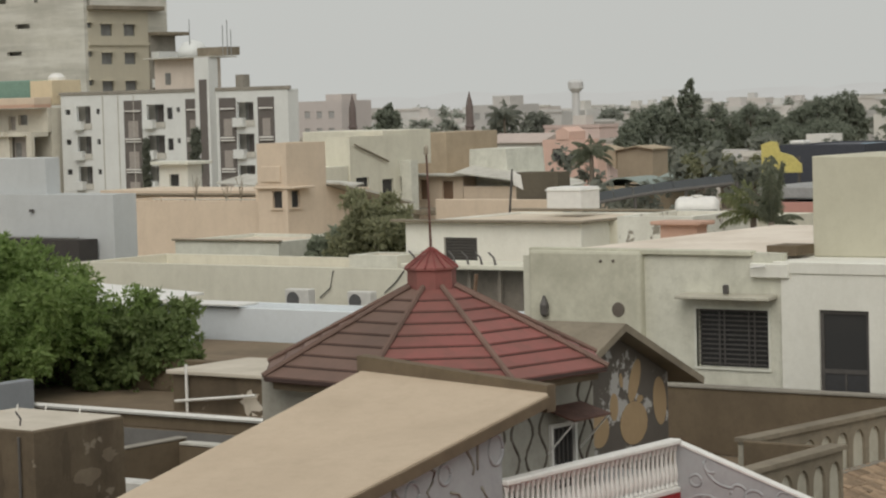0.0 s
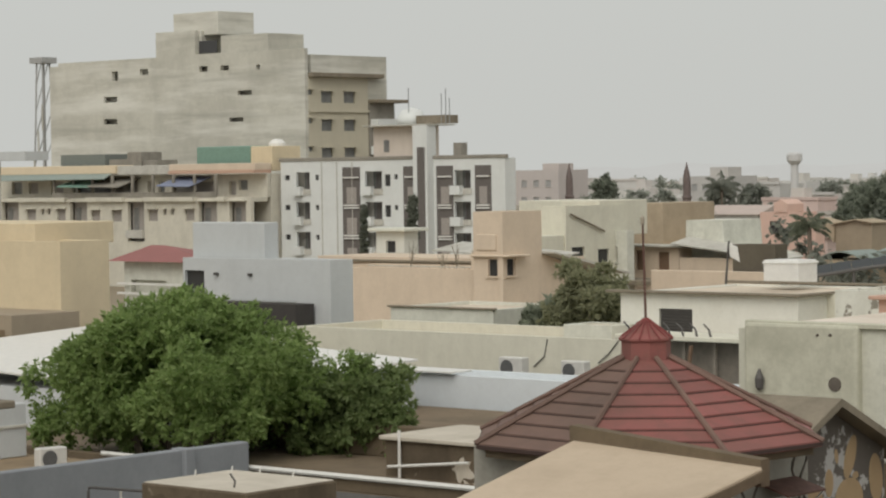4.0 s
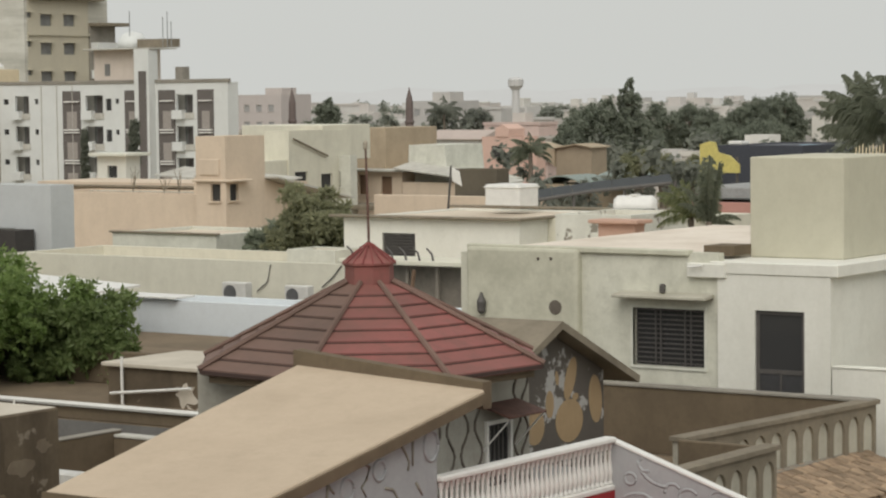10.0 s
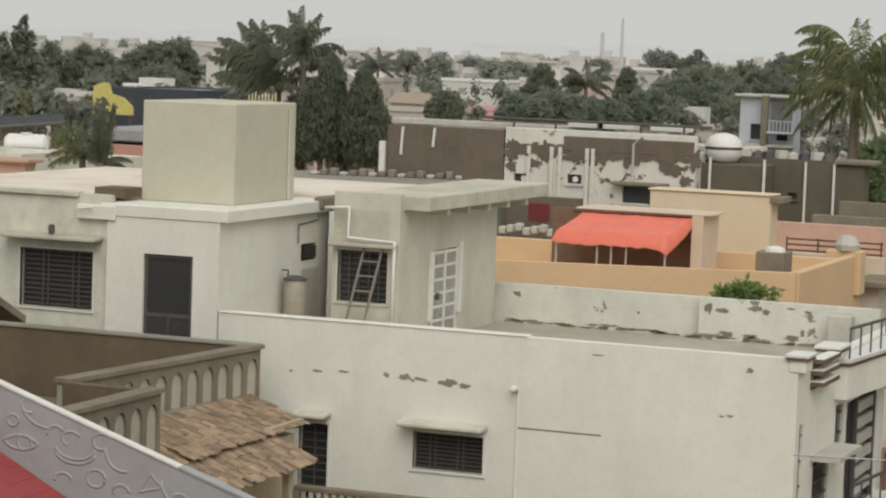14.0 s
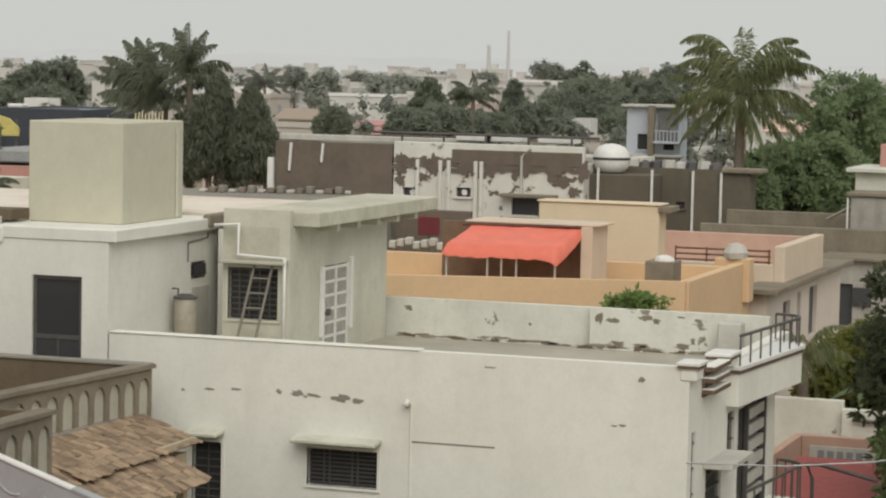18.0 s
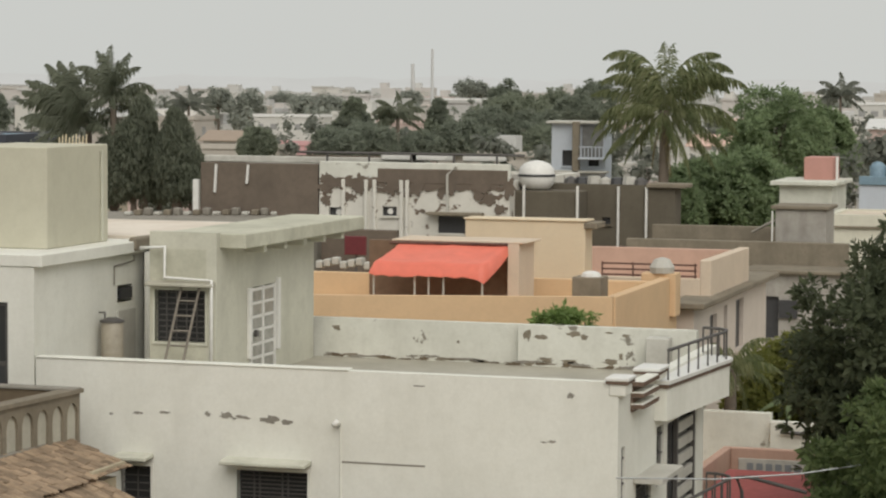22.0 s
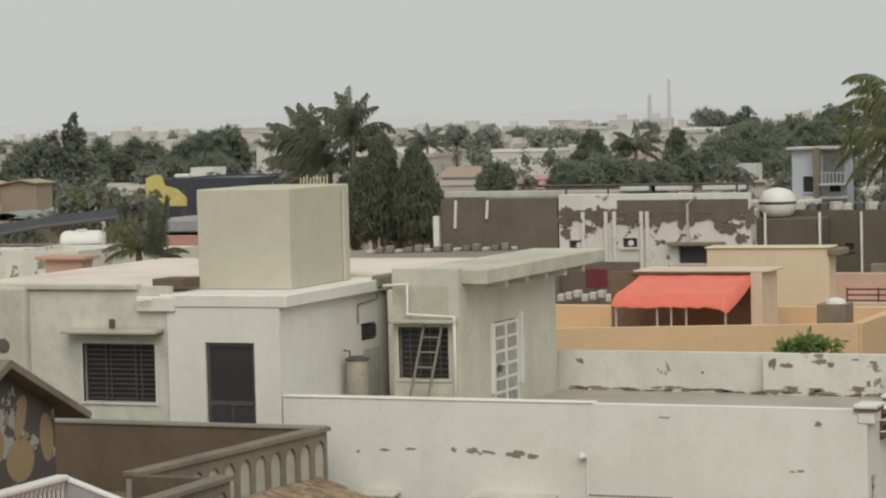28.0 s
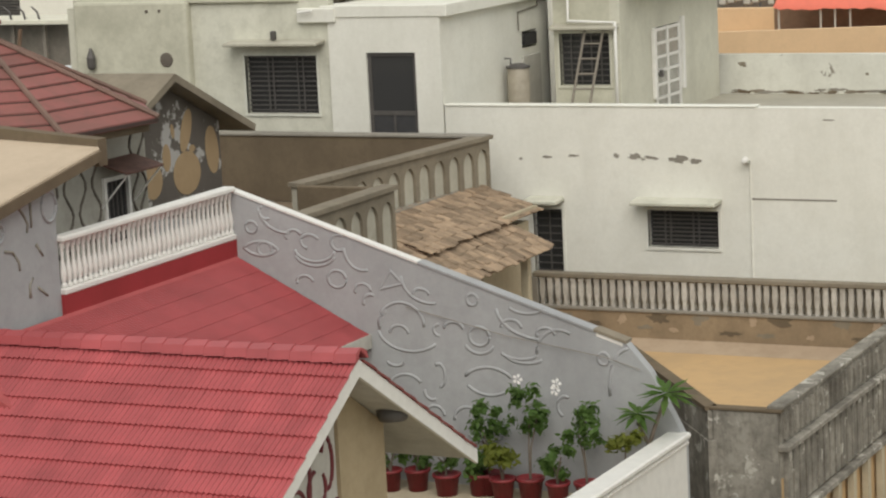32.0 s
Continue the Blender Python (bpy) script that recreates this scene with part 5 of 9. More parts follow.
for k in range(18):
    piece("ridge_cap", cap, gr, Matrix.Translation((RX0 + 0.15 + 0.28 * k, 24.0, 6.78)) @ Euler((0, -0.05, 0)).to_matrix().to_4x4())
for s, ye, ze in ((-1, 20.9, 4.84), (1, 26.9, 4.95)):
    bm = hexa(B(), [(RX1 - 0.05, 24.0, 6.5), (RX1, 24.0, 6.5), (RX1, ye, ze - 0.18), (RX1 - 0.05, ye, ze - 0.18), (RX1 - 0.05, 24.0, 6.7), (RX1, 24.0, 6.7), (RX1, ye, ze), (RX1 - 0.05, ye, ze)])
    part("barge_board", bm, PIPEW, gr, "white barge board")
part("soffit", prism(B(), [(24.0, 6.56), (26.84, 4.88), (26.84, 4.84), (24.0, 6.5)], "x", -17.5, RX1 - 0.06), GREYWHITE, gr)
for k in range(9):
    u0, u1 = 0.1 + 0.36 * k, 0.1 + 0.36 * (k + 1)
    y0, y1, z0, z1 = 24.0 + u0 * math.cos(sl), 24.0 + u1 * math.cos(sl), 6.7 - u0 * math.sin(sl), 6.72 - u1 * math.sin(sl)
    part("verge_tile", hexa(B(), [(RX1 - 0.1, y0, z0), (RX1 + 0.02, y0, z0), (RX1 + 0.02, y1, z1), (RX1 - 0.1, y1, z1), (RX1 - 0.1, y0, z0 + 0.03), (RX1 + 0.02, y0, z0 + 0.03), (RX1 + 0.02, y1, z1 + 0.03), (RX1 - 0.1, y1, z1 + 0.03)]), DARKRED, gr)
part("porch_lamp", lathe(B(), -13.35, 25.25, [(0.02, 5.68), (0.17, 5.7), (0.19, 5.76), (0.19, 5.82), (0.1, 5.86)], 16), IRON, carved, "round dark porch lamp", True)
part("gable_wall", prism(B(), [(21.6, 0), (24.37, 0), (24.37, 6.3), (24.0, 6.5), (21.6, 5.1)], "x", -13.85, -13.65), WAVYWALL, carved)
part("stone_pier", prism(B(), [(24.37, 0), (25.48, 0), (25.48, 5.6), (24.37, 6.3)], "x", -14.6, -13.6), STONE, carved, "pier clad in buff stone")
pan = part("wall_panel", prism(B(), [(22.6, 4.6), (24.33, 4.6), (24.33, 5.95), (23.5, 5.95), (22.6, 5.5)], "x", -13.65, -13.63), GREYWHITE, carved, "white panel with flowing dark maroon lettering shapes")
for k, (y, z, ry, rz, a0, a1) in enumerate(((24.1, 5.45, 0.13, 0.3, -90, 150), (23.85, 5.2, 0.2, 0.22, 100, 400), (23.6, 5.35, 0.1, 0.35, -80, 90), (23.35, 5.1, 0.22, 0.2, 0, 300), (24.15, 5.0, 0.15, 0.1, 180, 360), (23.0, 5.2, 0.12, 0.3, 60, 270), (23.7, 4.9, 0.3, 0.12, 180, 360))):
    relief(pan, lambda u, v: (-13.625, u, v), y, z, ry, rz, a0, a1, 0.028, mat=MAROON)
part("terrace", box(box(B(), -18.2, -11.72, 25.5, 29.9, 0, 3.6), -13.6, -11.72, 20, 25.5, 0, 3.6), CREAMD, carved, "first-floor terrace slab")
wb = part("white_parapet", soft_box(-11.72, -11.52, 22.5, 29.95, 3.4, 4.45, 0.015), PIPEW, carved, "white parapet with a beaded coping")
part("coping", soft_box(-11.78, -11.46, 22.5, 29.97, 4.45, 4.53, 0.02), PIPEW, wb)
bead = shared("bead", lathe(B(), 0, 0, [(0.01, -0.035), (0.035, 0), (0.01, 0.035)], 6), PIPEW)
for k in range(40):
    piece("bead", bead, wb, Matrix.Translation((-11.5, 25.8 + 0.105 * k, 4.4)))

# roof room under the octagon, with wavy lines
part("roof_room", wall_x(box(B(), -23.6, -20.5, 27.4, 31.05, 6.6, 8.55), -20.3, 27.4, 31.05, 0.2, 6.6, 8.55, [(29.87, 30.55, 6.7, 7.72)]), WAVYWALL, carved)
win = part("window", wall_x(B(), -20.26, 29.87, 30.55, 0.05, 6.7, 7.72, [(29.93, 30.49, 6.76, 7.66)]), PIPEW, carved, "narrow window with upright bars under an awning")
part("pane", box(B(), -20.36, -20.34, 29.93, 30.49, 6.76, 7.66), GLASS, win)
for k in range(5):
    part("bar", tube(B(), [(-20.28, 29.98 + 0.11 * k, 6.76), (-20.28, 29.98 + 0.11 * k, 7.66)], 0.012, seg=5), IRON, win)
aw = part("awning", hexa(B(), [(-20.3, 29.75, 7.95), (-19.78, 29.75, 7.8), (-19.78, 30.72, 7.8), (-20.3, 30.72, 7.95), (-20.3, 29.75, 7.98), (-19.78, 29.75, 7.83), (-19.78, 30.72, 7.83), (-20.3, 30.72, 7.98)]), RUST, carved, "small rusty sheet-metal awning")
for y in (29.8, 30.67):
    part("strut", tube(B(), [(-19.8, y, 7.8), (-20.29, y, 7.3)], 0.014, seg=5), PIPEW, aw)
for y0 in (28.3, 28.65, 29.0, 29.35, 29.7, 30.72, 30.92):
    pts = [(-20.295, y0 + 0.1 * math.sin(2 * math.pi * (k / 7) + y0 * 9), 6.75 + 0.11 * k) for k in range(17 if y0 != 29.35 else 13)]
    part("wavy_line", tube(B(), pts, 0.022, seg=6), DARKCEM, carved, smooth=True)

# octagonal roof in stepped red courses
GX, GY, GR = -21.86, 29.23, 2.62
corner = lambda k, r, z: Vector((GX + r * math.cos(radians(15.5 + 45 * k)), GY + r * math.sin(radians(15.5 + 45 * k)), z))
octa = part("octagonal_roof", lathe(B(), GX, GY, [(2.3, 8.5), (2.35, 8.56), (0.4, 9.62), (0.35, 9.6)], 8), DARKRED, carved, "eight-sided roof of faded red stepped panels")
N = 8
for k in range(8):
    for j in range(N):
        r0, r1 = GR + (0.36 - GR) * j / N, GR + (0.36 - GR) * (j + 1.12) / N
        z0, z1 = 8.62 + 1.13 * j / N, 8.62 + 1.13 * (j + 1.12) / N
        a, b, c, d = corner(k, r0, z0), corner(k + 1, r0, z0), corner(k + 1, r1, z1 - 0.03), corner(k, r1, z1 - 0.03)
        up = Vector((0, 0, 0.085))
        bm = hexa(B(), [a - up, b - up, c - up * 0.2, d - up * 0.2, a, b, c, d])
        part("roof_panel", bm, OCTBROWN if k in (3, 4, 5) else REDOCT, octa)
        e = (a + b) / 2 - Vector((GX, GY, a.z))
        e = Vector((e.x, e.y, 0)).normalized() * 0.02
        # thin strip that draws the shadow under the panel's lower edge
        part("panel_lip", hexa(B(), [a - up * 0.85 + e, b - up * 0.85 + e, b - up * 0.85, a - up * 0.85, a - up * 0.25 + e, b - up * 0.25 + e, b - up * 0.25, a - up * 0.25]), LIPSHADE, octa)
    part("rib", tube(B(), [corner(k, GR + 0.03, 8.62), corner(k, 0.36, 9.76)], 0.045, 0.04, 6), OCTBROWN, octa)
part("eave_board", prism(B(), [(corner(k, GR - 0.12, 0).x, corner(k, GR - 0.12, 0).y) for k in range(8)], "z", 8.42, 8.58), BROWN, octa)
part("cupola", lathe(B(), GX, GY, [(0.36, 9.6), (0.36, 9.98), (0.4, 10.0), (0.4, 10.03), (0.2, 10.15), (0.03, 10.27)], 8), REDOCT, octa)
for k in range(16):
    a = 2 * math.pi * k / 16
    part("cupola_rib", tube(B(), [(GX + 0.39 * math.cos(a), GY + 0.39 * math.sin(a), 10.03), (GX + 0.03 * math.cos(a), GY + 0.03 * math.sin(a), 10.31)], 0.014, 0.01, 5), DARKRED, octa)
part("finial_pole", tube(B(), [(GX, GY, 10.25), (GX - 0.02, GY, 11.1), (GX - 0.04, GY, 11.75)], 0.02, 0.014, 6), RUST, octa, "thin rusty finial pole")
part("finial_lamp", lathe(B(), GX - 0.04, GY, [(0.02, 11.66), (0.035, 11.68), (0.035, 11.76), (0.015, 11.8)], 8), BUFFMETAL, octa)

# neighbour with the painted gable
patt = thing("patterned_house", (-23, 34.5, 6.0), "dark cement roof room with ochre ovals painted on its gable", "house")
part("gable_wall", prism(B(), [(31.9, 6.0), (35.12, 6.0), (35.12, 7.9), (33.34, 8.72), (31.9, 8.06)], "x", -24.5, -21.5), PATTWALL, patt)
for y, z, ry, rz, tilt in ((33.04, 7.19, 0.28, 0.29, 0), (34.06, 7.18, 0.41, 0.35, 0), (34.1, 7.86, 0.15, 0.36, -22), (34.86, 7.45, 0.2, 0.4, 6), (33.48, 7.50, 0.12, 0.22, 0), (33.7, 7.9, 0.05, 0.12, 10), (34.25, 7.55, 0.09, 0.06, 0)):
    c, s = math.cos(radians(tilt)), math.sin(radians(tilt))
    pts = [(y + ry * math.cos(a) * c - rz * math.sin(a) * s, z + ry * math.cos(a) * s + rz * math.sin(a) * c) for a in [2 * math.pi * k / 20 for k in range(20)]]
    part("painted_oval", prism(B(), pts, "x", -21.5, -21.494), OCHRE, patt)
part("roof", prism(B(), [(30.9, 7.72), (33.34, 8.86), (35.72, 7.76), (35.69, 7.65), (33.34, 8.73), (30.9, 7.6)], "x", -25.5, -21.15), GREYBROWN, patt, "shallow gabled cement roof")

# ---- pots on the terrace ----
def potted(x, y, z, r, h, plant_h, kind, seed, label):
    t = thing("potted_plant", (x, y, z), label, "potted plant", "pots along the carved wall")
    p = part("pot", lathe(B(), x, y, [(r * 0.75, z), (r * 0.95, z + h * 0.86), (r * 1.08, z + h * 0.86), (r * 1.1, z + h), (r * 0.95, z + h), (r * 0.93, z + h - 0.03)], 16), POT, t, "red plastic pot", True)
    part("soil", lathe(B(), x, y, [(r * 0.94, z + h - 0.06), (r * 0.94, z + h - 0.035), (0.01, z + h - 0.03)], 12), SOIL, p)
    rnd = random.Random(seed)
    bm = B()
    cs, rs = [], []
    k = 3 if kind == "bush" else 2
    for i in range(k):
        a = rnd.uniform(0, 6.28)
        e = Vector((x + 0.12 * math.cos(a), y + 0.1 * math.sin(a), z + h + plant_h * rnd.uniform(0.5, 0.85)))
        tube(bm, [(x, y, z + h - 0.05), (x + 0.03 * math.cos(a), y, z + h + plant_h * 0.3), e], 0.016, 0.009, 5)
    part("stem", bm, BARK, t)
    n = 9 if kind == "bush" else 14
    for i in range(n):
        low = 0.15 if kind == "bush" else 0.5
        cs.append((rnd.uniform(-1, 1) * 0.19, rnd.uniform(-1, 1) * 0.15, h + plant_h * rnd.uniform(low, 1.0)))
        rs.append(rnd.uniform(0.08, 0.15))
    ob = new("foliage", leaf_mesh("foliage", cs, rs, 520 if kind == "bush" else 620, 0.055, LEAFB if kind != "yellow" else LEAFY, seed))
    ob.parent = t
    return t


for i, (x, dz, ph, kind) in enumerate(((-15.6, 0, 0.45, "bush"), (-15.25, 0.02, 0.5, "bush"), (-14.75, 0, 0.45, "bush"), (-14.32, 0, 0.3, "bush"), (-13.92, 0, 0.4, "yellow"), (-13.57, 0, 1.25, "tall"), (-13.12, 0, 0.45, "bush"), (-12.75, 0, 1.0, "tall"), (-14.2, 0, 1.0, "tall"))):
    potted(x, 29.35 + 0.12 * (i % 2) + (0.2 if i == 8 else 0), 3.6, 0.155 + 0.012 * (i % 3), 0.3, ph, kind, 40 + i, ("low leafy green plant in a red pot", "taller flowering shrub in a red pot")[kind == "tall"])
for i, (x, z) in enumerate(((-13.0, 5.27), (-13.55, 5.3), (-13.02, 5.18), (-15.1, 4.3))):
    bm = B()
    for k in range(5):
        a = 2 * math.pi * k / 5
        prism(bm, [(x + 0.012 * math.cos(a), z + 0.012 * math.sin(a)), (x + 0.06 * math.cos(a - 0.4), z + 0.06 * math.sin(a - 0.4)), (x + 0.075 * math.cos(a), z + 0.075 * math.sin(a)), (x + 0.06 * math.cos(a + 0.4), z + 0.06 * math.sin(a + 0.4))], "y", 29.16, 29.17)
    f = thing("flower", (x, 29.2, z), "white five-petalled blossom on a shrub", "flower", "white blossoms")
    part("petals", bm, PETAL, f)
fg = thing("frangipani", (-11.95, 29.5, 3.6), "frangipani with long green leaf rosettes beside the parapet", "shrub")
part("stem", tube(tube(B(), [(-11.95, 29.5, 3.6), (-11.85, 29.5, 4.5), (-11.62, 29.5, 5.1)], 0.03, 0.025, 6), [(-11.87, 29.5, 4.45), (-12.0, 29.45, 4.75)], 0.025, 0.02, 6), BARK, fg)
for cx, cz, L, n in ((-11.6, 5.15, 0.42, 26), (-12.02, 4.85, 0.34, 20)):
    rnd = random.Random(int(cx * 100))
    bm = B()
    for k in range(n):
        a, e = 2.4 * k, 0.75 - 1.2 * k / n
        d = Vector((math.cos(a) * math.cos(e), math.sin(a) * math.cos(e), math.sin(e)))
        s = d.cross(Vector((0, 0, 1))).normalized() * 0.05
        c = Vector((cx, 29.5, cz))
        v = [bm.verts.new(c + d * L * u + s * w + Vector((0, 0, -0.1 * u * u))) for u, w in ((0.05, -0.2), (0.5, -1), (1.0, 0), (0.5, 1), (0.05, 0.2))]
        bm.faces.new(v)
    part("leaf_rosette", bm, LEAFB, fg)
yp = thing("yellow_shrub", (-12.1, 29.2, 3.6), "small yellow-green shrub behind the white parapet", "shrub")
part("stem", tube(B(), [(-12.1, 29.2, 3.6), (-12.08, 29.2, 4.5)], 0.02, 0.01, 5), BARK, yp)
ob = new("foliage", leaf_mesh("foliage", [(0, 0, 0.95), (0.15, 0.05, 1.02), (-0.15, 0, 0.9)], [0.13, 0.12, 0.12], 500, 0.05, LEAFY, 77))
ob.parent = yp

# ---- brown terrace with the cement tank ----
brown = thing("brown_terrace_house", (-25, 25, 0), "bare brown cement house with low terrace parapets", "house")
part("body", box(B(), -27.9, -21.2, 10, 30.1, 0, 6.1), BROWNROOF, brown)
part("parapet", soft_box(-27.95, -27.75, 10, 30.3, 6.1, 7.03, 0.01), BROWN, brown)
part("parapet", soft_box(-27.75, -24.0, 30.1, 30.3, 6.1, 6.95, 0.01), BROWN, brown)
part("coping", soft_box(-27.96, -27.74, 10, 30.32, 7.03, 7.06, 0.01), GREYC, brown)
part("coping", soft_box(-27.72, -24.0, 30.08, 30.32, 6.95, 7.0, 0.01), GREYWHITE, brown)
ct = part("cement_tank", soft_box(-25.5, -23.46, 22.7, 24.4, 6.1, 8.33, 0.02), BROWNTANK, brown, "square brown cement water tank")
part("tank_lid", soft_box(-25.47, -23.49, 22.73, 24.37, 8.33, 8.345, 0.005), PALELID, ct)
part("handle", tube(B(), [(-24.0, 23.0, 8.34), (-23.98, 23.0, 8.43), (-24.12, 23.05, 8.51)], 0.015, seg=5), IRON, ct)
for x, y in ((-25.3, 24.2), (-24.9, 24.35), (-24.2, 24.3), (-25.4, 23.6)):
    part("spike", tube(B(), [(x, y, 8.33), (x + 0.02, y, 8.42)], 0.012, seg=5), PIPEW, ct)
part("pipe", tube(B(), [(-24.7, 22.62, 6.1), (-24.7, 22.62, 7.75), (-24.2, 22.62, 7.78)], 0.022, seg=6), IRON, ct)
for i, (cx, cz, w, h, m) in enumerate(((-25.1, 8.1, 0.3, 0.14, "wet"), (-24.5, 8.05, 0.22, 0.2, "wet"), (-24.9, 7.2, 0.12, 0.6, "wet"), (-24.1, 7.6, 0.1, 0.5, "wet"), (-23.9, 6.9, 0.2, 0.25, "pale"), (-25.0, 6.6, 0.25, 0.2, "pale"))):
    flake(ct, cx, cz, w, h, 22.7, 920 + i, TANKWET if m == "wet" else TANKPALE, "stain")
for i, (cy, cz, w, h, m) in enumerate(((23.3, 7.9, 0.12, 0.4, "wet"), (23.7, 7.6, 0.3, 0.14, "pale"), (24.1, 7.85, 0.16, 0.1, "pale"), (23.9, 7.1, 0.12, 0.4, "wet"), (23.2, 7.0, 0.08, 0.3, "pale"))):
    flake(ct, cy, cz, w, h, -23.46, 940 + i, TANKWET if m == "wet" else TANKPALE, "stain", along="x")
part("shelf", soft_box(-24.72, -24.42, 22.5, 22.7, 7.72, 7.77, 0.008), PIPEW, ct)
part("drain_pipe", tube(B(), [(-23.68, 22.66, 6.1), (-23.68, 22.66, 8.25)], 0.02, seg=6), IRON, ct)
for i, (x, z, w, h) in enumerate(((-25.3, 6.9, 0.1, 0.35), (-25.38, 7.5, 0.05, 0.2))):
    flake(ct, x, z, w, h, 22.7, 900 + i, GREYC)
part("plinth", soft_box(-26.7, -25.7, 27.1, 27.5, 6.1, 6.25, 0.01), GREYC, brown)
part("niche", box(B(), -23.47, -23.45, 22.8, 23.3, 6.6, 7.25), DARKCEM, ct)
part("niche_ledge", soft_box(-23.48, -23.42, 22.75, 23.35, 7.25, 7.3, 0.01), BROWN, ct)
part("pipe_rail", tube(B(), [(-25.5, 22.75, 8.21), (-27.7, 23.72, 8.0), (-27.82, 23.77, 7.98), (-27.85, 23.78, 7.93), (-27.85, 23.78, 7.05)], 0.022, seg=6), IRON, brown)
part("post", tube(B(), [(-27.85, 24.4, 7.05), (-27.85, 24.4, 7.86)], 0.02, seg=6), GREYWHITE, brown)


def ac_unit(x, y, z, seed=0, s=1.0, label="white outdoor air-conditioner unit standing on a roof", turn=0):
    t = thing("air_conditioner", (x, y, z), label, "air conditioner", "outdoor air-conditioner units")
    part("case", soft_box(x - 0.42 * s, x + 0.42 * s, y - 0.16 * s, y + 0.16 * s, z + 0.05, z + 0.05 + 0.58 * s, 0.025), ACWHITE, t)
    bm = lathe(B(), 0, 0, [(0.02, 0), (0.22 * s, 0.0), (0.22 * s, 0.012), (0.02, 0.012)], 18)
    bm.transform(Matrix.Translation((x - 0.12 * s, y - 0.165 * s, z + 0.05 + 0.29 * s)) @ Matrix.Rotation(radians(90), 4, "X"))
    part("fan_grille", bm, DARKGREYM, t)
    for dx in (-0.3, 0.3):
        part("foot", box(B(), x + dx * s - 0.03, x + dx * s + 0.03, y - 0.18 * s, y + 0.18 * s, z, z + 0.05), IRON, t)
    if turn:
        t.rotation_euler = (0, 0, radians(turn))
    return t


ac_unit(-25.2, 27.2, 6.1, turn=40)
ac_unit(-27.05, 21.95, 6.2, turn=25)
part("plinth", soft_box(-27.55, -26.6, 21.7, 22.2, 6.1, 6.2, 0.01), GREYC, brown)
ac_unit(-26.2, 27.3, 6.25)

# ---- houses of the middle distance ----
def house(name, label, x0, x1, y0, y1, z1, mat, wy=(), wx=(), rim=0.25, roof=None, frame=None, sills=True, group="", z0=0.0, lite=False):
    """A flat-roofed house: four walls with real openings, a roof slab inside a low rim, a window in every opening."""
    t = thing(name, ((x0 + x1) / 2, (y0 + y1) / 2, z0), label, "house", group)
    part("front_wall", wall_y(B(), x0, x1, y0, 0.25, z0, z1, wy), mat, t)
    part("side_wall", wall_x(B(), x1, y0 + 0.25, y1, 0.25, z0, z1, wx), mat, t)
    if not lite:
        part("far_wall", box(B(), x0, x0 + 0.25, y0 + 0.25, y1, z0, z1), mat, t)
        part("back_wall", box(B(), x0 + 0.25, x1 - 0.25, y1 - 0.25, y1, z0, z1), mat, t)
    part("roof", box(B(), x0 + 0.25, x1 - 0.25, y0 + 0.25, y1 - 0.25, z1 - rim - 0.12, z1 - rim), roof or ROOFTOP, t)
    for a, b, c, d in wy:
        w = part("window", box(B(), a, b, y0 + 0.12, y0 + 0.16, c, d), frame or GLASS, t)
        if sills:
            part("sill", box(B(), a - 0.06, b + 0.06, y0 - 0.08, y0, c - 0.06, c), mat, w)
    for a, b, c, d in wx:
        w = part("window", box(B(), x1 - 0.16, x1 - 0.12, a, b, c, d), frame or GLASS, t)
        if sills:
            part("sill", box(B(), x1, x1 + 0.08, a - 0.06, b + 0.06, c - 0.06, c), mat, w)
    return t


# grey boundary wall and the yard behind it
g = thing("grey_walled_house", (-38, 27, 0), "low house behind a long plain grey boundary wall", "house")
part("boundary_wall", soft_box(-33.95, -33.7, 15, 32.7, 0, 7.48, 0.02), DARKGREY, g, "long plain grey wall")
part("roof", box(B(), -42, -33.95, 15, 31.8, 0, 7.0), OCHREWALL, g)
part("low_roof", box(B(), -42, -33.95, 31.8, 36, 0, 6.2), OCHREWALL, g)
part("roof_wall", soft_box(-39.0, -38.7, 24.0, 31.5, 7.0, 8.05, 0.02), BLUEGREY, g)
part("band", soft_box(-38.7, -38.66, 24.0, 31.5, 7.58, 7.64, 0.01), GREYWHITE, g)
part("pier", soft_box(-34.0, -33.6, 31.0, 31.25, 6.0, 7.5, 0.02), DARKGREY, g)
ac_unit(-36.3, 30.1, 7.0, s=0.7, turn=80)
# dark block in place of the shade under the slab
part("bench", box(B(), -33.65, -32.75, 26.75, 28.7, 5.2, 6.02), DARKPANEL, g)
part("bench_slab", soft_box(-33.68, -32.7, 26.7, 28.8, 6.02, 6.12, 0.02), GREYC, g)
part("yard_floor", box(B(), -33.7, -28.0, 12, 33, 0, 5.2), GREYC, g)
nb = thing("brown_corner_house", (-36, 22, 0), "brown rendered corner of a neighbouring house", "house")
part("corner", soft_box(-30.5, -28.11, 20.6, 22.4, 0, 9.22, 0.03), OCHREWALL, nb)
part("cap", soft_box(-30.6, -27.99, 20.5, 22.6, 9.22, 9.33, 0.02), GREYBROWN, nb)

an = thing("cement_annex", (-31, 36, 0), "low dark cement annex with white pipes on its wall", "building")
part("body", box(B(), -32.35, -29.6, 35.0, 37.2, 0, 7.4), BROWNTANK, an)
part("roof", soft_box(-32.45, -29.5, 34.9, 37.3, 7.4, 7.48, 0.015), PALELID, an)
for y in (35.1, 35.6, 36.4):
    part("pipe", tube(B(), [(-29.52 - (y == 35.1) * 2.4, 34.9 if y == 35.1 else y, 5.5), (-29.52 - (y == 35.1) * 2.4, 34.9 if y == 35.1 else y, 7.6)], 0.03, seg=6), PIPEW, an)
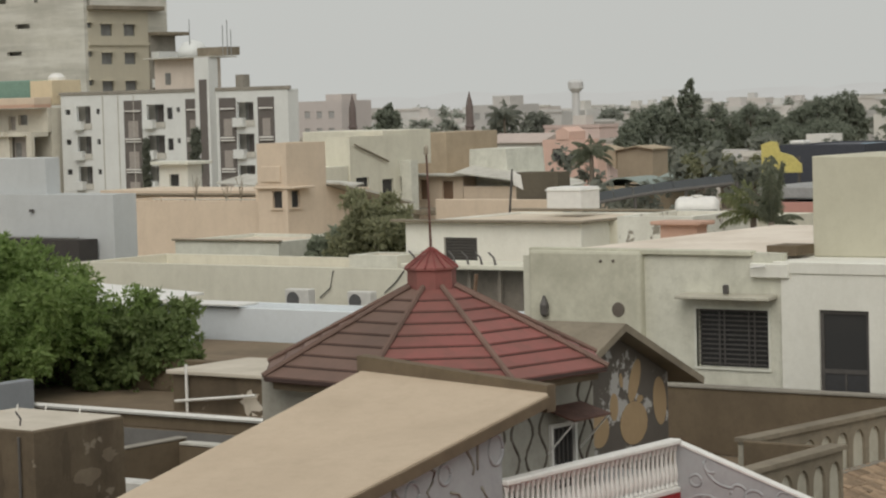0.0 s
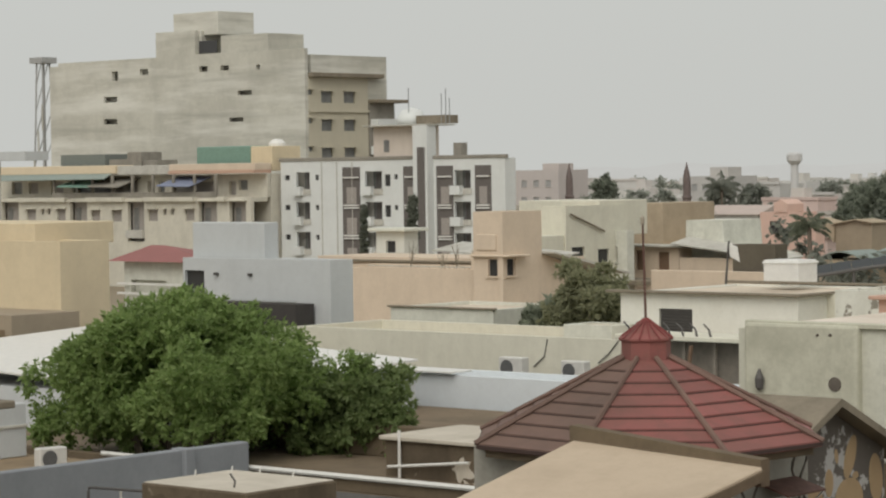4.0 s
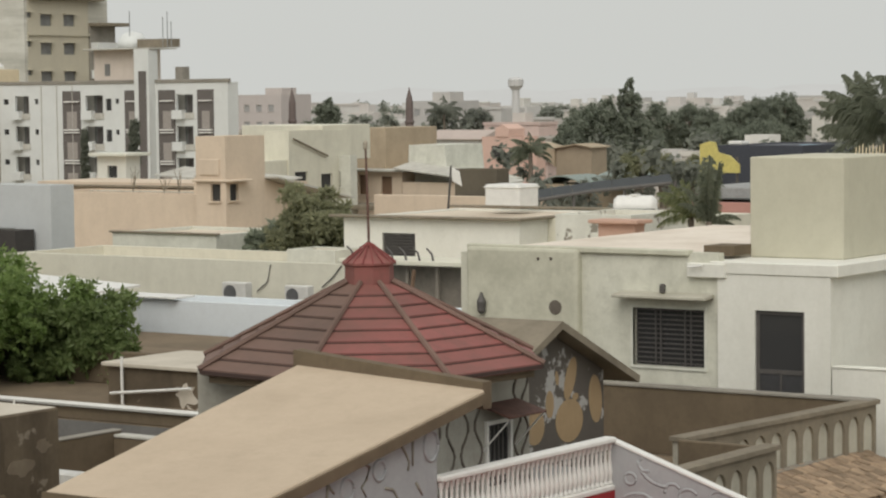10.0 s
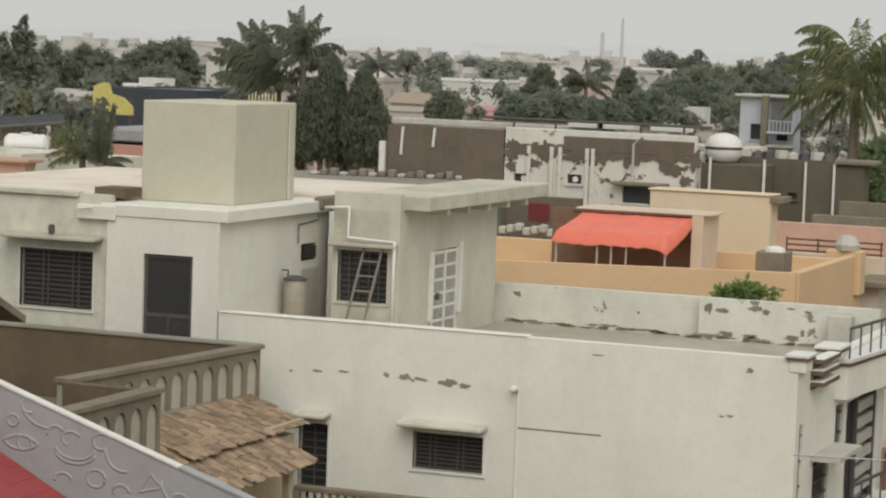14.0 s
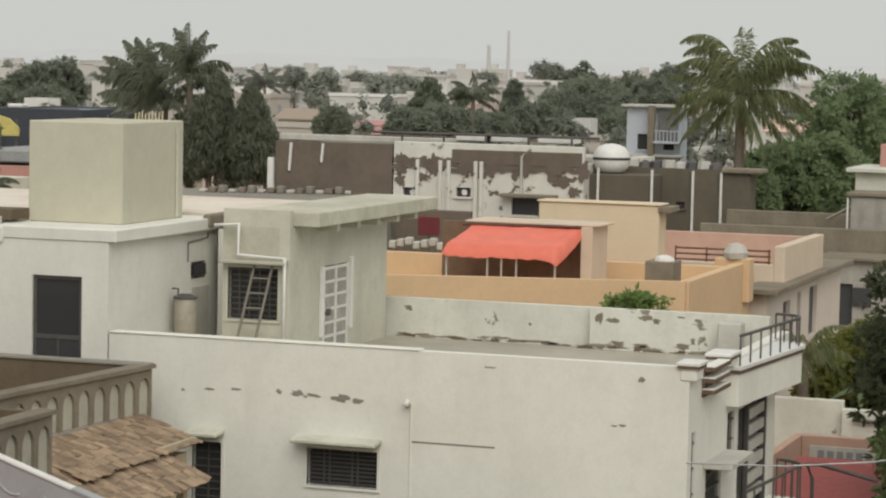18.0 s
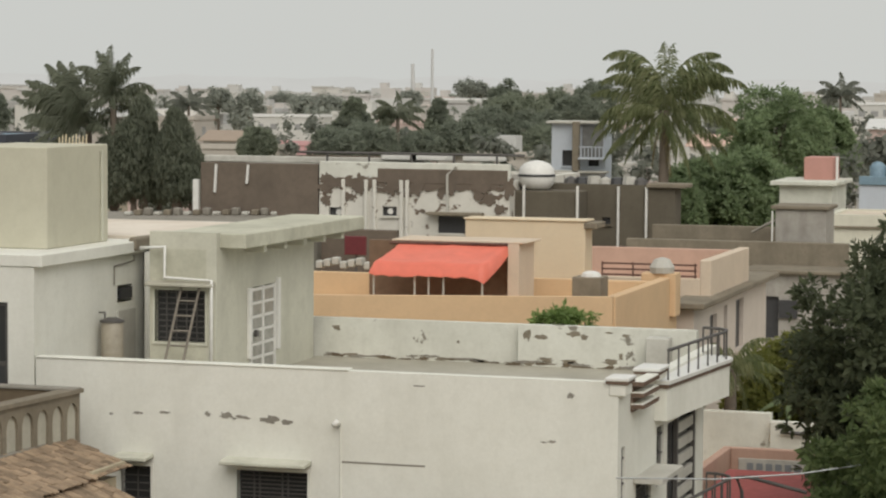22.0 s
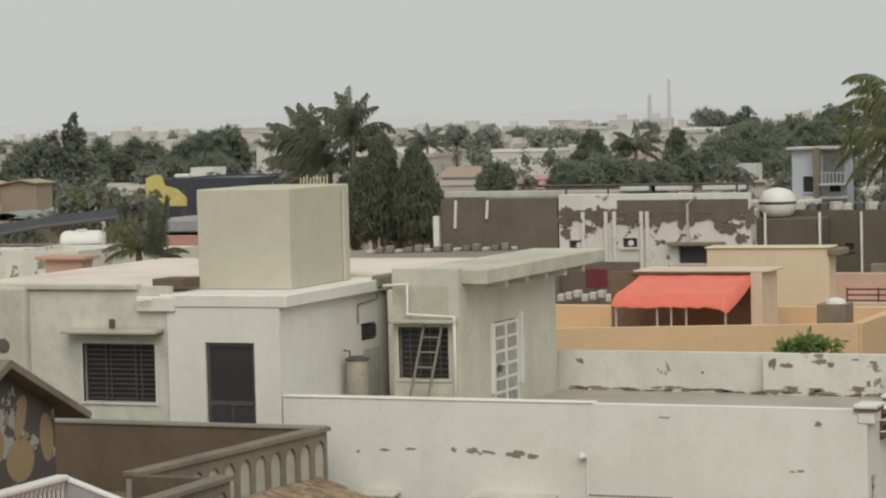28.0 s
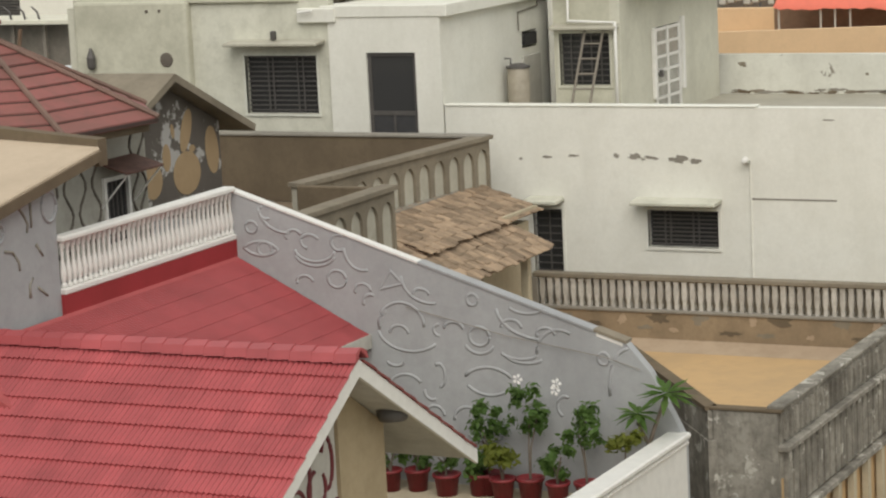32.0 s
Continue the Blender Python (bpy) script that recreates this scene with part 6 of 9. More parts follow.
part("cross_pipe", tube(B(), [(-32.2, 34.88, 6.9), (-30.2, 34.88, 7.1)], 0.03, seg=6), PIPEW, an)
flake(an, -30.45, 6.95, 0.34, 0.3, 35.0, 7, PALELID)
flake(an, -30.25, 6.6, 0.3, 0.18, 35.0, 8, PALELID)
lo = thing("low_roof_house", (-35, 38, 0), "low house whose roof edge carries a white pipe", "house")
part("body", box(B(), -45, -27.8, 32.9, 46.0, 0, 6.7), BROWNROOF, lo)
part("felt_strip", box(B(), -45, -27.8, 32.86, 32.9, 5.0, 6.68), FELT, lo, "dark grey felt on the sloping lower roof")
part("white_pipe", tube(B(), [(-38, 32.82, 6.98), (-28.2, 32.85, 6.98)], 0.05, seg=6), PIPEW, lo)
part("rim", soft_box(-45, -27.8, 32.9, 33.1, 6.7, 6.95, 0.015), BROWN, lo)
part("brown_wall", soft_box(-40, -32.4, 37.3, 37.55, 6.7, 7.35, 0.02), BROWN, lo)

bw = house("pale_blue_house", "long low house with a pale blue-white wall", -50.5, -31.0, 46.4, 48.0, 7.45, PALEBLUE, rim=0.3)
part("roof_sheet", hexa(B(), [(-50, 46.7, 7.16), (-31.3, 46.7, 7.16), (-31.3, 47.7, 7.2), (-50, 47.7, 7.2), (-50, 46.7, 7.2), (-31.3, 46.7, 7.2), (-31.3, 47.7, 7.24), (-50, 47.7, 7.24)]), PALEBLUE, bw)
part("white_slab", soft_box(-43.6, -40.5, 46.2, 47.0, 7.5, 7.56, 0.015), PIPEW, bw)
cw = house("cream_parapet_house", "long house with a cream roof parapet", -56.5, -34.0, 57.0, 61.0, 7.58, CREAM, rim=0.9)
part("lower_roof", box(B(), -56, -34, 48.1, 57.0, 0, 6.4), DARKROOF, cw)
part("side_parapet", soft_box(-56.6, -56.3, 50.0, 57.0, 6.4, 7.58, 0.02), CREAM, cw)
part("roof_box", soft_box(-40.6, -38.9, 56.3, 57.0, 6.4, 7.5, 0.02), GREYWHITE, cw)
part("loose_cable", tube(B(), [(-46.2, 56.98, 7.5), (-46.3, 56.95, 7.0), (-46.7, 56.95, 6.7)], 0.02, seg=5), IRON, cw)
part("loose_cable", tube(B(), [(-43.6, 56.98, 7.55), (-43.9, 56.95, 7.2), (-44.3, 56.95, 6.9)], 0.02, seg=5), IRON, cw)
ac_unit(-46.5, 55.8, 6.4, s=1.05)
ac_unit(-44.3, 55.9, 6.4, s=1.0)
wl = house("white_low_house", "low white house with a stained roof edge", -57.0, -52.5, 62.0, 66.0, 7.94, GREENWHITE, rim=0.1)
part("roof_edge", soft_box(-57.1, -52.4, 61.9, 62.1, 7.94, 8.0, 0.02), GREYBROWN, wl)
house("white_lean_house", "small white roof room with a stained top", -46.8, -45.0, 58.5, 59.9, 7.85, GREENWHITE, rim=0.05)
ww = house("white_shutter_house", "white house with a dark louvred window", -45.8, -39.5, 60.0, 66.0, 8.75, WHITE, wy=[(-44.38, -43.17, 7.49, 8.31)], rim=0.05, frame=DARKPANEL)
for k in range(9):
    part("louvre", box(B(), -44.36, -43.19, 60.04, 60.12, 7.52 + 0.088 * k, 7.57 + 0.088 * k), IRON, ww)
part("roof_edge", soft_box(-46.2, -39.3, 59.75, 60.05, 8.76, 8.84, 0.02), GREYBROWN, ww)
part("roof_rim", soft_box(-39.5, -39.3, 60.05, 66.0, 8.76, 8.84, 0.02), GREYBROWN, ww)
part("upper_edge", soft_box(-43.9, -35.0, 62.8, 63.0, 8.95, 9.03, 0.02), GREYBROWN, ww)
part("side_room", box(B(), -39.5, -35.2, 61.5, 66.0, 0, 8.78), CREAM, ww)
bx = thing("roof_tank_box", (-42.7, 64.4, 8.9), "white square plastic water tank on a roof", "water tank")
part("tank", soft_box(-43.33, -42.06, 63.9, 65.0, 8.88, 9.62, 0.06, 2), PIPEW, bx)
part("lid", soft_box(-43.36, -42.03, 63.87, 65.03, 9.5, 9.55, 0.02), PIPEW, bx)
house("ragged_wall_house", "house with a ragged stained cement wall", -37.0, -34.6, 58.0, 61.0, 9.1, WHITEPEEL2, rim=0.2)
sr = thing("salmon_roof_room", (-33.6, 56.5, 8.4), "low salmon-coloured roof room with an overhanging slab", "building")
part("body", box(B(), -34.4, -33.3, 56.0, 56.5, 0, 9.0), SALMON, sr)
part("slab", soft_box(-34.6, -33.1, 55.8, 56.6, 9.0, 9.1, 0.02), SALMON, sr)
house("grey_lane_house", "plain low house behind the white house", -40.0, -28.5, 50.5, 56.5, 7.2, GREENWHITE, rim=0.05, roof=ROOFTOP)
pl = thing("pergola_shed", (-37, 52, 0), "open plank shed with curved iron brackets on its roof", "shed")
part("roof", soft_box(-37.6, -33.0, 49.0, 50.4, 8.3, 8.42, 0.02), CREAM, pl)
for k in range(7):
    part("bracket", tube(B(), [(-37.2 + 0.4 * k, 49.1, 8.42), (-37.25 + 0.4 * k, 49.1, 8.6), (-37.4 + 0.4 * k, 49.1, 8.72)], 0.03, 0.02, 6), IRON, pl)
part("back_wall", box(B(), -37.4, -33.2, 49.6, 50.4, 0, 8.3), PALEWOOD, pl)
for k in range(4):
    part("plank", soft_box(-36.7 + 0.9 * k, -36.6 + 0.9 * k, 49.3, 49.38, 6.0, 8.3, 0.01), PALEWOOD, pl)
part("loose_plank", tube(B(), [(-35.6, 49.0, 6.2), (-35.3, 49.0, 8.2)], 0.05, seg=5), WOOD, pl)
for k in range(4):
    part("stacked_board", soft_box(-37.2, -35.9, 49.0, 49.6, 7.2 + 0.14 * k, 7.3 + 0.14 * k, 0.015), (CREAM, TANSLAB, BUFFMETAL, DARKGREY)[k], pl)
part("table", soft_box(-36.5, -35.0, 48.6, 49.4, 6.9, 7.0, 0.02), IRON, pl)
part("base", box(B(), -37.6, -33, 48.4, 50.2, 0, 6.2), GREYC, pl)


def roof_tank(x, y, z, length, r, turn, label):
    """A lying plastic roof tank with a dark stripe, on cradles."""
    t = thing("roof_water_tank", (x, y, z), label, "water tank", "white roof water tanks")
    m = Matrix.Translation((x, y, z + r + 0.08)) @ Matrix.Rotation(radians(turn), 4, "Z") @ Matrix.Rotation(radians(90), 4, "Y")
    prof = [(0.05, -length / 2), (r * 0.75, -length / 2 + 0.03), (r, -length / 2 + r * 0.35)] + [(r * (1.0 + 0.025 * (k % 2)), -length / 2 + r * 0.4 + (length - r * 0.8) * k / 9) for k in range(10)] + [(r, length / 2 - r * 0.35), (r * 0.75, length / 2 - 0.03), (0.05, length / 2)]
    bm = lathe(B(), 0, 0, prof, 20)
    bm.transform(m)
    body = part("body", bm, PIPEW, t, smooth=True)
    bm = lathe(B(), 0, 0, [(0.16, r * 0.95), (0.16, r * 1.12), (0.02, r * 1.14)], 12)
    bm.transform(Matrix.Translation((x, y, z + r + 0.08)))
    part("lid", bm, PIPEW, body)
    bm = B()
    for s in (-1, 1):
        box(bm, -length / 2, length / 2, s * r * 1.0 - 0.012, s * r * 1.0 + 0.012, -0.06, 0.06)
    bm.transform(Matrix.Translation((x, y, z + r)) @ Matrix.Rotation(radians(turn), 4, "Z"))
    part("stripe", bm, DARKPANEL, body)
    for s in (-0.3, 0.3):
        bm = box(B(), s * length - 0.08, s * length + 0.08, -r * 0.8, r * 0.8, 0, 0.25)
        bm.transform(Matrix.Translation((x, y, z)) @ Matrix.Rotation(radians(turn), 4, "Z"))
        part("cradle", bm, GREYC, t)
    return t


roof_tank(-36.6, 61.6, 8.7, 1.25, 0.34, 20, "white lying plastic water tank on a roof")

# solar canopy
sc = thing("solar_canopy", (-44, 73, 0), "long tilted row of dark solar panels on a steel frame", "solar canopy")
for k in range(8):
    x, y, z = -47.0 + 0.58 * k, 71.0 + 0.35 * k, 8.66 + 0.115 * k - 0.005 * k * k
    bm = hexa(B(), [(x, y, z), (x + 0.56, y + 0.34, z + 0.1), (x - 0.44, y + 1.85, z + 0.3), (x - 1.0, y + 1.5, z + 0.2), (x, y, z + 0.04), (x + 0.56, y + 0.34, z + 0.14), (x - 0.44, y + 1.85, z + 0.34), (x - 1.0, y + 1.5, z + 0.24)])
    part("panel", bm, SOLAR, sc)
for k in range(4):
    x, y = -46.7 + 1.45 * k, 71.2 + 0.9 * k
    part("post", tube(B(), [(x, y, 7.7), (x, y, 8.7 + 0.22 * k)], 0.06, seg=6), IRON, sc)
part("beam", tube(B(), [(-47.0, 70.95, 8.63), (-44.7, 72.35, 9.05), (-42.4, 73.75, 9.3)], 0.07, seg=6), IRON, sc)
part("base_roof", box(B(), -50, -40, 68.5, 80, 0, 7.7), CREAM, sc)

# yellow house, hip roof, grey stepped house
yh = house("yellow_house", "buff-yellow rendered house with a satellite dish on its wall", -62.0, -54.77, 45.9, 47.7, 10.63, YELLOW, wy=[(-59.6, -58.9, 9.1, 9.9)], rim=0.1)
part("upper_block", soft_box(-62, -56.6, 46.5, 49.5, 10.5, 11.13, 0.02), YELLOW, yh)
part("lower_wing", box(B(), -64, -54.0, 43.5, 45.9, 0, 8.7), OCHREPALE, yh)
part("lower_room", box(B(), -56.9, -54.3, 43.0, 45.5, 0, 8.3), OCHREWALL, yh)
part("cable", tube(B(), [(-58.1, 45.85, 10.5), (-58.1, 45.85, 8.9)], 0.03, seg=5), IRON, yh)
d = part("satellite_dish", lathe(B(), 0, 0, [(0.01, 0), (0.15, 0.02), (0.28, 0.08), (0.3, 0.09), (0.28, 0.1), (0.15, 0.04), (0.01, 0.03)], 14), IRON, yh, "dark satellite dish")
d.matrix_basis = Matrix.Translation(Vector((-58.05, 45.6, 9.25)) - yh.location) @ Euler((radians(70), 0, radians(20))).to_matrix().to_4x4()
wsheet = thing("white_sheet_roof_house", (-49, 38, 0), "house with a white sheet roof", "house")
part("roof", hexa(B(), [(-52, 37.5, 8.05), (-40.5, 37.5, 7.6), (-40.5, 45, 7.9), (-52, 45, 8.4), (-52, 37.5, 8.1), (-40.5, 37.5, 7.65), (-40.5, 45, 7.95), (-52, 45, 8.45)]), PIPEW, wsheet)
part("body", box(B(), -52, -40.6, 37.6, 45, 0, 7.55), BLUEGREY, wsheet)
hp = thing("hip_roof_house", (-81, 74, 0), "white house under a low red hipped roof", "house")
part("body", wall_y(box(B(), -79.6, -74.0, 70.4, 72, 0, 8.9), -79.6, -74.0, 70.15, 0.25, 0, 8.9, [(-79.2, -77.0, 7.5, 8.1)]), GREENWHITE, hp)
bm = B()
v = [bm.verts.new(p) for p in ((-80.1, 69.6, 8.88), (-73.5, 69.6, 8.88), (-73.5, 72.5, 8.88), (-80.1, 72.5, 8.88), (-78.83, 71.0, 9.52), (-78.03, 71.0, 9.52))]
for f in ((0, 1, 5, 4), (1, 2, 5), (2, 3, 4, 5), (3, 0, 4), (3, 2, 1, 0)):
    bm.faces.new([v[i] for i in f])
part("roof", bm, HIPRED, hp, "low red hipped roof")
part("rail", box(box(B(), -79.8, -74.0, 69.9, 70.0, 7.9, 7.98), -79.8, -74.0, 69.9, 70.0, 7.5, 7.58), PIPEW, hp)
gh = house("stepped_grey_house", "pale blue-grey stepped house with a dark netting", -66.3, -59.0, 61.2, 62.3, 9.5, BLUEGREY, wy=[(-66.2, -65.2, 8.39, 9.05)], rim=0.1, roof=BLUEGREY)
part("upper_block", soft_box(-66.2, -62.55, 61.6, 62.3, 9.4, 10.75, 0.02), BLUEGREY, gh)
part("netting", box(B(), -63.7, -59.7, 60.2, 61.1, 0, 8.02), DARKROOF, gh)
part("netting_rail", tube(B(), [(-63.7, 60.2, 8.1), (-59.7, 60.2, 8.1)], 0.04, seg=5), METAL, gh)
for x in (-64.6, -62.9):
    part("spout", soft_box(x, x + 0.15, 61.05, 61.2, 8.9, 9.0, 0.02), IRON, gh)

# salmon house with a stair tower
th = house("stair_tower_house", "salmon house with a square stair tower", -61.91, -60.46, 72.0, 74.31, 10.9, PINKTAN, wy=[(-61.2, -60.73, 8.48, 9.11), (-61.06, -60.59, 6.57, 7.14)], wx=[(72.14, 72.73, 8.49, 9.12), (72.2, 73.17, 6.37, 7.22)], rim=0.1)
part("ledge", soft_box(-62.0, -60.1, 71.85, 73.2, 9.2, 9.28, 0.02), PINKTAN, th)
part("ledge", soft_box(-62.0, -60.1, 71.85, 73.4, 7.26, 7.34, 0.02), PINKTAN, th)
part("pier", soft_box(-60.62, -60.4, 71.9, 72.06, 6.3, 9.2, 0.02), PINKTAN, th)
part("panel", soft_box(-61.7, -60.75, 71.94, 72.0, 9.45, 10.05, 0.02), PINKTAN, th)
part("wing", prism(B(), [(74.3, 0), (77.4, 0), (77.4, 8.5), (74.3, 9.25)], "x", -64.0, -60.5), PINKTAN, th)
part("wing_roof", hexa(B(), [(-64, 74.3, 9.27), (-59.8, 74.3, 9.27), (-59.2, 78.2, 8.35), (-64, 78.2, 8.35), (-64, 74.3, 9.34), (-59.8, 74.3, 9.34), (-59.2, 78.2, 8.42), (-64, 78.2, 8.42)]), GREYWHITE, th)
tl = house("long_salmon_house", "long salmon wall with a railed terrace above", -70.5, -62.0, 72.5, 75.9, 8.69, PINKTAN, rim=0.15)
part("terrace_block", box(B(), -74, -62.5, 76.0, 79.5, 0, 8.95), PINKTAN, tl)
part("ledge", soft_box(-74, -62.5, 75.8, 76.0, 8.75, 8.84, 0.015), GREYBROWN, tl)
for k in range(22):
    part("rail_post", box(B(), -70.0 + 0.26 * k, -69.9 + 0.26 * k, 74.96, 75.04, 8.5, 8.62), PINKTAN, tl)
part("handrail", box(B(), -70.1, -64.4, 74.95, 75.05, 8.62, 8.66), GREYWHITE, tl)
part("gate", box(B(), -66.5, -65.6, 72.38, 72.5, 6.0, 7.2), DARKPANEL, tl)
ks = house("roof_kiosk", "small white roof room with a wide slab", -74.36, -72.7, 80.0, 80.9, 9.88, WHITE, wy=[(-73.77, -73.21, 8.95, 9.46)], rim=0.05)
part("slab", soft_box(-74.5, -72.3, 79.6, 81.2, 9.88, 10.02, 0.02), GREENWHITE, ks)

# cream stepped houses
cs = house("cream_stepped_house", "cream stepped house with an outside stair", -69.2, -67.8, 85.0, 89.5, 10.85, CREAM, wx=[(85.4, 86.3, 8.6, 9.06), (87.24, 88.05, 8.05, 8.92)], rim=0.2)
part("upper_block", soft_box(-72.5, -67.9, 87.5, 91, 9.5, 11.05, 0.02), CREAM, cs)
part("front_block", soft_box(-71, -67.9, 83.0, 85.0, 0, 9.6, 0.02), CREAM, cs)
part("stair_rail", tube(B(), [(-67.7, 85.2, 10.5), (-67.7, 87.6, 9.7)], 0.05, seg=5), GREYBROWN, cs)
part("sloping_roof", hexa(B(), [(-72, 81.0, 9.0), (-65.5, 81.0, 8.7), (-65.5, 83, 8.9), (-72, 83, 9.3), (-72, 81.0, 9.06), (-65.5, 81.0, 8.76), (-65.5, 83, 8.96), (-72, 83, 9.36)]), GREYWHITE, cs)
c2 = house("cream_roof_house", "cream house with a low roof room", -69.6, -67.15, 88.5, 89.0, 9.7, GREENWHITE, wy=[(-68.3, -67.7, 8.3, 9.0)], rim=0.2)
part("dish", lathe(B(), -68.3, 88.8, [(0.45, 9.6), (0.4, 9.85), (0.25, 10.0), (0.05, 10.06)], 14), PIPEW, c2, smooth=True)
tb = house("tan_block_house", "tan house with a roof room and a sloping porch roof", -70.0, -66.9, 92.0, 98.6, 8.86, PINKTAN, wy=[(-69.33, -68.81, 7.8, 8.7), (-68.08, -67.45, 7.82, 8.64)], rim=0.2, frame=WOOD)
part("roof_room", soft_box(-72.0, -70.0, 95.0, 99.2, 8.7, 10.8, 0.02), BEIGEW, tb)
part("eave", soft_box(-70.3, -66.5, 91.6, 93.0, 8.86, 8.96, 0.02), GREYWHITE, tb)
part("slope_wall", prism(B(), [(-67.3, 7.5), (-63.0, 7.5), (-63.0, 8.5), (-65.1, 8.9), (-65.2, 10.05), (-67.2, 10.05)], "y", 93.0, 96.0), GREENWHITE, tb)
part("slope_roof", hexa(B(), [(-67, 91.5, 9.0), (-61.0, 91.5, 8.35), (-61.0, 93.2, 8.45), (-67, 93.2, 9.3), (-67, 91.5, 9.06), (-61.0, 91.5, 8.41), (-61.0, 93.2, 8.51), (-67, 93.2, 9.36)]), GREYWHITE, tb)
part("porch_wall", wall_y(B(), -66.8, -61.9, 91.9, 0.2, 6.5, 8.4, [(-63.5, -63.0, 7.4, 8.1), (-62.5, -62.0, 7.4, 8.1)]), PINKTAN, tb)
part("base", box(B(), -71.5, -61.0, 92.1, 98, 0, 7.5), PINKTAN, tb)
part("roof_edge", soft_box(-73, -60.5, 88.5, 91.0, 7.3, 7.5, 0.02), GREYBROWN, tb)
fl = thing("flag_pole", (-56.0, 80.0, 0), "dark leaning pole with a small pale flag", "flag pole")
part("pole", tube(B(), [(-56.7, 80, 0), (-56.1, 80, 6.5), (-55.8, 80, 9.6)], 0.06, 0.04, 6), IRON, fl)
part("flag", hexa(B(), [(-55.75, 80, 9.0), (-55.35, 80.05, 8.8), (-55.35, 80.07, 8.82), (-55.75, 80.02, 9.02), (-55.8, 80, 9.5), (-55.45, 80.05, 9.35), (-55.45, 80.07, 9.37), (-55.8, 80.02, 9.52)]), PIPEW, fl)

# white four-storey apartment house
ap = thing("apartment_house", (-174, 197, 0), "white four-storey apartment house with dark window strips", "apartment building")
AY = 190.0
STRIPS = ((-181.19, -178.69), (-172.62, -170.42), (-168.1, -165.9), (-163.0, -160.9))
BALC = ((-188.02, -186.01), (-178.02, -175.63), (-165.77, -163.6))
holes = []
for s in range(4):
    z = 10.34 - 3.15 * s
    holes += [(a, b, z, z + 2.1) for a, b in BALC]
    holes += [(-189.72, -188.96, z + 1.25, z + 1.8), (-185.19, -184.69, z + 1.25, z + 1.8), (-175.24, -174.45, z + 0.55, z + 1.75), (-173.91, -173.44, z + 1.25, z + 1.75)]
part("front_wall", wall_y(B(), -190.3, -159.1, AY, 0.3, 0, 13.6, holes), APWHITE, ap)
part("side_wall", box(B(), -159.4, -159.1, AY + 0.3, AY + 1.6, 0, 13.6), APWHITE, ap)
part("body", prism(B(), [(-190.3, AY + 1.4), (-159.3, AY + 1.4), (-166.0, AY + 9), (-190.3, AY + 9)], "z", 0, 13.3), GREYWHITE, ap)
part("parapet", soft_box(-190.5, -158.9, AY - 0.1, AY + 0.3, 13.6, 13.95, 0.03), GREYC, ap)
for a, b in STRIPS:
    st = part("dark_strip", box(B(), a, b, AY - 0.06, AY - 0.005, 0.5, 12.9), DARKSTRIP, ap, "dark brown vertical window strip")
    for s in range(4):
        z = 9.0 - 3.15 * s
        part("window", box(B(), a + 0.6, b - 0.5, AY - 0.09, AY - 0.06, z + 0.05, z + 1.8), SHUTTER, st)
        part("sill", box(B(), a + 0.3, b - 0.15, AY - 0.3, AY - 0.06, z - 0.14, z), PIPEW, st)
        part("lintel", box(B(), a + 0.3, b - 0.15, AY - 0.25, AY - 0.06, z + 2.75, z + 2.88), PIPEW, st)
for a, b in BALC:
    for s in range(4):
        z = 10.34 - 3.15 * s
        bc = part("balcony", box(B(), a - 0.15, a + 0.55 * (b - a), AY - 0.6, AY, z - 0.35, z + 0.55), APWHITE, ap)
        part("balcony_rail", box(B(), a + 0.55 * (b - a), b + 0.15, AY - 0.1, AY, z - 0.3, z + 0.3), GREYWHITE, bc)
        part("opening", box(B(), a, b, AY + 1.3, AY + 1.38, z, z + 2.1), GREYPANE, bc)
        part("door", box(B(), a + 0.5, a + 1.1, AY + 1.22, AY + 1.3, z, z + 1.9), DARKSTRIP, bc)
for s in range(4):
    z = 10.34 - 3.15 * s
    for a, b, c, d in ((-189.72, -188.96, z + 1.25, z + 1.8), (-185.19, -184.69, z + 1.25, z + 1.8), (-175.24, -174.45, z + 0.55, z + 1.75), (-173.91, -173.44, z + 1.25, z + 1.75)):
        part("window", box(B(), a, b, AY + 0.15, AY + 0.2, c, d), GLASS, ap)
fin = part("stair_fin", box(B(), -170.42, -168.5, AY - 1.0, AY + 0.4, 0, 17.0), APWHITE, ap)
part("slot", box(B(), -169.8, -168.8, AY - 1.06, AY - 1.0, 1.0, 14.8), DARKSTRIP, fin)
sh = part("stair_head", box(B(), -177.1, -170.4, AY + 0.4, AY + 3, 13.6, 17.0), PINKPALE, ap)
part("slab", soft_box(-177.4, -168.3, AY - 0.9, AY + 3.2, 17.0, 17.14, 0.03), GREYWHITE, sh)
part("window", box(B(), -175.6, -174.9, AY + 0.34, AY + 0.4, 14.4, 15.6), GREYPANE, sh)
part("dome", lathe(B(), -175.0, AY + 4, [(1.6, 17.25), (1.5, 18.0), (1.0, 18.7), (0.1, 19.0)], 14), APWHITE, ap, smooth=True)
part("roof_box", box(B(), -173.5, -169.5, AY + 3, AY + 5, 17.25, 18.1), GREYBROWN, ap)
part("roof_box", box(B(), -166.7, -165.7, AY + 1, AY + 2, 13.9, 15.2), GREYC, ap)
for x, h in ((-174.5, 21.0), (-170.0, 20.3), (-168.9, 19.8), (-169.4, 20.8)):
    part("antenna", tube(B(), [(x, AY + 3, 17.0), (x, AY + 3, h)], 0.05, seg=5), METAL, ap)
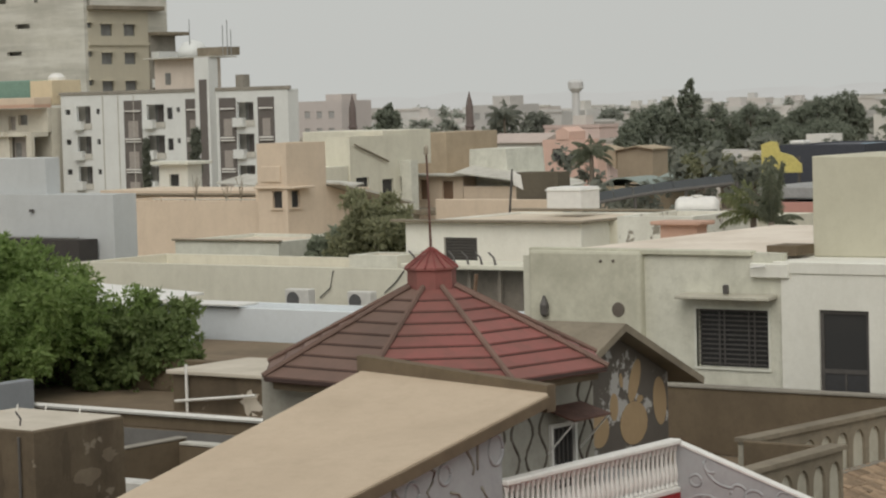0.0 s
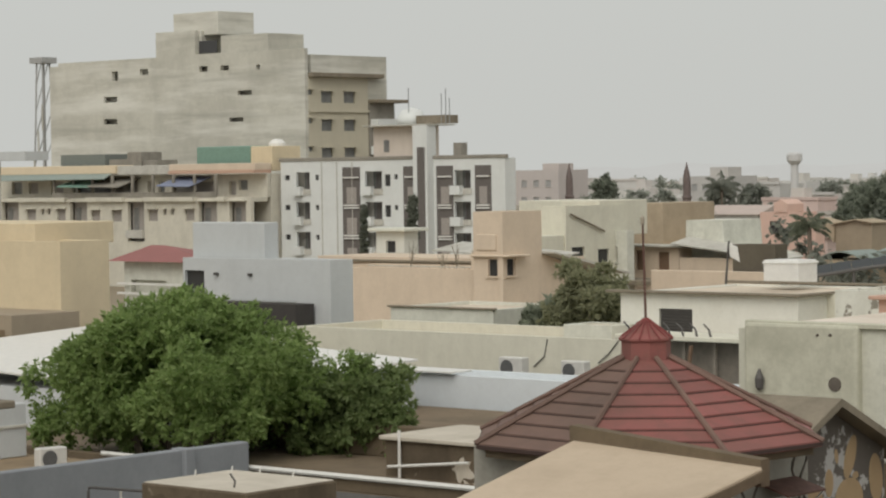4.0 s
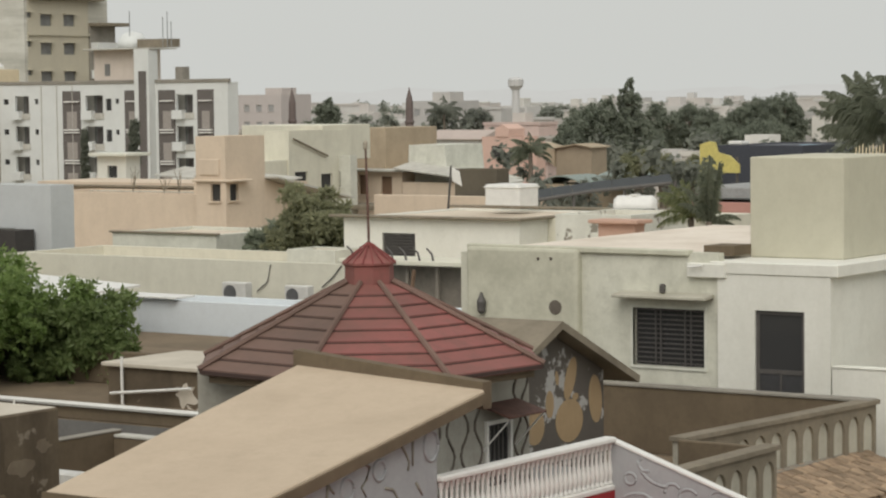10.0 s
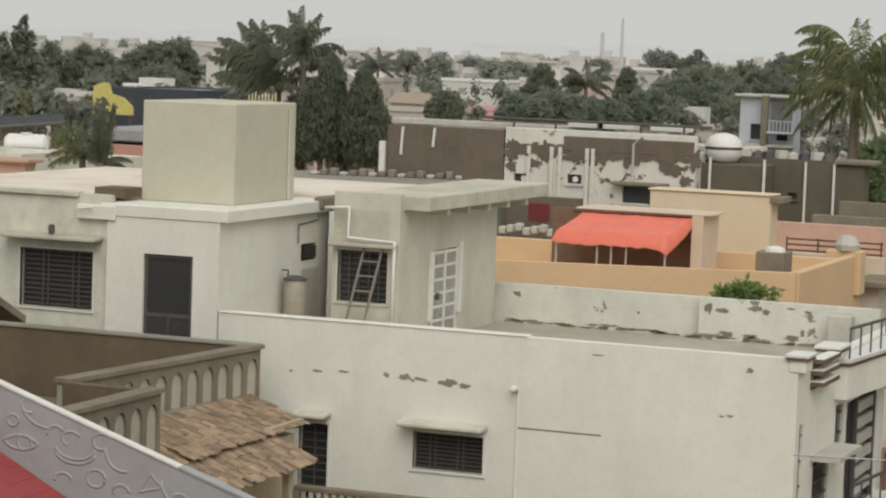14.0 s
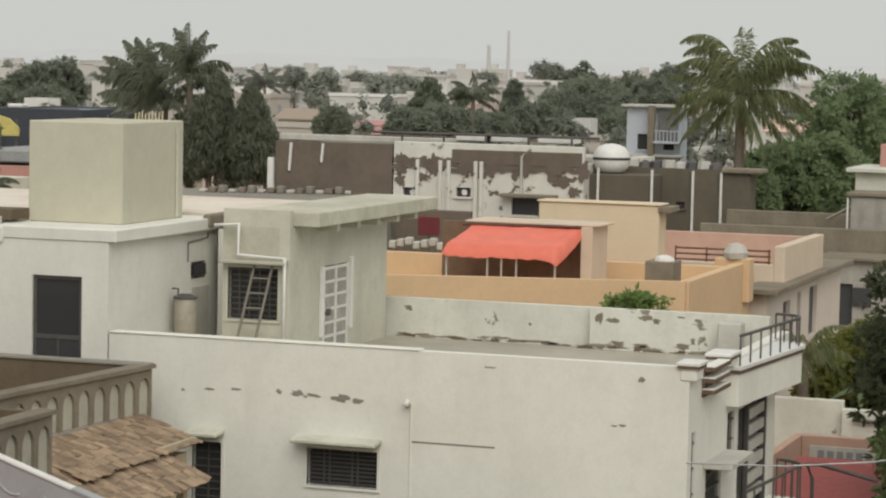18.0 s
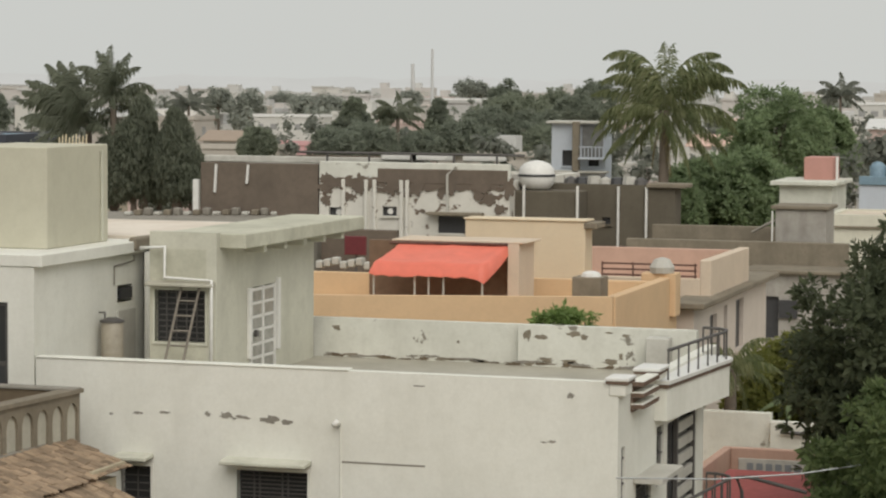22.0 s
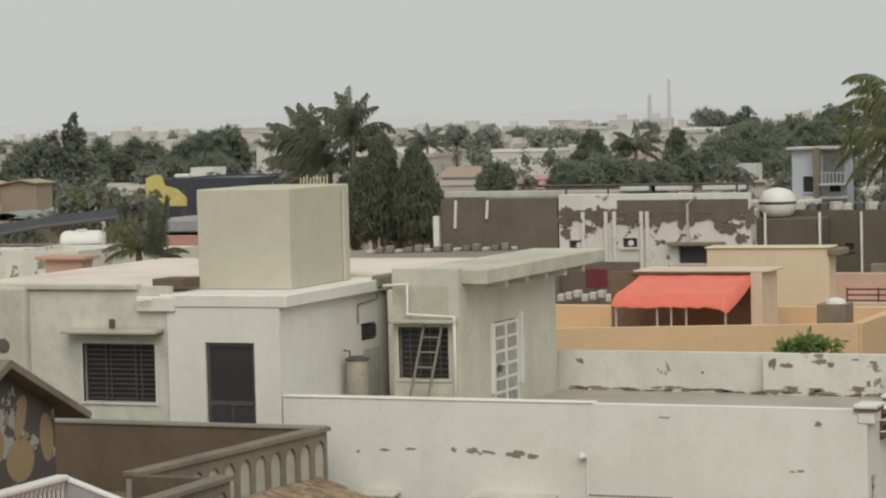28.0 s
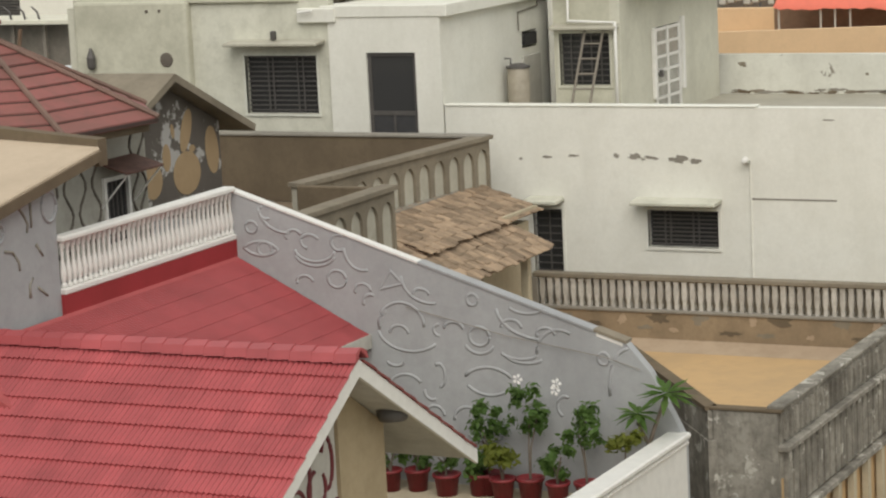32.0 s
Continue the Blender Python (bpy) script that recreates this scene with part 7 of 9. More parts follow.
for k in range(3):
    part("gutter_pipe", tube(B(), [(-184.2 + 2.2 * k, AY - 0.06, 0), (-184.2 + 2.2 * k, AY - 0.06, 13.5)], 0.05, seg=5), GREYWHITE, ap)

# stained concrete tower behind
ct2 = thing("concrete_tower", (-225, 217, 0), "tall unfinished concrete building with rain streaks and slot windows", "apartment building")
TY = 207.0
part("left_wall", wall_y(B(), -246.7, -228.4, TY, 0.5, 0, 26.6, [(-238.16, -235.64, 21.4, 22.1), (-238.23, -235.7, 18.7, 19.35), (-236.51, -235.36, 24.05, 25.2), (-231.41, -229.87, 24.6, 25.3)]), CONCRETE, ct2)
part("ledge_wall", box(B(), -248.4, -246.7, TY, TY + 12, 0, 26.2), CONCRETE, ct2)
part("middle_wall", wall_y(B(), -228.4, -221.45, TY, 0.5, 0, 29.6, [(-227.5, -225.5, 8, 9)]), CONCRETE, ct2)
part("right_wall", wall_y(B(), -221.45, -203.15, TY, 0.5, 0, 26.7, [(-215.81, -213.42, 18.45, 19.0), (-214.31, -211.94, 21.6, 22.15), (-217.14, -215.69, 24.6, 25.2), (-220.84, -219.37, 24.6, 25.25), (-211.12, -210.47, 24.5, 25.1)]), CONCRETE, ct2)
part("core", box(B(), -246.5, -203.3, TY + 1.2, TY + 14, 0, 26.0), CONCRETE, ct2)
part("stair_head", soft_box(-228.4, -221.0, TY + 0.6, TY + 8, 26, 29.6, 0.05), CONCRETE, ct2)
part("roof_tank", soft_box(-226.3, -218.5, TY + 1, TY + 7, 29.0, 31.8, 0.05), CONCRETE, ct2)
part("roof_room", soft_box(-218.1, -210.1, TY + 1, TY + 7, 26.4, 28.8, 0.05), CONCRETE, ct2)
part("dark_gap", box(B(), -221.3, -218.2, TY + 0.5, TY + 0.6, 26.8, 28.3), DARKPANEL, ct2)
for z in (9.2, 12.4, 15.6, 18.2, 20.9, 23.4):
    part("floor_band", box(B(), -246.7, -203.15, TY - 0.012, TY, z, z + 0.3), CONCRETE, ct2)
bg = thing("beige_block", (-206, 214, 0), "beige apartment block with shuttered square windows", "apartment building")
holes = [(y0, y1, z, z + h) for z in (20.44, 17.17, 13.9, 10.6, 7.3) for y0, y1, h in ((209.58, 211.37, 1.35), (213.37, 215.2, 1.35))] + [(207.5, 208.06, z + 0.9, z + 1.5) for z in (20.44, 17.17, 13.9)]
part("side_wall", wall_x(B(), -203.1, TY + 0.5, 217.5, 0.4, 0, 23.4, holes), BEIGE, bg)
for y0, y1, c, d in holes:
    w = part("window", box(B(), -203.3, -203.25, y0, y1, c, d), GREYPANE, bg)
    part("hood", box(B(), -203.1, -202.6, y0 - 0.15, y1 + 0.15, d, d + 0.12), BEIGE, w)
part("roof", soft_box(-206, -202.2, TY + 0.5, 219.5, 23.4, 23.9, 0.05), GREYBROWN, bg)
part("band", box(B(), -203.1, -202.85, TY + 0.5, 217.5, 19.35, 19.65), BEIGE, bg)
part("wing", box(B(), -210, -203.0, 217.6, 222, 0, 20.5), GREYC, bg)
part("wing_slab", soft_box(-210, -201.5, 217.6, 223, 20.5, 20.9, 0.05), GREYBROWN, bg)
for z in (8, 11.2, 14.4, 17.6):
    part("wing_balcony", box(B(), -203.0, -201.8, 217.8, 221.5, z, z + 1.0), APWHITE, bg)

# long terrace of two-storey flats
RY = 120.0
rw = thing("terrace_of_flats", (-140, 125, 0), "long cream terrace of flats with patched balconies and an orange eave", "apartment building")
low = [(-149.79, -147.87, 9.14, 10.29), (-146.9, -145.9, 9.2, 10.0), (-145.2, -144.9, 9.6, 10.0), (-144.5, -144.2, 9.6, 10.0), (-143.45, -142.5, 9.17, 10.04), (-141.98, -140.1, 8.9, 10.42), (-139.61, -138.68, 9.13, 9.95), (-137.33, -136.35, 9.11, 9.96), (-135.68, -133.94, 8.57, 10.38), (-133.47, -132.52, 9.16, 10.0), (-131.9, -131.6, 9.6, 10.0), (-131.1, -130.8, 9.6, 10.0), (-129.66, -128.74, 9.2, 10.03), (-128.28, -126.46, 8.86, 10.31), (-125.22, -123.6, 9.29, 10.33)]
low = [(a, b, 7.7 if b - a > 1.6 else c, 10.55 if b - a > 1.6 else d) for a, b, c, d in low]
part("front_wall", wall_y(B(), -156, -123.1, RY, 0.3, 4.45, 10.8, low), FLATS, rw)
for i, (a, b, c, d) in enumerate(low):
    w = part("window", box(B(), a, b, RY + (0.45 if b - a > 1.6 else 0.12), RY + (0.5 if b - a > 1.6 else 0.17), c, d), SHUTTER, rw)
    part("hood", box(B(), a - 0.1, b + 0.1, RY - 0.3, RY, d, d + 0.08), FLATS, w)
    if b - a > 1.6:
        part("balcony", box(B(), a, b, RY - 0.25, RY + 0.45, 7.95, 8.5), GREYWHITE, w)
        part("door", box(B(), a + 0.2, a + 0.7, RY + 0.41, RY + 0.45, 8.5, 10.1), GREYPANE, w)
for a, b in ((-147.6, -142.2), (-139.9, -135.9), (-133.7, -128.5), (-126.2, -125.4)):
    part("bay_cornice", box(B(), a, b, RY - 0.35, RY, 10.55, 10.85), FLATS, rw)
upp = [(-150.6, -149.4, 11.1, 12.0), (-148.63, -147.5, 11.14, 11.96), (-146.0, -144.6, 10.95, 12.0), (-143.0, -139.2, 10.9, 12.2), (-138.9, -136.4, 10.9, 12.2), (-135.3, -134.6, 10.95, 12.0), (-134.16, -133.5, 10.95, 11.9), (-132.6, -128.0, 10.95, 11.9), (-126.9, -126.2, 10.95, 11.9), (-125.94, -125.04, 11.3, 11.98)]
part("upper_wall", wall_y(B(), -156, -123.1, RY + 1.6, 0.3, 10.8, 12.4, upp), FLATS, rw)
for i, (a, b, c, d) in enumerate(upp):
    part("opening", box(B(), a, b, RY + 1.85, RY + 1.9, c, d), (SHUTTER, GREYPANE)[i % 3 == 0], rw)
part("core", box(B(), -156, -123.1, RY + 1.95, RY + 8, 4.45, 12.4), FLATS, rw)
part("balcony_floor", box(B(), -156, -123.1, RY + 0.3, RY + 1.6, 10.5, 10.8), FLATS, rw)
part("balcony_front", box(B(), -144.0, -126.5, RY - 0.02, RY + 0.1, 10.8, 11.2), GREYC, rw)
for k in range(9):
    part("balcony_post", box(B(), -143.9 + 2.15 * k, -143.7 + 2.15 * k, RY, RY + 0.15, 11.2, 12.4), GREYC, rw)
part("eave_band", soft_box(-150.4, -137.2, RY + 0.2, RY + 2.0, 12.55, 13.15, 0.03), CREAMBUFF, rw, "yellow eave band")
part("eave_sheet", hexa(B(), [(-151.0, RY - 0.5, 12.1), (-137.6, RY - 0.5, 12.15), (-137.6, RY + 0.3, 12.55), (-151.0, RY + 0.3, 12.55), (-151.0, RY - 0.5, 12.15), (-137.6, RY - 0.5, 12.2), (-137.6, RY + 0.3, 12.6), (-151.0, RY + 0.3, 12.6)]), TARPGREENL, rw, "faded green sheet under the eave")
part("eave_band", soft_box(-137.2, -131.7, RY + 0.4, RY + 2.0, 12.45, 13.1, 0.03), GREYWHITE, rw, "grey eave band")
part("eave_band", soft_box(-131.7, -123.1, RY + 0.4, RY + 2.0, 12.68, 13.15, 0.03), PINKTAN, rw, "buff eave band")
part("eave_stripe", soft_box(-131.7, -123.1, RY + 0.3, RY + 2.0, 12.45, 12.68, 0.02), ORANGERED, rw, "red stripe under the eave, paled for haze")
for i, (a, b, m) in enumerate(((-142.8, -139.2, "green"), (-139.4, -136.0, "grey"), (-132.0, -128.6, "blue"))):
    mat = {"green": TARPGREEN, "grey": GREYC, "blue": TARPBLUE}[m]
    part("awning", hexa(B(), [(a, RY - 0.6, 11.6), (b, RY - 0.6, 11.55), (b, RY + 1.6, 12.2), (a, RY + 1.6, 12.25), (a, RY - 0.6, 11.66), (b, RY - 0.6, 11.6), (b, RY + 1.6, 12.26), (a, RY + 1.6, 12.3)]), mat, rw)
part("roof_shed", box(B(), -146.5, -141.5, RY + 3, RY + 6, 12.4, 14.0), TARPDARK, rw)
part("roof_clutter", box(box(box(B(), -141, -139, RY + 3, RY + 5, 12.4, 13.6), -139, -137.5, RY + 3, RY + 5, 12.4, 14.1), -137.3, -135.8, RY + 3, RY + 5, 12.4, 13.5), GREYC, rw)
part("green_shed", soft_box(-131.0, -125.5, RY + 2.4, RY + 5, 12.6, 14.35, 0.1, 2), TARPGREEN, rw, "green netting shed on the roof")
part("roof_room", soft_box(-125.3, -123.2, RY + 2.2, RY + 5, 12.6, 14.3, 0.03), YELLOW, rw)
part("roof_dome", lathe(B(), -124.0, RY + 3.5, [(0.6, 14.3), (0.6, 14.5), (0.35, 14.75), (0.05, 14.8)], 10), PIPEW, rw)
farther(1.55, rw)
fr = thing("blue_footbridge", (-190, 160, 0), "blue-grey elevated walkway beyond the flats", "bridge")
part("deck", box(B(), -235, -196, 160, 163, 14.0, 14.9), BLUEGREY, fr)
for x in (-232, -222, -212, -202):
    part("pier", box(B(), x, x + 0.4, 161, 161.4, 0, 14.0), GREYWHITE, fr)


def mast(x, y, z0, z1, w, label, mat):
    """A lattice mast on four legs with cross bracing and a head frame."""
    t = thing("telecom_mast", (x, y, z0), label, "mast", "telecom masts")
    n = 8
    for sx, sy in ((-1, -1), (1, -1), (1, 1), (-1, 1)):
        part("leg", tube(B(), [(x + sx * w, y + sy * w, z0), (x + sx * w * 0.45, y + sy * w * 0.45, z1)], w * 0.12, seg=4), mat, t)
    for k in range(n):
        a, b = k / n, (k + 1) / n
        wa, wb = w * (1 - 0.55 * a), w * (1 - 0.55 * b)
        za, zb = z0 + (z1 - z0) * a, z0 + (z1 - z0) * b
        part("brace", tube(B(), [(x - wa, y - wa, za), (x + wb, y - wb, zb)], w * 0.08, seg=4), mat, t)
        part("brace", tube(B(), [(x + wa, y - wa, za), (x + wb, y + wb, zb)], w * 0.08, seg=4), mat, t)
    part("platform", box(B(), x - w, x + w, y - w, y + w, z1 - w * 0.6, z1), mat, t)
    for k in range(4):
        part("panel_antenna", box(B(), x - w * 1.2 + k * w * 0.7, x - w + k * w * 0.7, y - w * 1.1, y - w, z0 + (z1 - z0) * (0.3 + 0.12 * k), z0 + (z1 - z0) * (0.42 + 0.12 * k)), GREYWHITE, t)
    return t


mast(-254.0, 210.6, 0, 27.7, 1.25, "lattice telecom mast beside the concrete tower", MASTM)


# ---- orange-buff house with the tarpaulin ----
oh = thing("orange_house", (-16.5, 60, 0), "orange-buff flat house with walled roof terraces", "house")
part("body", prism(B(), [(-22.5, 53.6), (-13.3, 56.4), (-13.3, 66), (-22.5, 66)], "z", 0, 6.7), ORANGE, oh)
part("front_parapet", prism(B(), [(-22.6, 53.4), (-13.2, 56.25), (-13.2, 56.5), (-22.6, 53.65)], "z", 5.0, 7.5), ORANGE, oh)
part("side_parapet", soft_box(-13.4, -13.15, 56.4, 63.2, 6.0, 7.5, 0.02), ORANGE, oh)
part("back_parapet", soft_box(-22.5, -13.4, 61.0, 61.2, 6.7, 7.5, 0.02), ORANGE, oh)
part("corner_room", soft_box(-13.9, -13.0, 62.4, 63.0, 6.5, 7.6, 0.02), ORANGE, oh)
part("tarp_room_back", box(B(), -20.0, -16.3, 58.9, 59.1, 6.7, 8.5), WOOD, oh)
part("tarp_room_side", box(B(), -16.3, -16.02, 58.4, 59.8, 6.7, 8.52), PINKTAN, oh)
part("tarp_room_roof", soft_box(-19.25, -15.85, 58.4, 59.9, 8.52, 8.57, 0.015), PINKTAN, oh)
for x in (-19.25, -18.22, -17.87, -17.5, -16.54):
    part("tarp_post", tube(B(), [(x, 57.02, 6.7), (x, 57.02, 8.0)], 0.025, seg=6), GREYWHITE, oh)
part("front_bar", tube(B(), [(-19.25, 57.0, 8.05), (-16.5, 57.0, 8.05)], 0.02, seg=6), RUST, oh)
bm = B()
nx, ny = 16, 6
rnd = random.Random(3)
grid = []
for j in range(ny + 1):
    v = j / ny
    row = []
    for i in range(nx + 1):
        u = i / nx
        sag = 0.05 * math.sin(math.pi * v) * (0.6 + 0.4 * math.sin(9 * u)) + 0.03 * abs(math.sin(6.5 * u)) * (1 - v)
        row.append(bm.verts.new((-19.22 + 0.15 * v + 2.76 * u, 56.95 + 1.5 * v, 8.1 + 0.37 * v - sag + rnd.uniform(-0.012, 0.012))))
    grid.append(row)
for j in range(ny):
    for i in range(nx):
        bm.faces.new((grid[j][i], grid[j][i + 1], grid[j + 1][i + 1], grid[j + 1][i]))
hang = [bm.verts.new((w.co.x - 0.12 * (1 - k / nx), w.co.y - 0.07, w.co.z - 0.26 - 0.05 * abs(math.sin(1.7 * k)) - (0.14 if k == nx else 0.06 if k == nx - 1 else 0.0))) for k, w in enumerate(grid[0])]
for i in range(nx):
    bm.faces.new((hang[i], hang[i + 1], grid[0][i + 1], grid[0][i]))
side = [hang[nx]] + [bm.verts.new((grid[j][nx].co.x + 0.03, grid[j][nx].co.y, grid[j][nx].co.z - 0.4 + 0.03 * j)) for j in range(1, ny + 1)]
for j in range(ny):
    bm.faces.new((grid[j][nx], side[j], side[j + 1], grid[j + 1][nx]))
part("tarpaulin", bm, TARP, oh, "bright orange-red tarpaulin stretched as an awning", True)
part("tarp_edge", tube(B(), [(-19.3, 58.4, 8.47), (-16.3, 58.4, 8.5)], 0.04, seg=5), RUST, oh)
part("cream_room", soft_box(-18.6, -15.4, 62.5, 63.3, 6.7, 8.85, 0.02), CREAMBUFF, oh)
part("cream_lip", soft_box(-15.42, -15.08, 62.45, 63.4, 8.68, 8.84, 0.02), GREYBROWN, oh)
part("cream_room_edge", soft_box(-18.65, -15.35, 62.45, 63.35, 8.85, 8.9, 0.02), CREAMBUFF, oh)
part("roof_block", soft_box(-14.6, -13.9, 58.0, 58.8, 6.7, 7.8, 0.02), GREYBROWN, oh)
part("white_bag", lathe(B(), -14.2, 58.3, [(0.25, 7.8), (0.22, 7.88), (0.1, 7.93), (0.02, 7.94)], 10), PIPEW, oh)
for i in range(12):
    part("rubble", soft_box(-22.3 + 0.22 * i, -22.12 + 0.22 * i, 61.3, 61.6, 7.55 + 0.05 * (i % 3), 7.75 + 0.05 * (i % 3), 0.03), GREYWHITE, oh)
part("red_board", soft_box(-22.1, -21.5, 63, 63.1, 7.8, 8.3, 0.02), MAROON, oh)
part("red_board_post", tube(B(), [(-21.8, 63.1, 6.7), (-21.8, 63.1, 8.0)], 0.04, seg=5), IRON, oh)

pk = thing("pink_house", (-15, 68, 0), "pale pink house with a railed roof and dark side windows", "house")
part("body", wall_x(box(B(), -17.6, -13.1, 64.0, 72, 0, 6.7), -12.85, 64.0, 75.0, 0.25, 0, 6.7, [(66.2, 67.2, 5.2, 6.2), (68.2, 68.7, 5.0, 6.3), (70.0, 71.2, 4.9, 6.3)]), PINKPALE, pk)
part("roof_edge", soft_box(-13.5, -12.5, 63.6, 75.2, 6.6, 6.75, 0.02), GREYBROWN, pk)
part("side_parapet", soft_box(-13.1, -12.8, 66.0, 71.7, 6.7, 7.7, 0.02), PINKTAN, pk)
part("front_parapet", soft_box(-16.5, -13.1, 66.0, 66.2, 6.7, 7.2, 0.02), PINKTAN, pk)
part("back_parapet", soft_box(-17.6, -13.1, 71.0, 71.3, 6.7, 7.65, 0.02), SALMON, pk)
for z in (7.25, 7.4, 7.55):
    part("rail_bar", tube(B(), [(-15.8, 66.1, z), (-13.2, 66.1, z)], 0.025, seg=5), RUST, pk)
for k in range(4):
    part("rail_post", tube(B(), [(-15.8 + 0.85 * k, 66.1, 7.2), (-15.8 + 0.85 * k, 66.1, 7.6)], 0.025, seg=5), RUST, pk)
for y0, y1, c, d in ((66.2, 67.2, 5.2, 6.2), (68.2, 68.7, 5.0, 6.3), (70.0, 71.2, 4.9, 6.3)):
    w = part("window", box(B(), -13.0, -12.97, y0, y1, c, d), DARKPANEL, pk)
    part("sill", box(B(), -12.85, -12.7, y0 - 0.1, y1 + 0.1, c - 0.08, c), PINKPALE, w)
part("bag", lathe(B(), -13.4, 62.6, [(0.3, 7.6), (0.33, 7.75), (0.2, 7.95), (0.03, 8.0)], 10), GREYWHITE, oh)

# brown, peeling and grey houses in a row
bh = house("brown_flat_house", "dark brown flat house with white pipes on its wall", -31.2, -27.2, 75.0, 84, 9.75, BROWNFLAT, rim=0.1, roof=GREYC)
for x in (-30.7, -29.6):
    part("pipe", tube(B(), [(x, 74.95, 9.1 - (x == -30.7) * 0.3), (x + 0.05, 74.95, 9.7)], 0.05, seg=5), PIPEW, bh)
part("white_post", soft_box(-31.45, -31.25, 74.9, 75.1, 7.6, 9.2, 0.02), PIPEW, bh)
part("pale_roof_edge", soft_box(-31.5, -24.0, 76.0, 76.3, 9.75, 9.95, 0.02), GREYWHITE, bh)
ph = house("peeling_house", "white house whose paint flakes off to brown cement", -27.15, -20.9, 75.0, 84, 9.3, PEELW, wy=[(-26.83, -26.31, 8.11, 8.4), (-25.05, -24.57, 8.17, 8.46), (-23.22, -21.85, 7.67, 8.2)], rim=0.1, roof=GREYC, frame=DARKPANEL)
part("upper_band", soft_box(-27.15, -20.9, 74.97, 75.2, 9.3, 9.85, 0.02), WHITEPEEL, ph)
part("brown_band", soft_box(-25.2, -20.95, 74.95, 75.2, 9.2, 9.66, 0.02), BROWNFLAT, ph)
for k in range(26):
    flake(ph, -27.0 + 0.24 * k + 0.11 * math.sin(5.1 * k), 9.2 - 0.12 * abs(math.sin(2.3 * k)) + (0.1 if k < 8 else 0), 0.2 + 0.14 * (k * 5 % 4) / 2, 0.1 + 0.09 * (k * 7 % 4), 75.0, 300 + k, BROWNFLAT, sunk=0.03)
for x in (-26.33, -25.57, -25.29, -24.4, -24.21):
    part("rib", soft_box(x - 0.06, x + 0.06, 74.9, 75.0, 6.5, 9.3, 0.015), PEELW, ph)
part("hood", soft_box(-23.5, -21.7, 74.6, 75.0, 8.24, 8.34, 0.015), GREYBROWN, ph)
for x, z in ((-26.52, 8.25), (-24.8, 8.31)):
    bm = lathe(B(), 0, 0, [(0.01, 0), (0.09, 0), (0.1, 0.02), (0.01, 0.03)], 10)
    bm.transform(Matrix.Translation((x, 75.1, z)) @ Matrix.Rotation(radians(90), 4, "X"))
    part("exhaust_fan", bm, PIPEW, ph, "white exhaust fan in a dark opening")
for x, w, z, h in ((-26.9, 0.3, 9.0, 0.2), (-26.2, 0.25, 8.75, 0.2), (-25.9, 0.3, 9.1, 0.12), (-25.0, 0.4, 8.98, 0.14), (-24.3, 0.35, 8.9, 0.2), (-23.2, 0.5, 9.15, 0.1), (-21.6, 0.35, 8.75, 0.3), (-21.2, 0.25, 8.45, 0.2), (-26.9, 0.2, 8.6, 0.2), (-23.7, 0.12, 8.35, 0.08), (-22.4, 0.5, 9.1, 0.12)):
    flake(ph, x, z, w, h, 75.0, int(x * 100), BROWNFLAT, sunk=0.02)
for x in (-27.0, -25.6, -24.2, -22.8, -21.4):
    part("roof_post", tube(B(), [(x, 75.3, 9.85), (x, 75.3, 10.15)], 0.04, seg=5), IRON, ph)
part("roof_rail", tube(B(), [(-28, 75.3, 10.12), (-20.5, 75.3, 10.12)], 0.045, seg=5), IRON, ph)
for x in (-24.6, -23.6, -21.9):
    part("roof_sheet", soft_box(x - 0.7, x + 0.5, 75.6, 76.4, 9.9, 10.12, 0.03), PIPEW, ph)
part("front_wall_low", soft_box(-26.0, -23.6, 72.0, 72.3, 5, 7.9, 0.02), BROWNFLAT, ph)
part("pipe", tube(B(), [(-22.9, 74.95, 8.3), (-22.9, 74.95, 9.5), (-22.6, 74.95, 9.75)], 0.05, seg=5), GREYWHITE, ph)
gr2 = house("grey_wash_house", "grey-brown flat house with white drain pipes", -21.4, -16.1, 77.0, 77.9, 9.2, GREYWASH, wy=[(-18.43, -18.16, 7.96, 8.17)], rim=0.1, roof=GREYC, frame=DARKPANEL)
part("roof_overhang", soft_box(-17.0, -15.75, 76.85, 78.0, 9.12, 9.26, 0.03), GREYBROWN, gr2)
for x, z in ((-17.9, 6.8), (-17.0, 6.8)):
    part("drain_pipe", tube(B(), [(x, 76.93, z), (x, 76.93, 9.15)], 0.045, seg=5), PIPEW, gr2)
part("front_block", soft_box(-21.15, -18.9, 75.65, 76.99, 0, 9.02, 0.03), GREYWASH, gr2)
for x in (-20.6, -18.88):
    part("drain_pipe", tube(B(), [(x, 75.58, 6.6), (x, 75.58, 9.2)], 0.045, seg=5), PIPEW, gr2)
tk = thing("round_water_tank", (-20.38, 76.3, 9.02), "large white round water tank with a dark band", "water tank")
part("tank", lathe(B(), -20.38, 76.3, [(0.28, 9.02), (0.45, 9.09), (0.56, 9.27), (0.58, 9.46), (0.545, 9.68), (0.41, 9.85), (0.19, 9.93), (0.05, 9.95)], 20), PIPEW, tk, smooth=True)
part("band", lathe(B(), -20.38, 76.3, [(0.56, 9.44), (0.588, 9.44), (0.588, 9.52), (0.56, 9.52)], 20), DARKPANEL, tk)
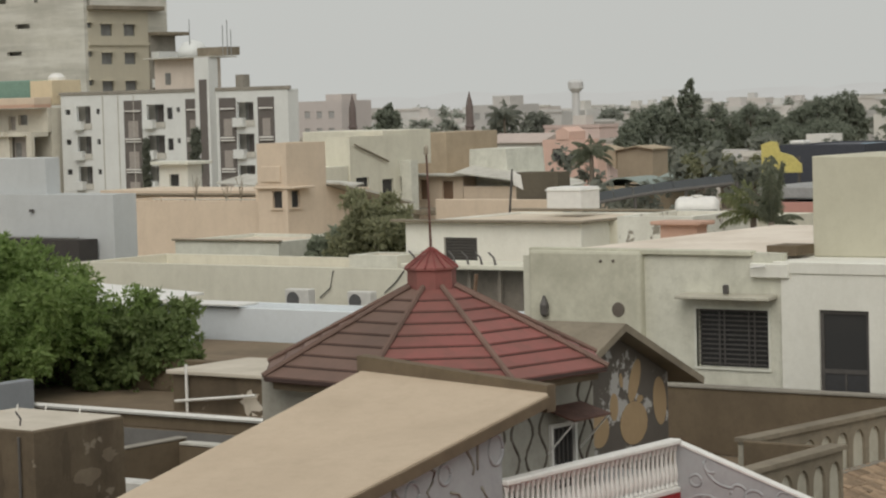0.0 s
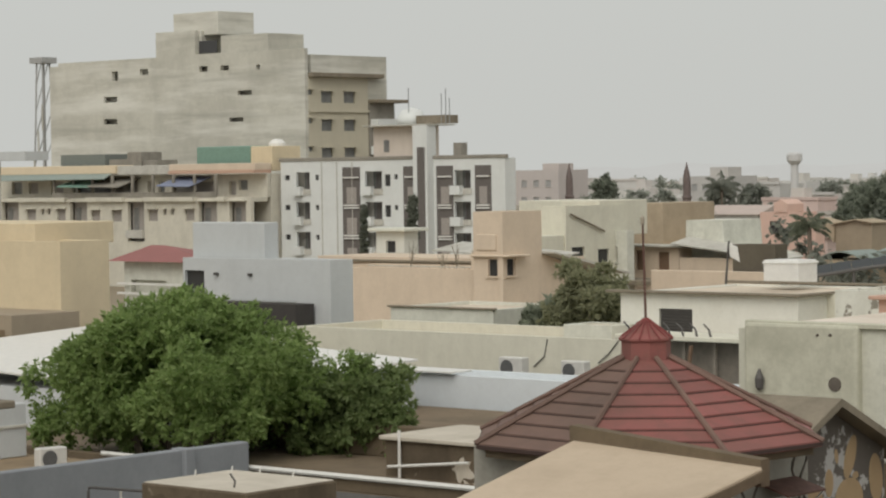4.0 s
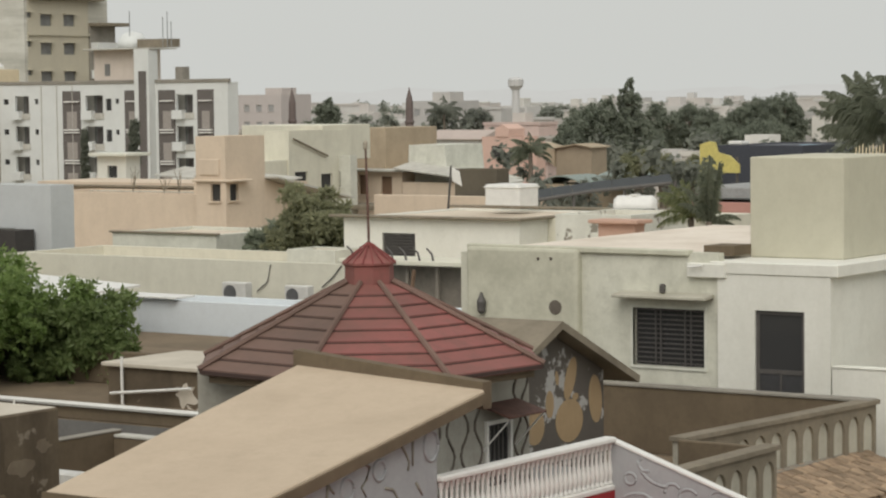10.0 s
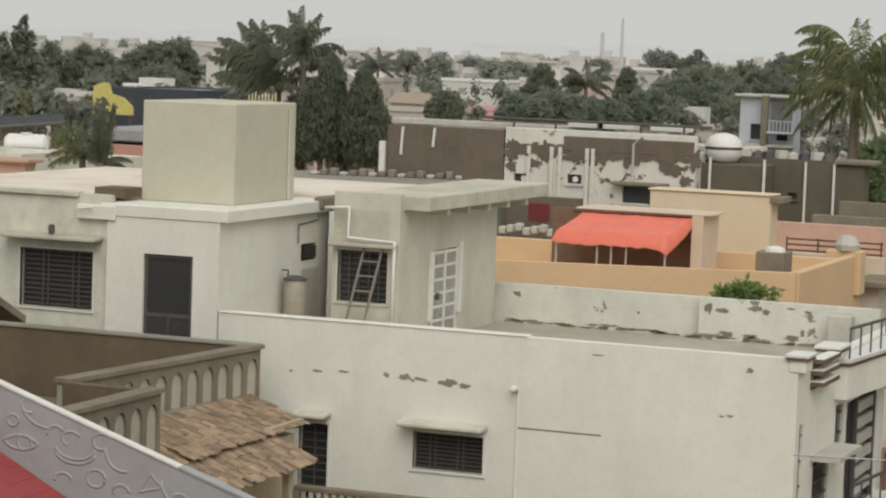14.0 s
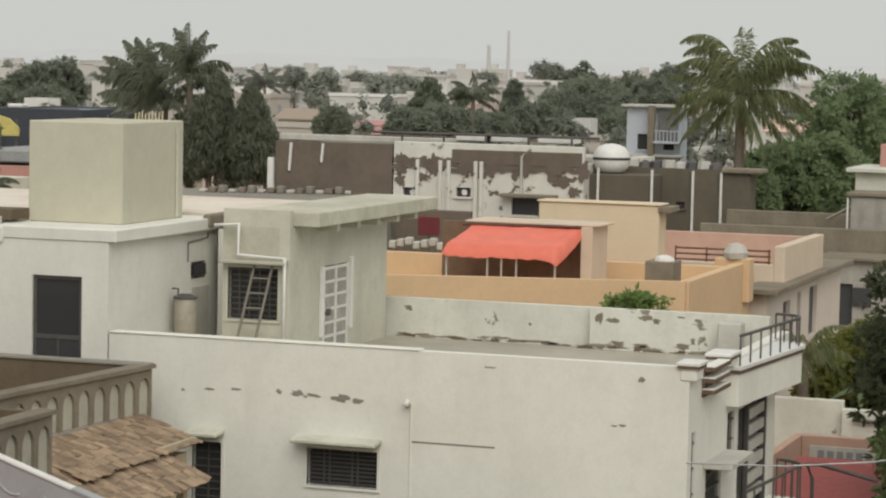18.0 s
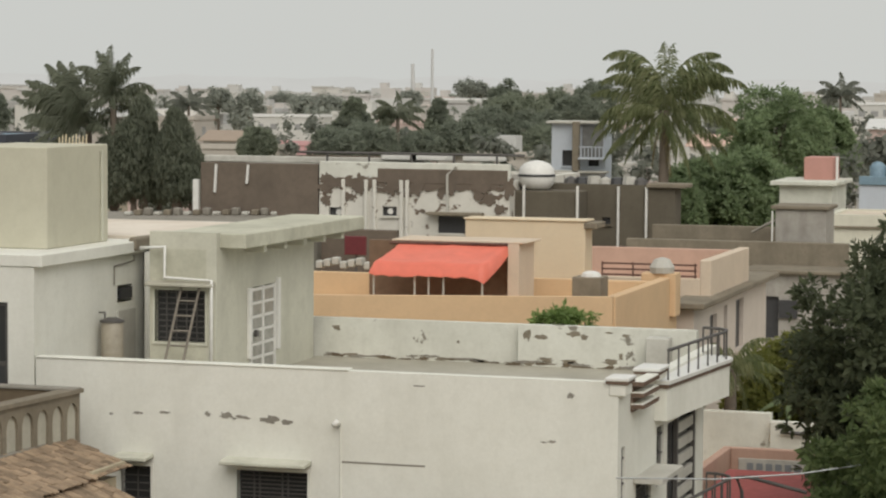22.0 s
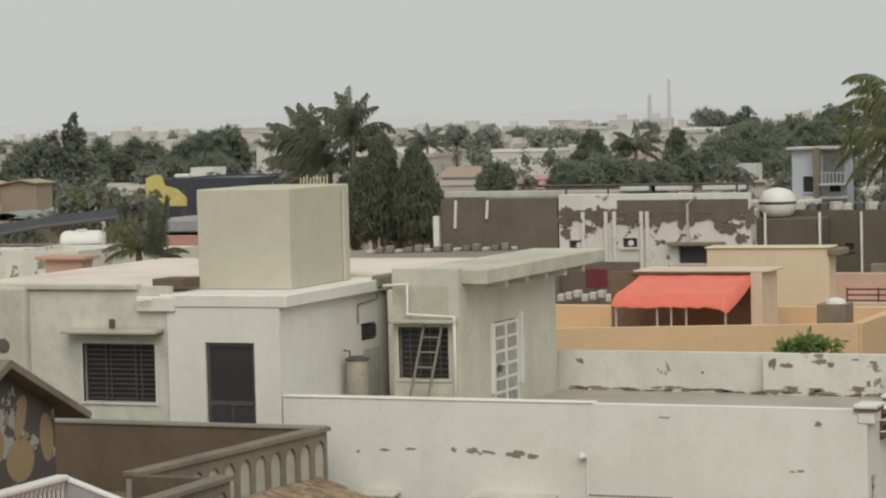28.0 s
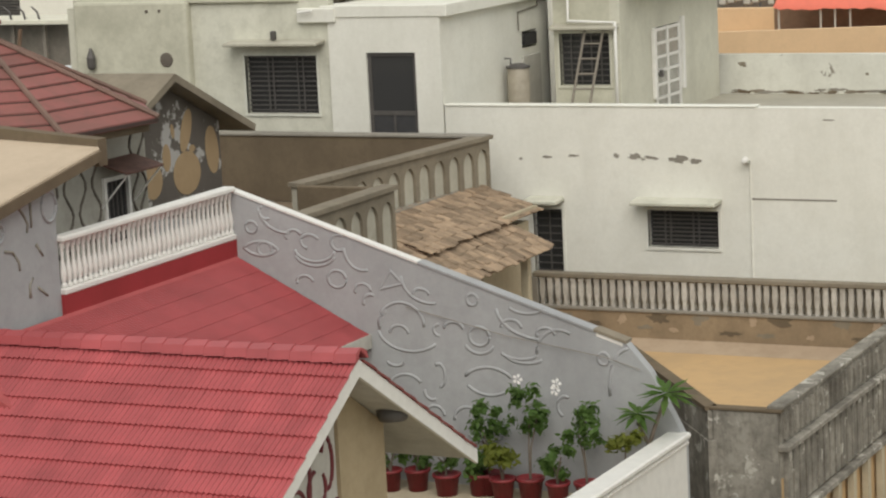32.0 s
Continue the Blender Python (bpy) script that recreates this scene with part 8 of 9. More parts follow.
for k in range(7):
    j = thing("roof_scrap", (-19.6 + 0.38 * k, 77.6, 9.1), "dark scrap lying on the grey roof", "scrap", "scrap on the roof")
    part("lump", lathe(B(), -19.6 + 0.38 * k, 77.6, [(0.15, 9.1), (0.24, 9.2), (0.2, 9.34 + 0.05 * (k % 3)), (0.04, 9.42)], 7), (IRON, DARKPANEL, GREYWHITE)[k % 3 if k != 3 else 2], j)
for k in range(16):
    j = thing("roof_rubble", (-33.0 + 0.28 * k, 73.0 + 0.13 * k, 8.1), "pale broken block on a flat roof", "rubble", "rubble on the flat roof")
    part("block", soft_box(-33.0 + 0.28 * k, -32.78 + 0.28 * k, 73.0 + 0.13 * k, 73.3 + 0.13 * k, 8.1, 8.22 + 0.06 * (k % 3), 0.03), (GREYWHITE, GREYBROWN, GREYC)[k % 3], j)
rf = thing("rubble_roof_house", (-31, 72, 0), "low flat house strewn with rubble", "house")
part("body", box(B(), -36, -26.2, 66, 75, 0, 8.1), GREYC, rf)

# walls and houses on the far right
rw2 = thing("grey_yard_house", (-12, 74, 0), "grey cement house with rain-streaked walls and a dark window", "house")
part("yard_wall", soft_box(-16.5, -10.0, 72.0, 72.3, 0, 7.85, 0.02), GREYBROWN, rw2)
part("streaked_wall", wall_y(B(), -12.6, -9.0, 70.0, 0.25, 0, 7.1, [(-12.38, -11.64, 5.27, 6.45)]), STREAKW, rw2)
part("window", box(B(), -12.38, -11.64, 70.12, 70.16, 5.27, 6.45), DARKPANEL, rw2)
part("shutter", soft_box(-11.62, -11.1, 69.9, 69.98, 5.85, 6.36, 0.01), DARKPANEL, rw2)
part("sill", soft_box(-12.5, -11.55, 69.85, 70.0, 5.15, 5.27, 0.015), GREYC, rw2)
part("ledge", soft_box(-12.7, -9, 69.8, 72.0, 7.1, 7.2, 0.02), GREYBROWN, rw2)
part("tank_block", soft_box(-12.28, -10.79, 73.0, 74.6, 7.6, 8.75, 0.02), STREAKW, rw2)
part("tank_slab", soft_box(-12.4, -10.7, 72.9, 74.7, 8.75, 8.86, 0.02), GREYBROWN, rw2)
part("back_wall", soft_box(-16.6, -12.3, 76.0, 76.2, 0, 8.05, 0.02), GREYBROWN, rw2)
part("pipe", tube(B(), [(-12.35, 72.9, 7.8), (-12.35, 72.9, 8.7)], 0.03, seg=5), PIPEW, rw2)
part("slant_pole", tube(B(), [(-13.4, 75.5, 7.9), (-12.5, 75.5, 8.4)], 0.05, seg=5), GREYC, rw2)
wh = house("white_back_house", "white house with a pink chimney block", -15.0, -13.1, 90, 93.5, 8.75, GREENWHITE, rim=0.1)
part("slab", soft_box(-15.3, -12.9, 89.7, 93.8, 8.75, 8.9, 0.02), GREENWHITE, wh)
part("pink_block", soft_box(-14.37, -13.3, 91.5, 93, 8.8, 9.72, 0.02), PINKBRICK, wh)
part("pole", tube(B(), [(-13.15, 91.4, 8.8), (-13.15, 91.4, 9.75)], 0.05, seg=5), PIPEW, wh)
cr = house("cream_band_house", "cream house with banded parapet", -12.6, -9, 85, 89, 8.0, CREAM, rim=0.05)
part("band", soft_box(-12.65, -9, 84.9, 85.0, 7.55, 7.62, 0.01), GREYBROWN, cr)
bl = house("blue_tank_house", "white house with blue water tanks behind a blue rail", -13.5, -8, 100, 105, 8.4, SKYBLUE, rim=0.1)
part("blue_rail", soft_box(-13.5, -8, 99.9, 100.0, 8.4, 8.75, 0.02), BLUETANK, bl)
for x in (-12.9, -12.2, -11.5):
    t = thing("blue_water_tank", (x, 101, 8.3), "round blue plastic water tank", "water tank", "blue roof tanks")
    part("tank", lathe(B(), x, 101, [(0.3, 8.3), (0.33, 8.5), (0.33, 9.1), (0.2, 9.25), (0.08, 9.3)], 14), BLUETANK, t, smooth=True)
b19 = house("pale_blue_house_far", "pale blue two-storey house with a balcony among trees", -28.7, -26.2, 110, 111.2, 10.5, SKYBLUE, wy=[(-28.2, -27.6, 8.6, 9.3), (-27.0, -26.5, 8.6, 9.3)], rim=0.2)
part("slab", soft_box(-28.9, -26.0, 109.7, 111.4, 10.5, 10.62, 0.02), GREYWHITE, b19)
part("post", soft_box(-27.6, -27.3, 109.4, 109.7, 6, 10.6, 0.03), GREYBROWN, b19)
part("balcony", soft_box(-27.3, -26.1, 109.3, 110, 8.9, 9.0, 0.02), SKYBLUE, b19)
for k in range(7):
    part("rail_bar", box(B(), -27.2 + 0.17 * k, -27.16 + 0.17 * k, 109.32, 109.36, 9.0, 9.45), SKYBLUE, b19)
part("handrail", box(B(), -27.25, -26.1, 109.3, 109.38, 9.45, 9.5), SKYBLUE, b19)
part("lower_ledge", soft_box(-28.8, -26.0, 109.4, 110, 8.3, 8.4, 0.02), GREYWHITE, b19)
# grey sheet standing in for the shade inside the loggia
part("loggia_shade", box(B(), -27.25, -26.3, 109.9, 109.98, 9.0, 10.4), GREYPANE, b19)

# street corner below the balconies
yw = thing("yard_wall", (-10.3, 61, 0), "whitewashed yard wall with flaking paint", "wall")
part("left_panel", soft_box(-14.0, -10.28, 61.0, 61.25, 0, 4.35, 0.02), WHITEPEEL, yw)
part("right_panel", soft_box(-10.28, -6.0, 60.8, 61.05, 0, 4.18, 0.02), WHITEPEEL, yw)
part("dark_rail", tube(B(), [(-10.0, 60.7, 3.95), (-8.7, 60.7, 3.87)], 0.05, seg=5), IRON, yw)
sw = thing("salmon_yard_wall", (-10, 56, 0), "salmon yard wall with a pale sunk panel of faded writing", "wall")
part("side_wall", soft_box(-10.74, -10.54, 49.5, 57.2, 0, 4.05, 0.02), SALMON, sw)
part("front_wall", soft_box(-10.54, -7.5, 57.0, 57.2, 0, 4.05, 0.02), SALMON, sw)
part("sunk_panel", soft_box(-10.35, -8.75, 56.96, 57.0, 3.42, 3.82, 0.01), GREYWHITE, sw)
for k in range(6):
    part("writing_bar", box(B(), -10.15 + 0.22 * k, -10.0 + 0.22 * k, 56.95, 56.96, 3.52 + 0.04 * (k % 2), 3.72), DARKGREY, sw)
rc = thing("red_canopy", (-9.2, 53.5, 0), "faded red cloth canopy on a dark frame", "canopy")
CZ = 3.74
part("cloth", hexa(B(), [(-10.3, 51.0, CZ - 0.15), (-8.0, 51.0, CZ - 0.15), (-8.0, 55.5, CZ), (-10.3, 55.5, CZ), (-10.3, 51.0, CZ - 0.11), (-8.0, 51.0, CZ - 0.11), (-8.0, 55.5, CZ + 0.04), (-10.3, 55.5, CZ + 0.04)]), REDCLOTH, rc)
for x, y in ((-10.25, 51.05), (-8.05, 51.05), (-10.25, 55.4), (-8.05, 55.4)):
    part("post", tube(B(), [(x, y, 0), (x, y, CZ - 0.1 if y < 52 else CZ)], 0.03, seg=5), IRON, rc)
lp = thing("street_lamp", (-9.15, 49.2, 0), "dark curved arm of a street lamp", "street lamp")
part("pole", tube(B(), [(-9.0, 50.0, 0), (-9.0, 50.0, 4.2), (-9.1, 49.9, 4.5), (-8.8, 49.7, 4.55), (-7.6, 49.4, 4.35)], 0.04, seg=6), IRON, lp)
cb = thing("overhead_cable", (-5.5, 39.6, 6), "thin slack overhead cable by the street", "cable")
part("wire", tube(B(), [(-9.1, 39.2, 6.1), (-7.5, 39.3, 6.15), (-6.17, 39.5, 6.28), (-4.5, 39.8, 6.58), (0, 41, 7.8)], 0.014, seg=5), METAL, cb)

# ---- trees and palms ----
tree((-38.25, 35.1, 0), 7.95, 3.2, 2.95, 1.8, 11, "large leafy green mango tree over the grey wall", leaf=0.052, count=150000, clump=0.6, n=250, mat=LEAF, name="mango_tree", per=9)
tree((-35.75, 37.7, 0), 7.4, 1.4, 1.35, 1.5, 12, "smaller olive-leaved tree beside the mango tree", leaf=0.06, count=24000, clump=0.4, n=90, mat=LEAF2, name="mango_tree", per=9)
tree((-5.1, 51.5, 0), 5.9, 3.2, 2.9, 4.2, 13, "dense dark street tree beside the balconies", leaf=0.075, count=80000, clump=0.6, n=330, mat=LEAFDK, name="street_tree", per=8)
tree((-4.45, 40.25, 0), 5.65, 1.8, 1.5, 1.7, 14, "light green street tree crown below the cable", leaf=0.062, count=30000, clump=0.4, n=120, mat=LEAFS, name="street_tree", per=8)
tree((-10.35, 64.3, 0), 4.4, 1.5, 1.4, 1.9, 15, "bushy olive garden tree behind the yard wall", leaf=0.075, count=26000, clump=0.45, n=120, mat=LEAFOL, name="garden_tree", per=8)
tree((-8.6, 63.6, 0), 4.2, 1.3, 1.2, 1.7, 16, "leafy garden tree behind the yard wall", leaf=0.075, count=12000, clump=0.36, n=80, mat=LEAFDK, name="garden_tree", per=8)
tree((-12.8, 50.4, 0), 7.4, 0.8, 0.4, 0.36, 17, "tip of a leafy tree above the terrace wall", leaf=0.06, count=1300, clump=0.16, n=30, mat=LEAF, name="garden_tree", per=7)
tree((-49.6, 62.8, 0), 8.0, 1.75, 1.6, 1.35, 18, "grey-green dusty tree between the houses", leaf=0.075, count=22000, clump=0.42, n=110, mat=LEAFO, name="dusty_tree", per=8)
tree((-51.8, 64.2, 0), 7.5, 1.0, 0.9, 0.9, 19, "small grey-green tree beside the salmon house", leaf=0.09, count=4500, clump=0.3, n=40, mat=LEAFM, name="dusty_tree", per=7)
for i, (x, y, z, r, h) in enumerate(((-34.6, 205.1, 7.14, 4.44, 4.38), (-32.3, 163.2, 4.1, 2.9, 2.78), (-29.8, 163.7, 4.51, 3.5, 3.15), (-32.0, 213.6, 6.27, 2.91, 3.82), (-32.6, 156.6, 3.87, 1.6, 2.14))):
    tree((x, y, 0), z, r, r, h, 20 + i, ("big bright green tree above the roofs", "broad dark green tree under the tall palm")[i in (1, 2, 4)], leaf=0.15, count=24000, clump=0.22 * r, n=120, mat=LEAFG, group="street trees by the palm", name="street_tree", per=7, full=True)
for i, (x, y, z, r, h) in enumerate(((-160.8, 257.5, 6.4, 2.32, 3.68), (-163.4, 266.2, 6.75, 2.53, 4.34), (-165.9, 285.3, 6.66, 2.67, 3.81), (-164.7, 291.0, 6.8, 2.4, 3.74), (-158.1, 284.6, 6.48, 2.19, 3.2), (-156.8, 290.4, 6.86, 2.22, 3.17), (-156.5, 295.5, 7.43, 2.7, 3.88), (-151.8, 293.0, 7.68, 2.45, 4.05), (-150.3, 293.8, 7.36, 1.33, 3.02), (-150.8, 248.2, 5.71, 2.61, 2.6), (-156.7, 265.2, 5.42, 2.77, 2.24), (-150.4, 273.8, 5.9, 3.16, 1.92), (-145.5, 276.5, 6.18, 3.16, 1.92), (-152.6, 241.9, 5.72, 1.54, 2.41))):
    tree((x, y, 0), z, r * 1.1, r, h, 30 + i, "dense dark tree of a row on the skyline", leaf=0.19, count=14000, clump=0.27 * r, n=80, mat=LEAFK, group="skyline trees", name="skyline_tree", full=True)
for x, y, z, r, h in ((-148.7, 249.0, 10.2, 1.3, 3.4), (-148.6, 249.2, 7.2, 2.3, 3.0), (-150.9, 247.7, 8.4, 2.4, 2.9), (-153.3, 246.2, 7.3, 2.6, 2.7), (-152.4, 246.7, 5.0, 2.8, 2.4), (-149.2, 248.7, 4.6, 3.0, 2.6), (-183.4, 237.4, 9.79, 1.35, 1.81), (-183.7, 237.2, 6.98, 2.96, 3.02)):
    tree((x, y, 0), z, r, r, h, 36, "dark tall tree behind the houses", leaf=0.22, count=6000, clump=0.3 * r, n=50, mat=LEAFK, group="skyline trees", name="skyline_tree", full=True)
for i, (x, y, z, r, h) in enumerate(((-70.3, 180.0, 7.23, 1.13, 1.23), (-68.0, 198.7, 6.82, 2.92, 1.32), (-68.8, 194.0, 6.77, 1.85, 1.15), (-74.3, 214.3, 8.72, 0.92, 1.9), (-74.2, 214.3, 7.83, 1.53, 1.52), (-69.5, 224.7, 8.91, 0.63, 1.71), (-69.4, 224.7, 7.06, 1.37, 1.98), (-66.1, 221.3, 6.61, 2.49, 1.73), (-71.3, 254.8, 10.09, 2.02, 2.6), (-69.9, 250.9, 9.02, 3.39, 2.33), (-68.6, 238.1, 6.9, 2.67, 2.55), (-64.3, 239.3, 6.8, 2.78, 2.41), (-69.3, 268.4, 9.06, 2.74, 2.69), (-66.4, 273.5, 9.04, 2.53, 3.35), (-65.4, 260.7, 7.92, 3.02, 2.55), (-61.6, 235.7, 6.1, 2.74, 1.55), (-67.8, 212.0, 6.29, 2.25, 1.17), (-68.8, 207.3, 6.14, 1.96, 0.91))):
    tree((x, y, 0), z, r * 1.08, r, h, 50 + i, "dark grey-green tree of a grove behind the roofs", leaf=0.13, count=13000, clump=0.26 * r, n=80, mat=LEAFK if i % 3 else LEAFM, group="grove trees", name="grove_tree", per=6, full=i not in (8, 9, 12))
for i, (x, y, z, r, h) in enumerate(((-57.8, 130.6, 9.51, 0.6, 1.78), (-58.3, 130.3, 7.48, 1.1, 2.6), (-57.7, 132.5, 7.02, 0.95, 2.1), (-55.5, 129.7, 9.02, 0.6, 1.55), (-55.3, 129.8, 7.31, 1.05, 2.3), (-54.7, 130.1, 6.76, 0.6, 1.66), (-60.7, 133.0, 6.94, 1.05, 2.12))):
    tree((x, y, 0), z, r, r, h * 1.05, 70 + i, "tall narrow dark ashoka tree with drooping leaves", leaf=0.085, count=26000, clump=0.6 * r, n=120, mat=LEAFA, group="narrow dark trees", name="ashoka_tree", full=True, droop=1.2, long=2.6)
for i, (x, y, z, r, h) in enumerate(((-218.2, 311.1, 7.07, 2.05, 3.28), (-225.4, 330.5, 6.57, 2.52, 3.14), (-210.2, 304.5, 3.94, 3.74, 3.11), (-280.3, 438.0, 6.92, 2.57, 2.33), (-181.4, 444.4, 7.84, 2.8, 2.2), (-168.7, 428.0, 7.1, 3.1, 2.67), (-178.3, 488.5, 7.08, 4.67, 1.51), (-174.4, 489.9, 6.71, 3.5, 1.45), (-188.1, 632.6, 9.41, 3.56, 2.87), (-184.9, 633.6, 9.0, 2.67, 2.43), (-184.1, 571.1, 7.77, 2.96, 1.48), (-201.8, 607.4, 7.12, 2.3, 1.29), (-233.2, 617.4, 6.75, 3.71, 1.33), (-130.1, 647.1, 7.06, 5.93, 2.19))):
    tree((x, y, 0), z, r, r, h, 90 + i, "tree standing in the far town, leaves paled for haze", leaf=0.34, count=4000, clump=0.34 * r, n=40, mat=LEAFH if y > 400 else LEAFF, group="trees of the far town", name="town_tree", full=True)
blown_palm((-32.85, 153.5, 0), 10.6, ((180, 84, 6.4, 150), (176, 78, 5.6, 150), (186, 70, 5.2, 140), (182, 58, 5.0, 110), (172, 34, 5.0, 80), (190, 22, 4.6, 95), (180, 14, 5.4, 100), (168, -8, 5.2, 72), (188, -28, 5.0, 50), (160, -44, 4.4, 36), (100, 88, 4.5, 30), (60, 86, 4.4, 30), (10, 84, 5.8, 120), (0, 78, 6.0, 140), (-10, 72, 5.6, 150), (4, 64, 5.2, 140), (0, 52, 6.0, 105), (6, 20, 5.0, 85), (-6, 8, 5.2, 85), (0, -12, 5.0, 55), (-14, -32, 5.0, 45), (-30, -50, 4.6, 34), (-92, 6, 3.6, 130), (-110, -20, 3.8, 80), (-70, -40, 3.8, 50), (-130, 20, 4.2, 110), (50, 20, 4.6, 100), (130, 30, 4.6, 100), (70, -30, 4.4, 60), (120, -20, 4.4, 60)), 1, "tall coconut palm with wind-blown fronds", mat=PALM, leaflets=64, width=0.03, trunk=0.42, span=0.25, wind=-0.2, dead=((-40, -76, 4.2, 12), (200, -72, 3.8, 15)))
blown_palm((-62.35, 133.1, 0), 9.7, ((178, 66, 4.3, 45), (170, 54, 4.4, 40), (186, 42, 4.3, 40), (176, 30, 4.3, 40), (190, 16, 4.0, 40), (165, 76, 4.1, 40), (150, 84, 3.9, 40), (130, 60, 3.8, 50), (60, 80, 3.8, 45), (200, 22, 3.8, 45), (20, 70, 3.4, 80), (-20, 50, 3.0, 90), (185, 0, 3.4, 45), (-100, 40, 3.6, 60), (240, 50, 3.8, 50), (172, 12, 3.8, 45), (180, -20, 3.2, 30), (10, 20, 2.8, 80), (195, 58, 4.1, 45), (158, 40, 4.0, 45), (182, 74, 4.0, 40), (-60, 10, 2.8, 80)), 2, "dark coconut palm with fronds blown to one side", mat=PALMD, leaflets=52, width=0.038, group="dark palms", wind=-0.8, trunk=0.3)
blown_palm((-60.65, 132.8, 0), 11.3, ((150, 86, 3.0, 60), (172, 78, 3.1, 110), (100, 88, 3.2, 35), (40, 86, 2.9, 60), (0, 50, 3.0, 130), (20, 30, 2.6, 120), (-30, 5, 2.6, 80), (160, 62, 2.9, 110), (-80, 74, 2.8, 70), (70, 66, 2.8, 80), (10, 84, 2.8, 50), (176, 30, 2.6, 90), (190, -10, 2.6, 60), (5, -20, 2.6, 60), (120, 82, 3.1, 70), (-20, 76, 2.7, 100), (-90, 10, 2.6, 80)), 3, "taller dark coconut palm with a tuft of upright fronds", mat=PALMD, leaflets=48, width=0.045, group="dark palms", wind=-0.4, trunk=0.28)
FARFAN = ((185, 40, 1.0, 110), (170, 62, 1.0, 90), (150, 15, 1.0, 80), (100, 80, 1.0, 60), (30, 72, 1.0, 110), (8, 45, 1.1, 120), (-12, 18, 1.0, 90), (-70, 30, 1.0, 90), (200, 0, 1.0, 70), (0, -15, 1.0, 55), (60, 25, 1.0, 90), (230, 50, 1.0, 90), (180, -25, 0.9, 45))
for i, (x, y, z, L, m) in enumerate(((-67.2, 205.3, 9.2, 2.6, PALMD), (-128.2, 304.1, 8.7, 3.4, LEAFF), (-109.2, 167.6, 7.6, 2.0, PALMD), (-212.4, 302.9, 9.2, 3.2, LEAFF), (-45.3, 316.8, 10.6, 3.6, LEAFF))):
    blown_palm((x, y, 0), z, [(a, r, q * L, c) for a, r, q, c in FARFAN], 60 + i, "palm among the far roofs", mat=m, leaflets=22, width=0.13, group="dusty palms", trunk=0.26, wind=0.4)
blown_palm((-32.05, 57.7, 0), 9.0, ((90, 89, 1.75, 6), (120, 87, 1.7, 8), (60, 87, 1.7, 8), (175, 87, 1.5, 10), (185, 84, 1.3, 14), (5, 87, 1.6, 10), (0, 80, 1.6, 4), (8, 76, 1.55, 8), (-90, 84, 1.5, 12), (0, 30, 0.9, 90), (180, 60, 1.0, 80), (178, 70, 1.2, 60), (10, 5, 0.9, 70)), 4, "short palm with upright fronds swept by the wind", mat=PALMD, leaflets=60, width=0.05, wind=0.0, trunk=0.14, span=0.24)
blown_palm((-32.7, 57.9, 0), 9.1, ((180, 64, 1.2, 90), (165, 50, 1.1, 90), (190, 30, 1.0, 80), (20, 66, 1.0, 110), (0, 40, 0.9, 100), (90, 80, 1.1, 50), (120, 86, 1.1, 40), (-60, 60, 1.0, 90), (200, 75, 1.1, 60), (170, 10, 1.0, 70), (0, 5, 0.9, 70), (-100, 20, 0.9, 80)), 44, "low bushy palm with drooping olive fronds", mat=PALM, leaflets=40, width=0.035, wind=-0.3, trunk=0.14)
palm((-11.45, 61.8, 0), 5.3, 1.5, 90, "young palm with ragged leaves beside the balcony", fronds=14, leaflets=24, mat=PALM, wind=(0.1, 0.0))
bn = thing("banana_plant", (-9.6, 62.2, 0), "banana plant with broad torn green leaves", "plant")
part("stem", tube(B(), [(-9.6, 62.2, 0), (-9.6, 62.2, 4.4)], 0.14, 0.09, 7), LEAFG, bn)
for k in range(7):
    a = 0.9 * k
    bm = B()
    c, rows = Vector((-9.6, 62.2, 4.3)), []
    for j in range(6):
        u = j / 5
        p = c + Vector((math.cos(a) * 1.3 * u, math.sin(a) * 1.3 * u, 1.0 * u - 1.1 * u * u))
        s = Vector((-math.sin(a), math.cos(a), 0)) * 0.26 * math.sin(math.pi * min(1, u * 0.9 + 0.08))
        rows.append((bm.verts.new(p - s), bm.verts.new(p + Vector((0, 0, 0.05))), bm.verts.new(p + s)))
    for r0, r1 in zip(rows, rows[1:]):
        bm.faces.new((r0[0], r0[1], r1[1], r1[0]))
        bm.faces.new((r0[1], r0[2], r1[2], r1[1]))
    part("leaf", bm, LEAFG, bn)
for x, y, z0, z1, r in ((-75.25, 80.2, 8.7, 10.95, 0.2), (-73.7, 81.7, 9.4, 11.35, 0.3)):
    t = thing("cypress_tree", (x, y, 0), "slim dark cypress in front of the white flats", "tree", "slim cypresses")
    part("trunk", tube(B(), [(x, y, 0), (x, y, z1 - 0.4)], 0.05, 0.02, 6), BARK, t)
    g = np.random.RandomState(int(z1 * 10))
    u = g.uniform(0, 1, 90)
    a = g.uniform(0, 6.28, 90)
    w = r * (0.75 - 0.45 * u ** 3) * g.uniform(0.2, 1, 90)
    cr = new("crown", leaf_mesh("crown", np.stack([w * np.cos(a), w * np.sin(a), z0 + (z1 - z0) * u], 1), np.full(90, r * 0.6), 12000, 0.055, LEAFC, int(z1 * 7)))
    cr.parent = t
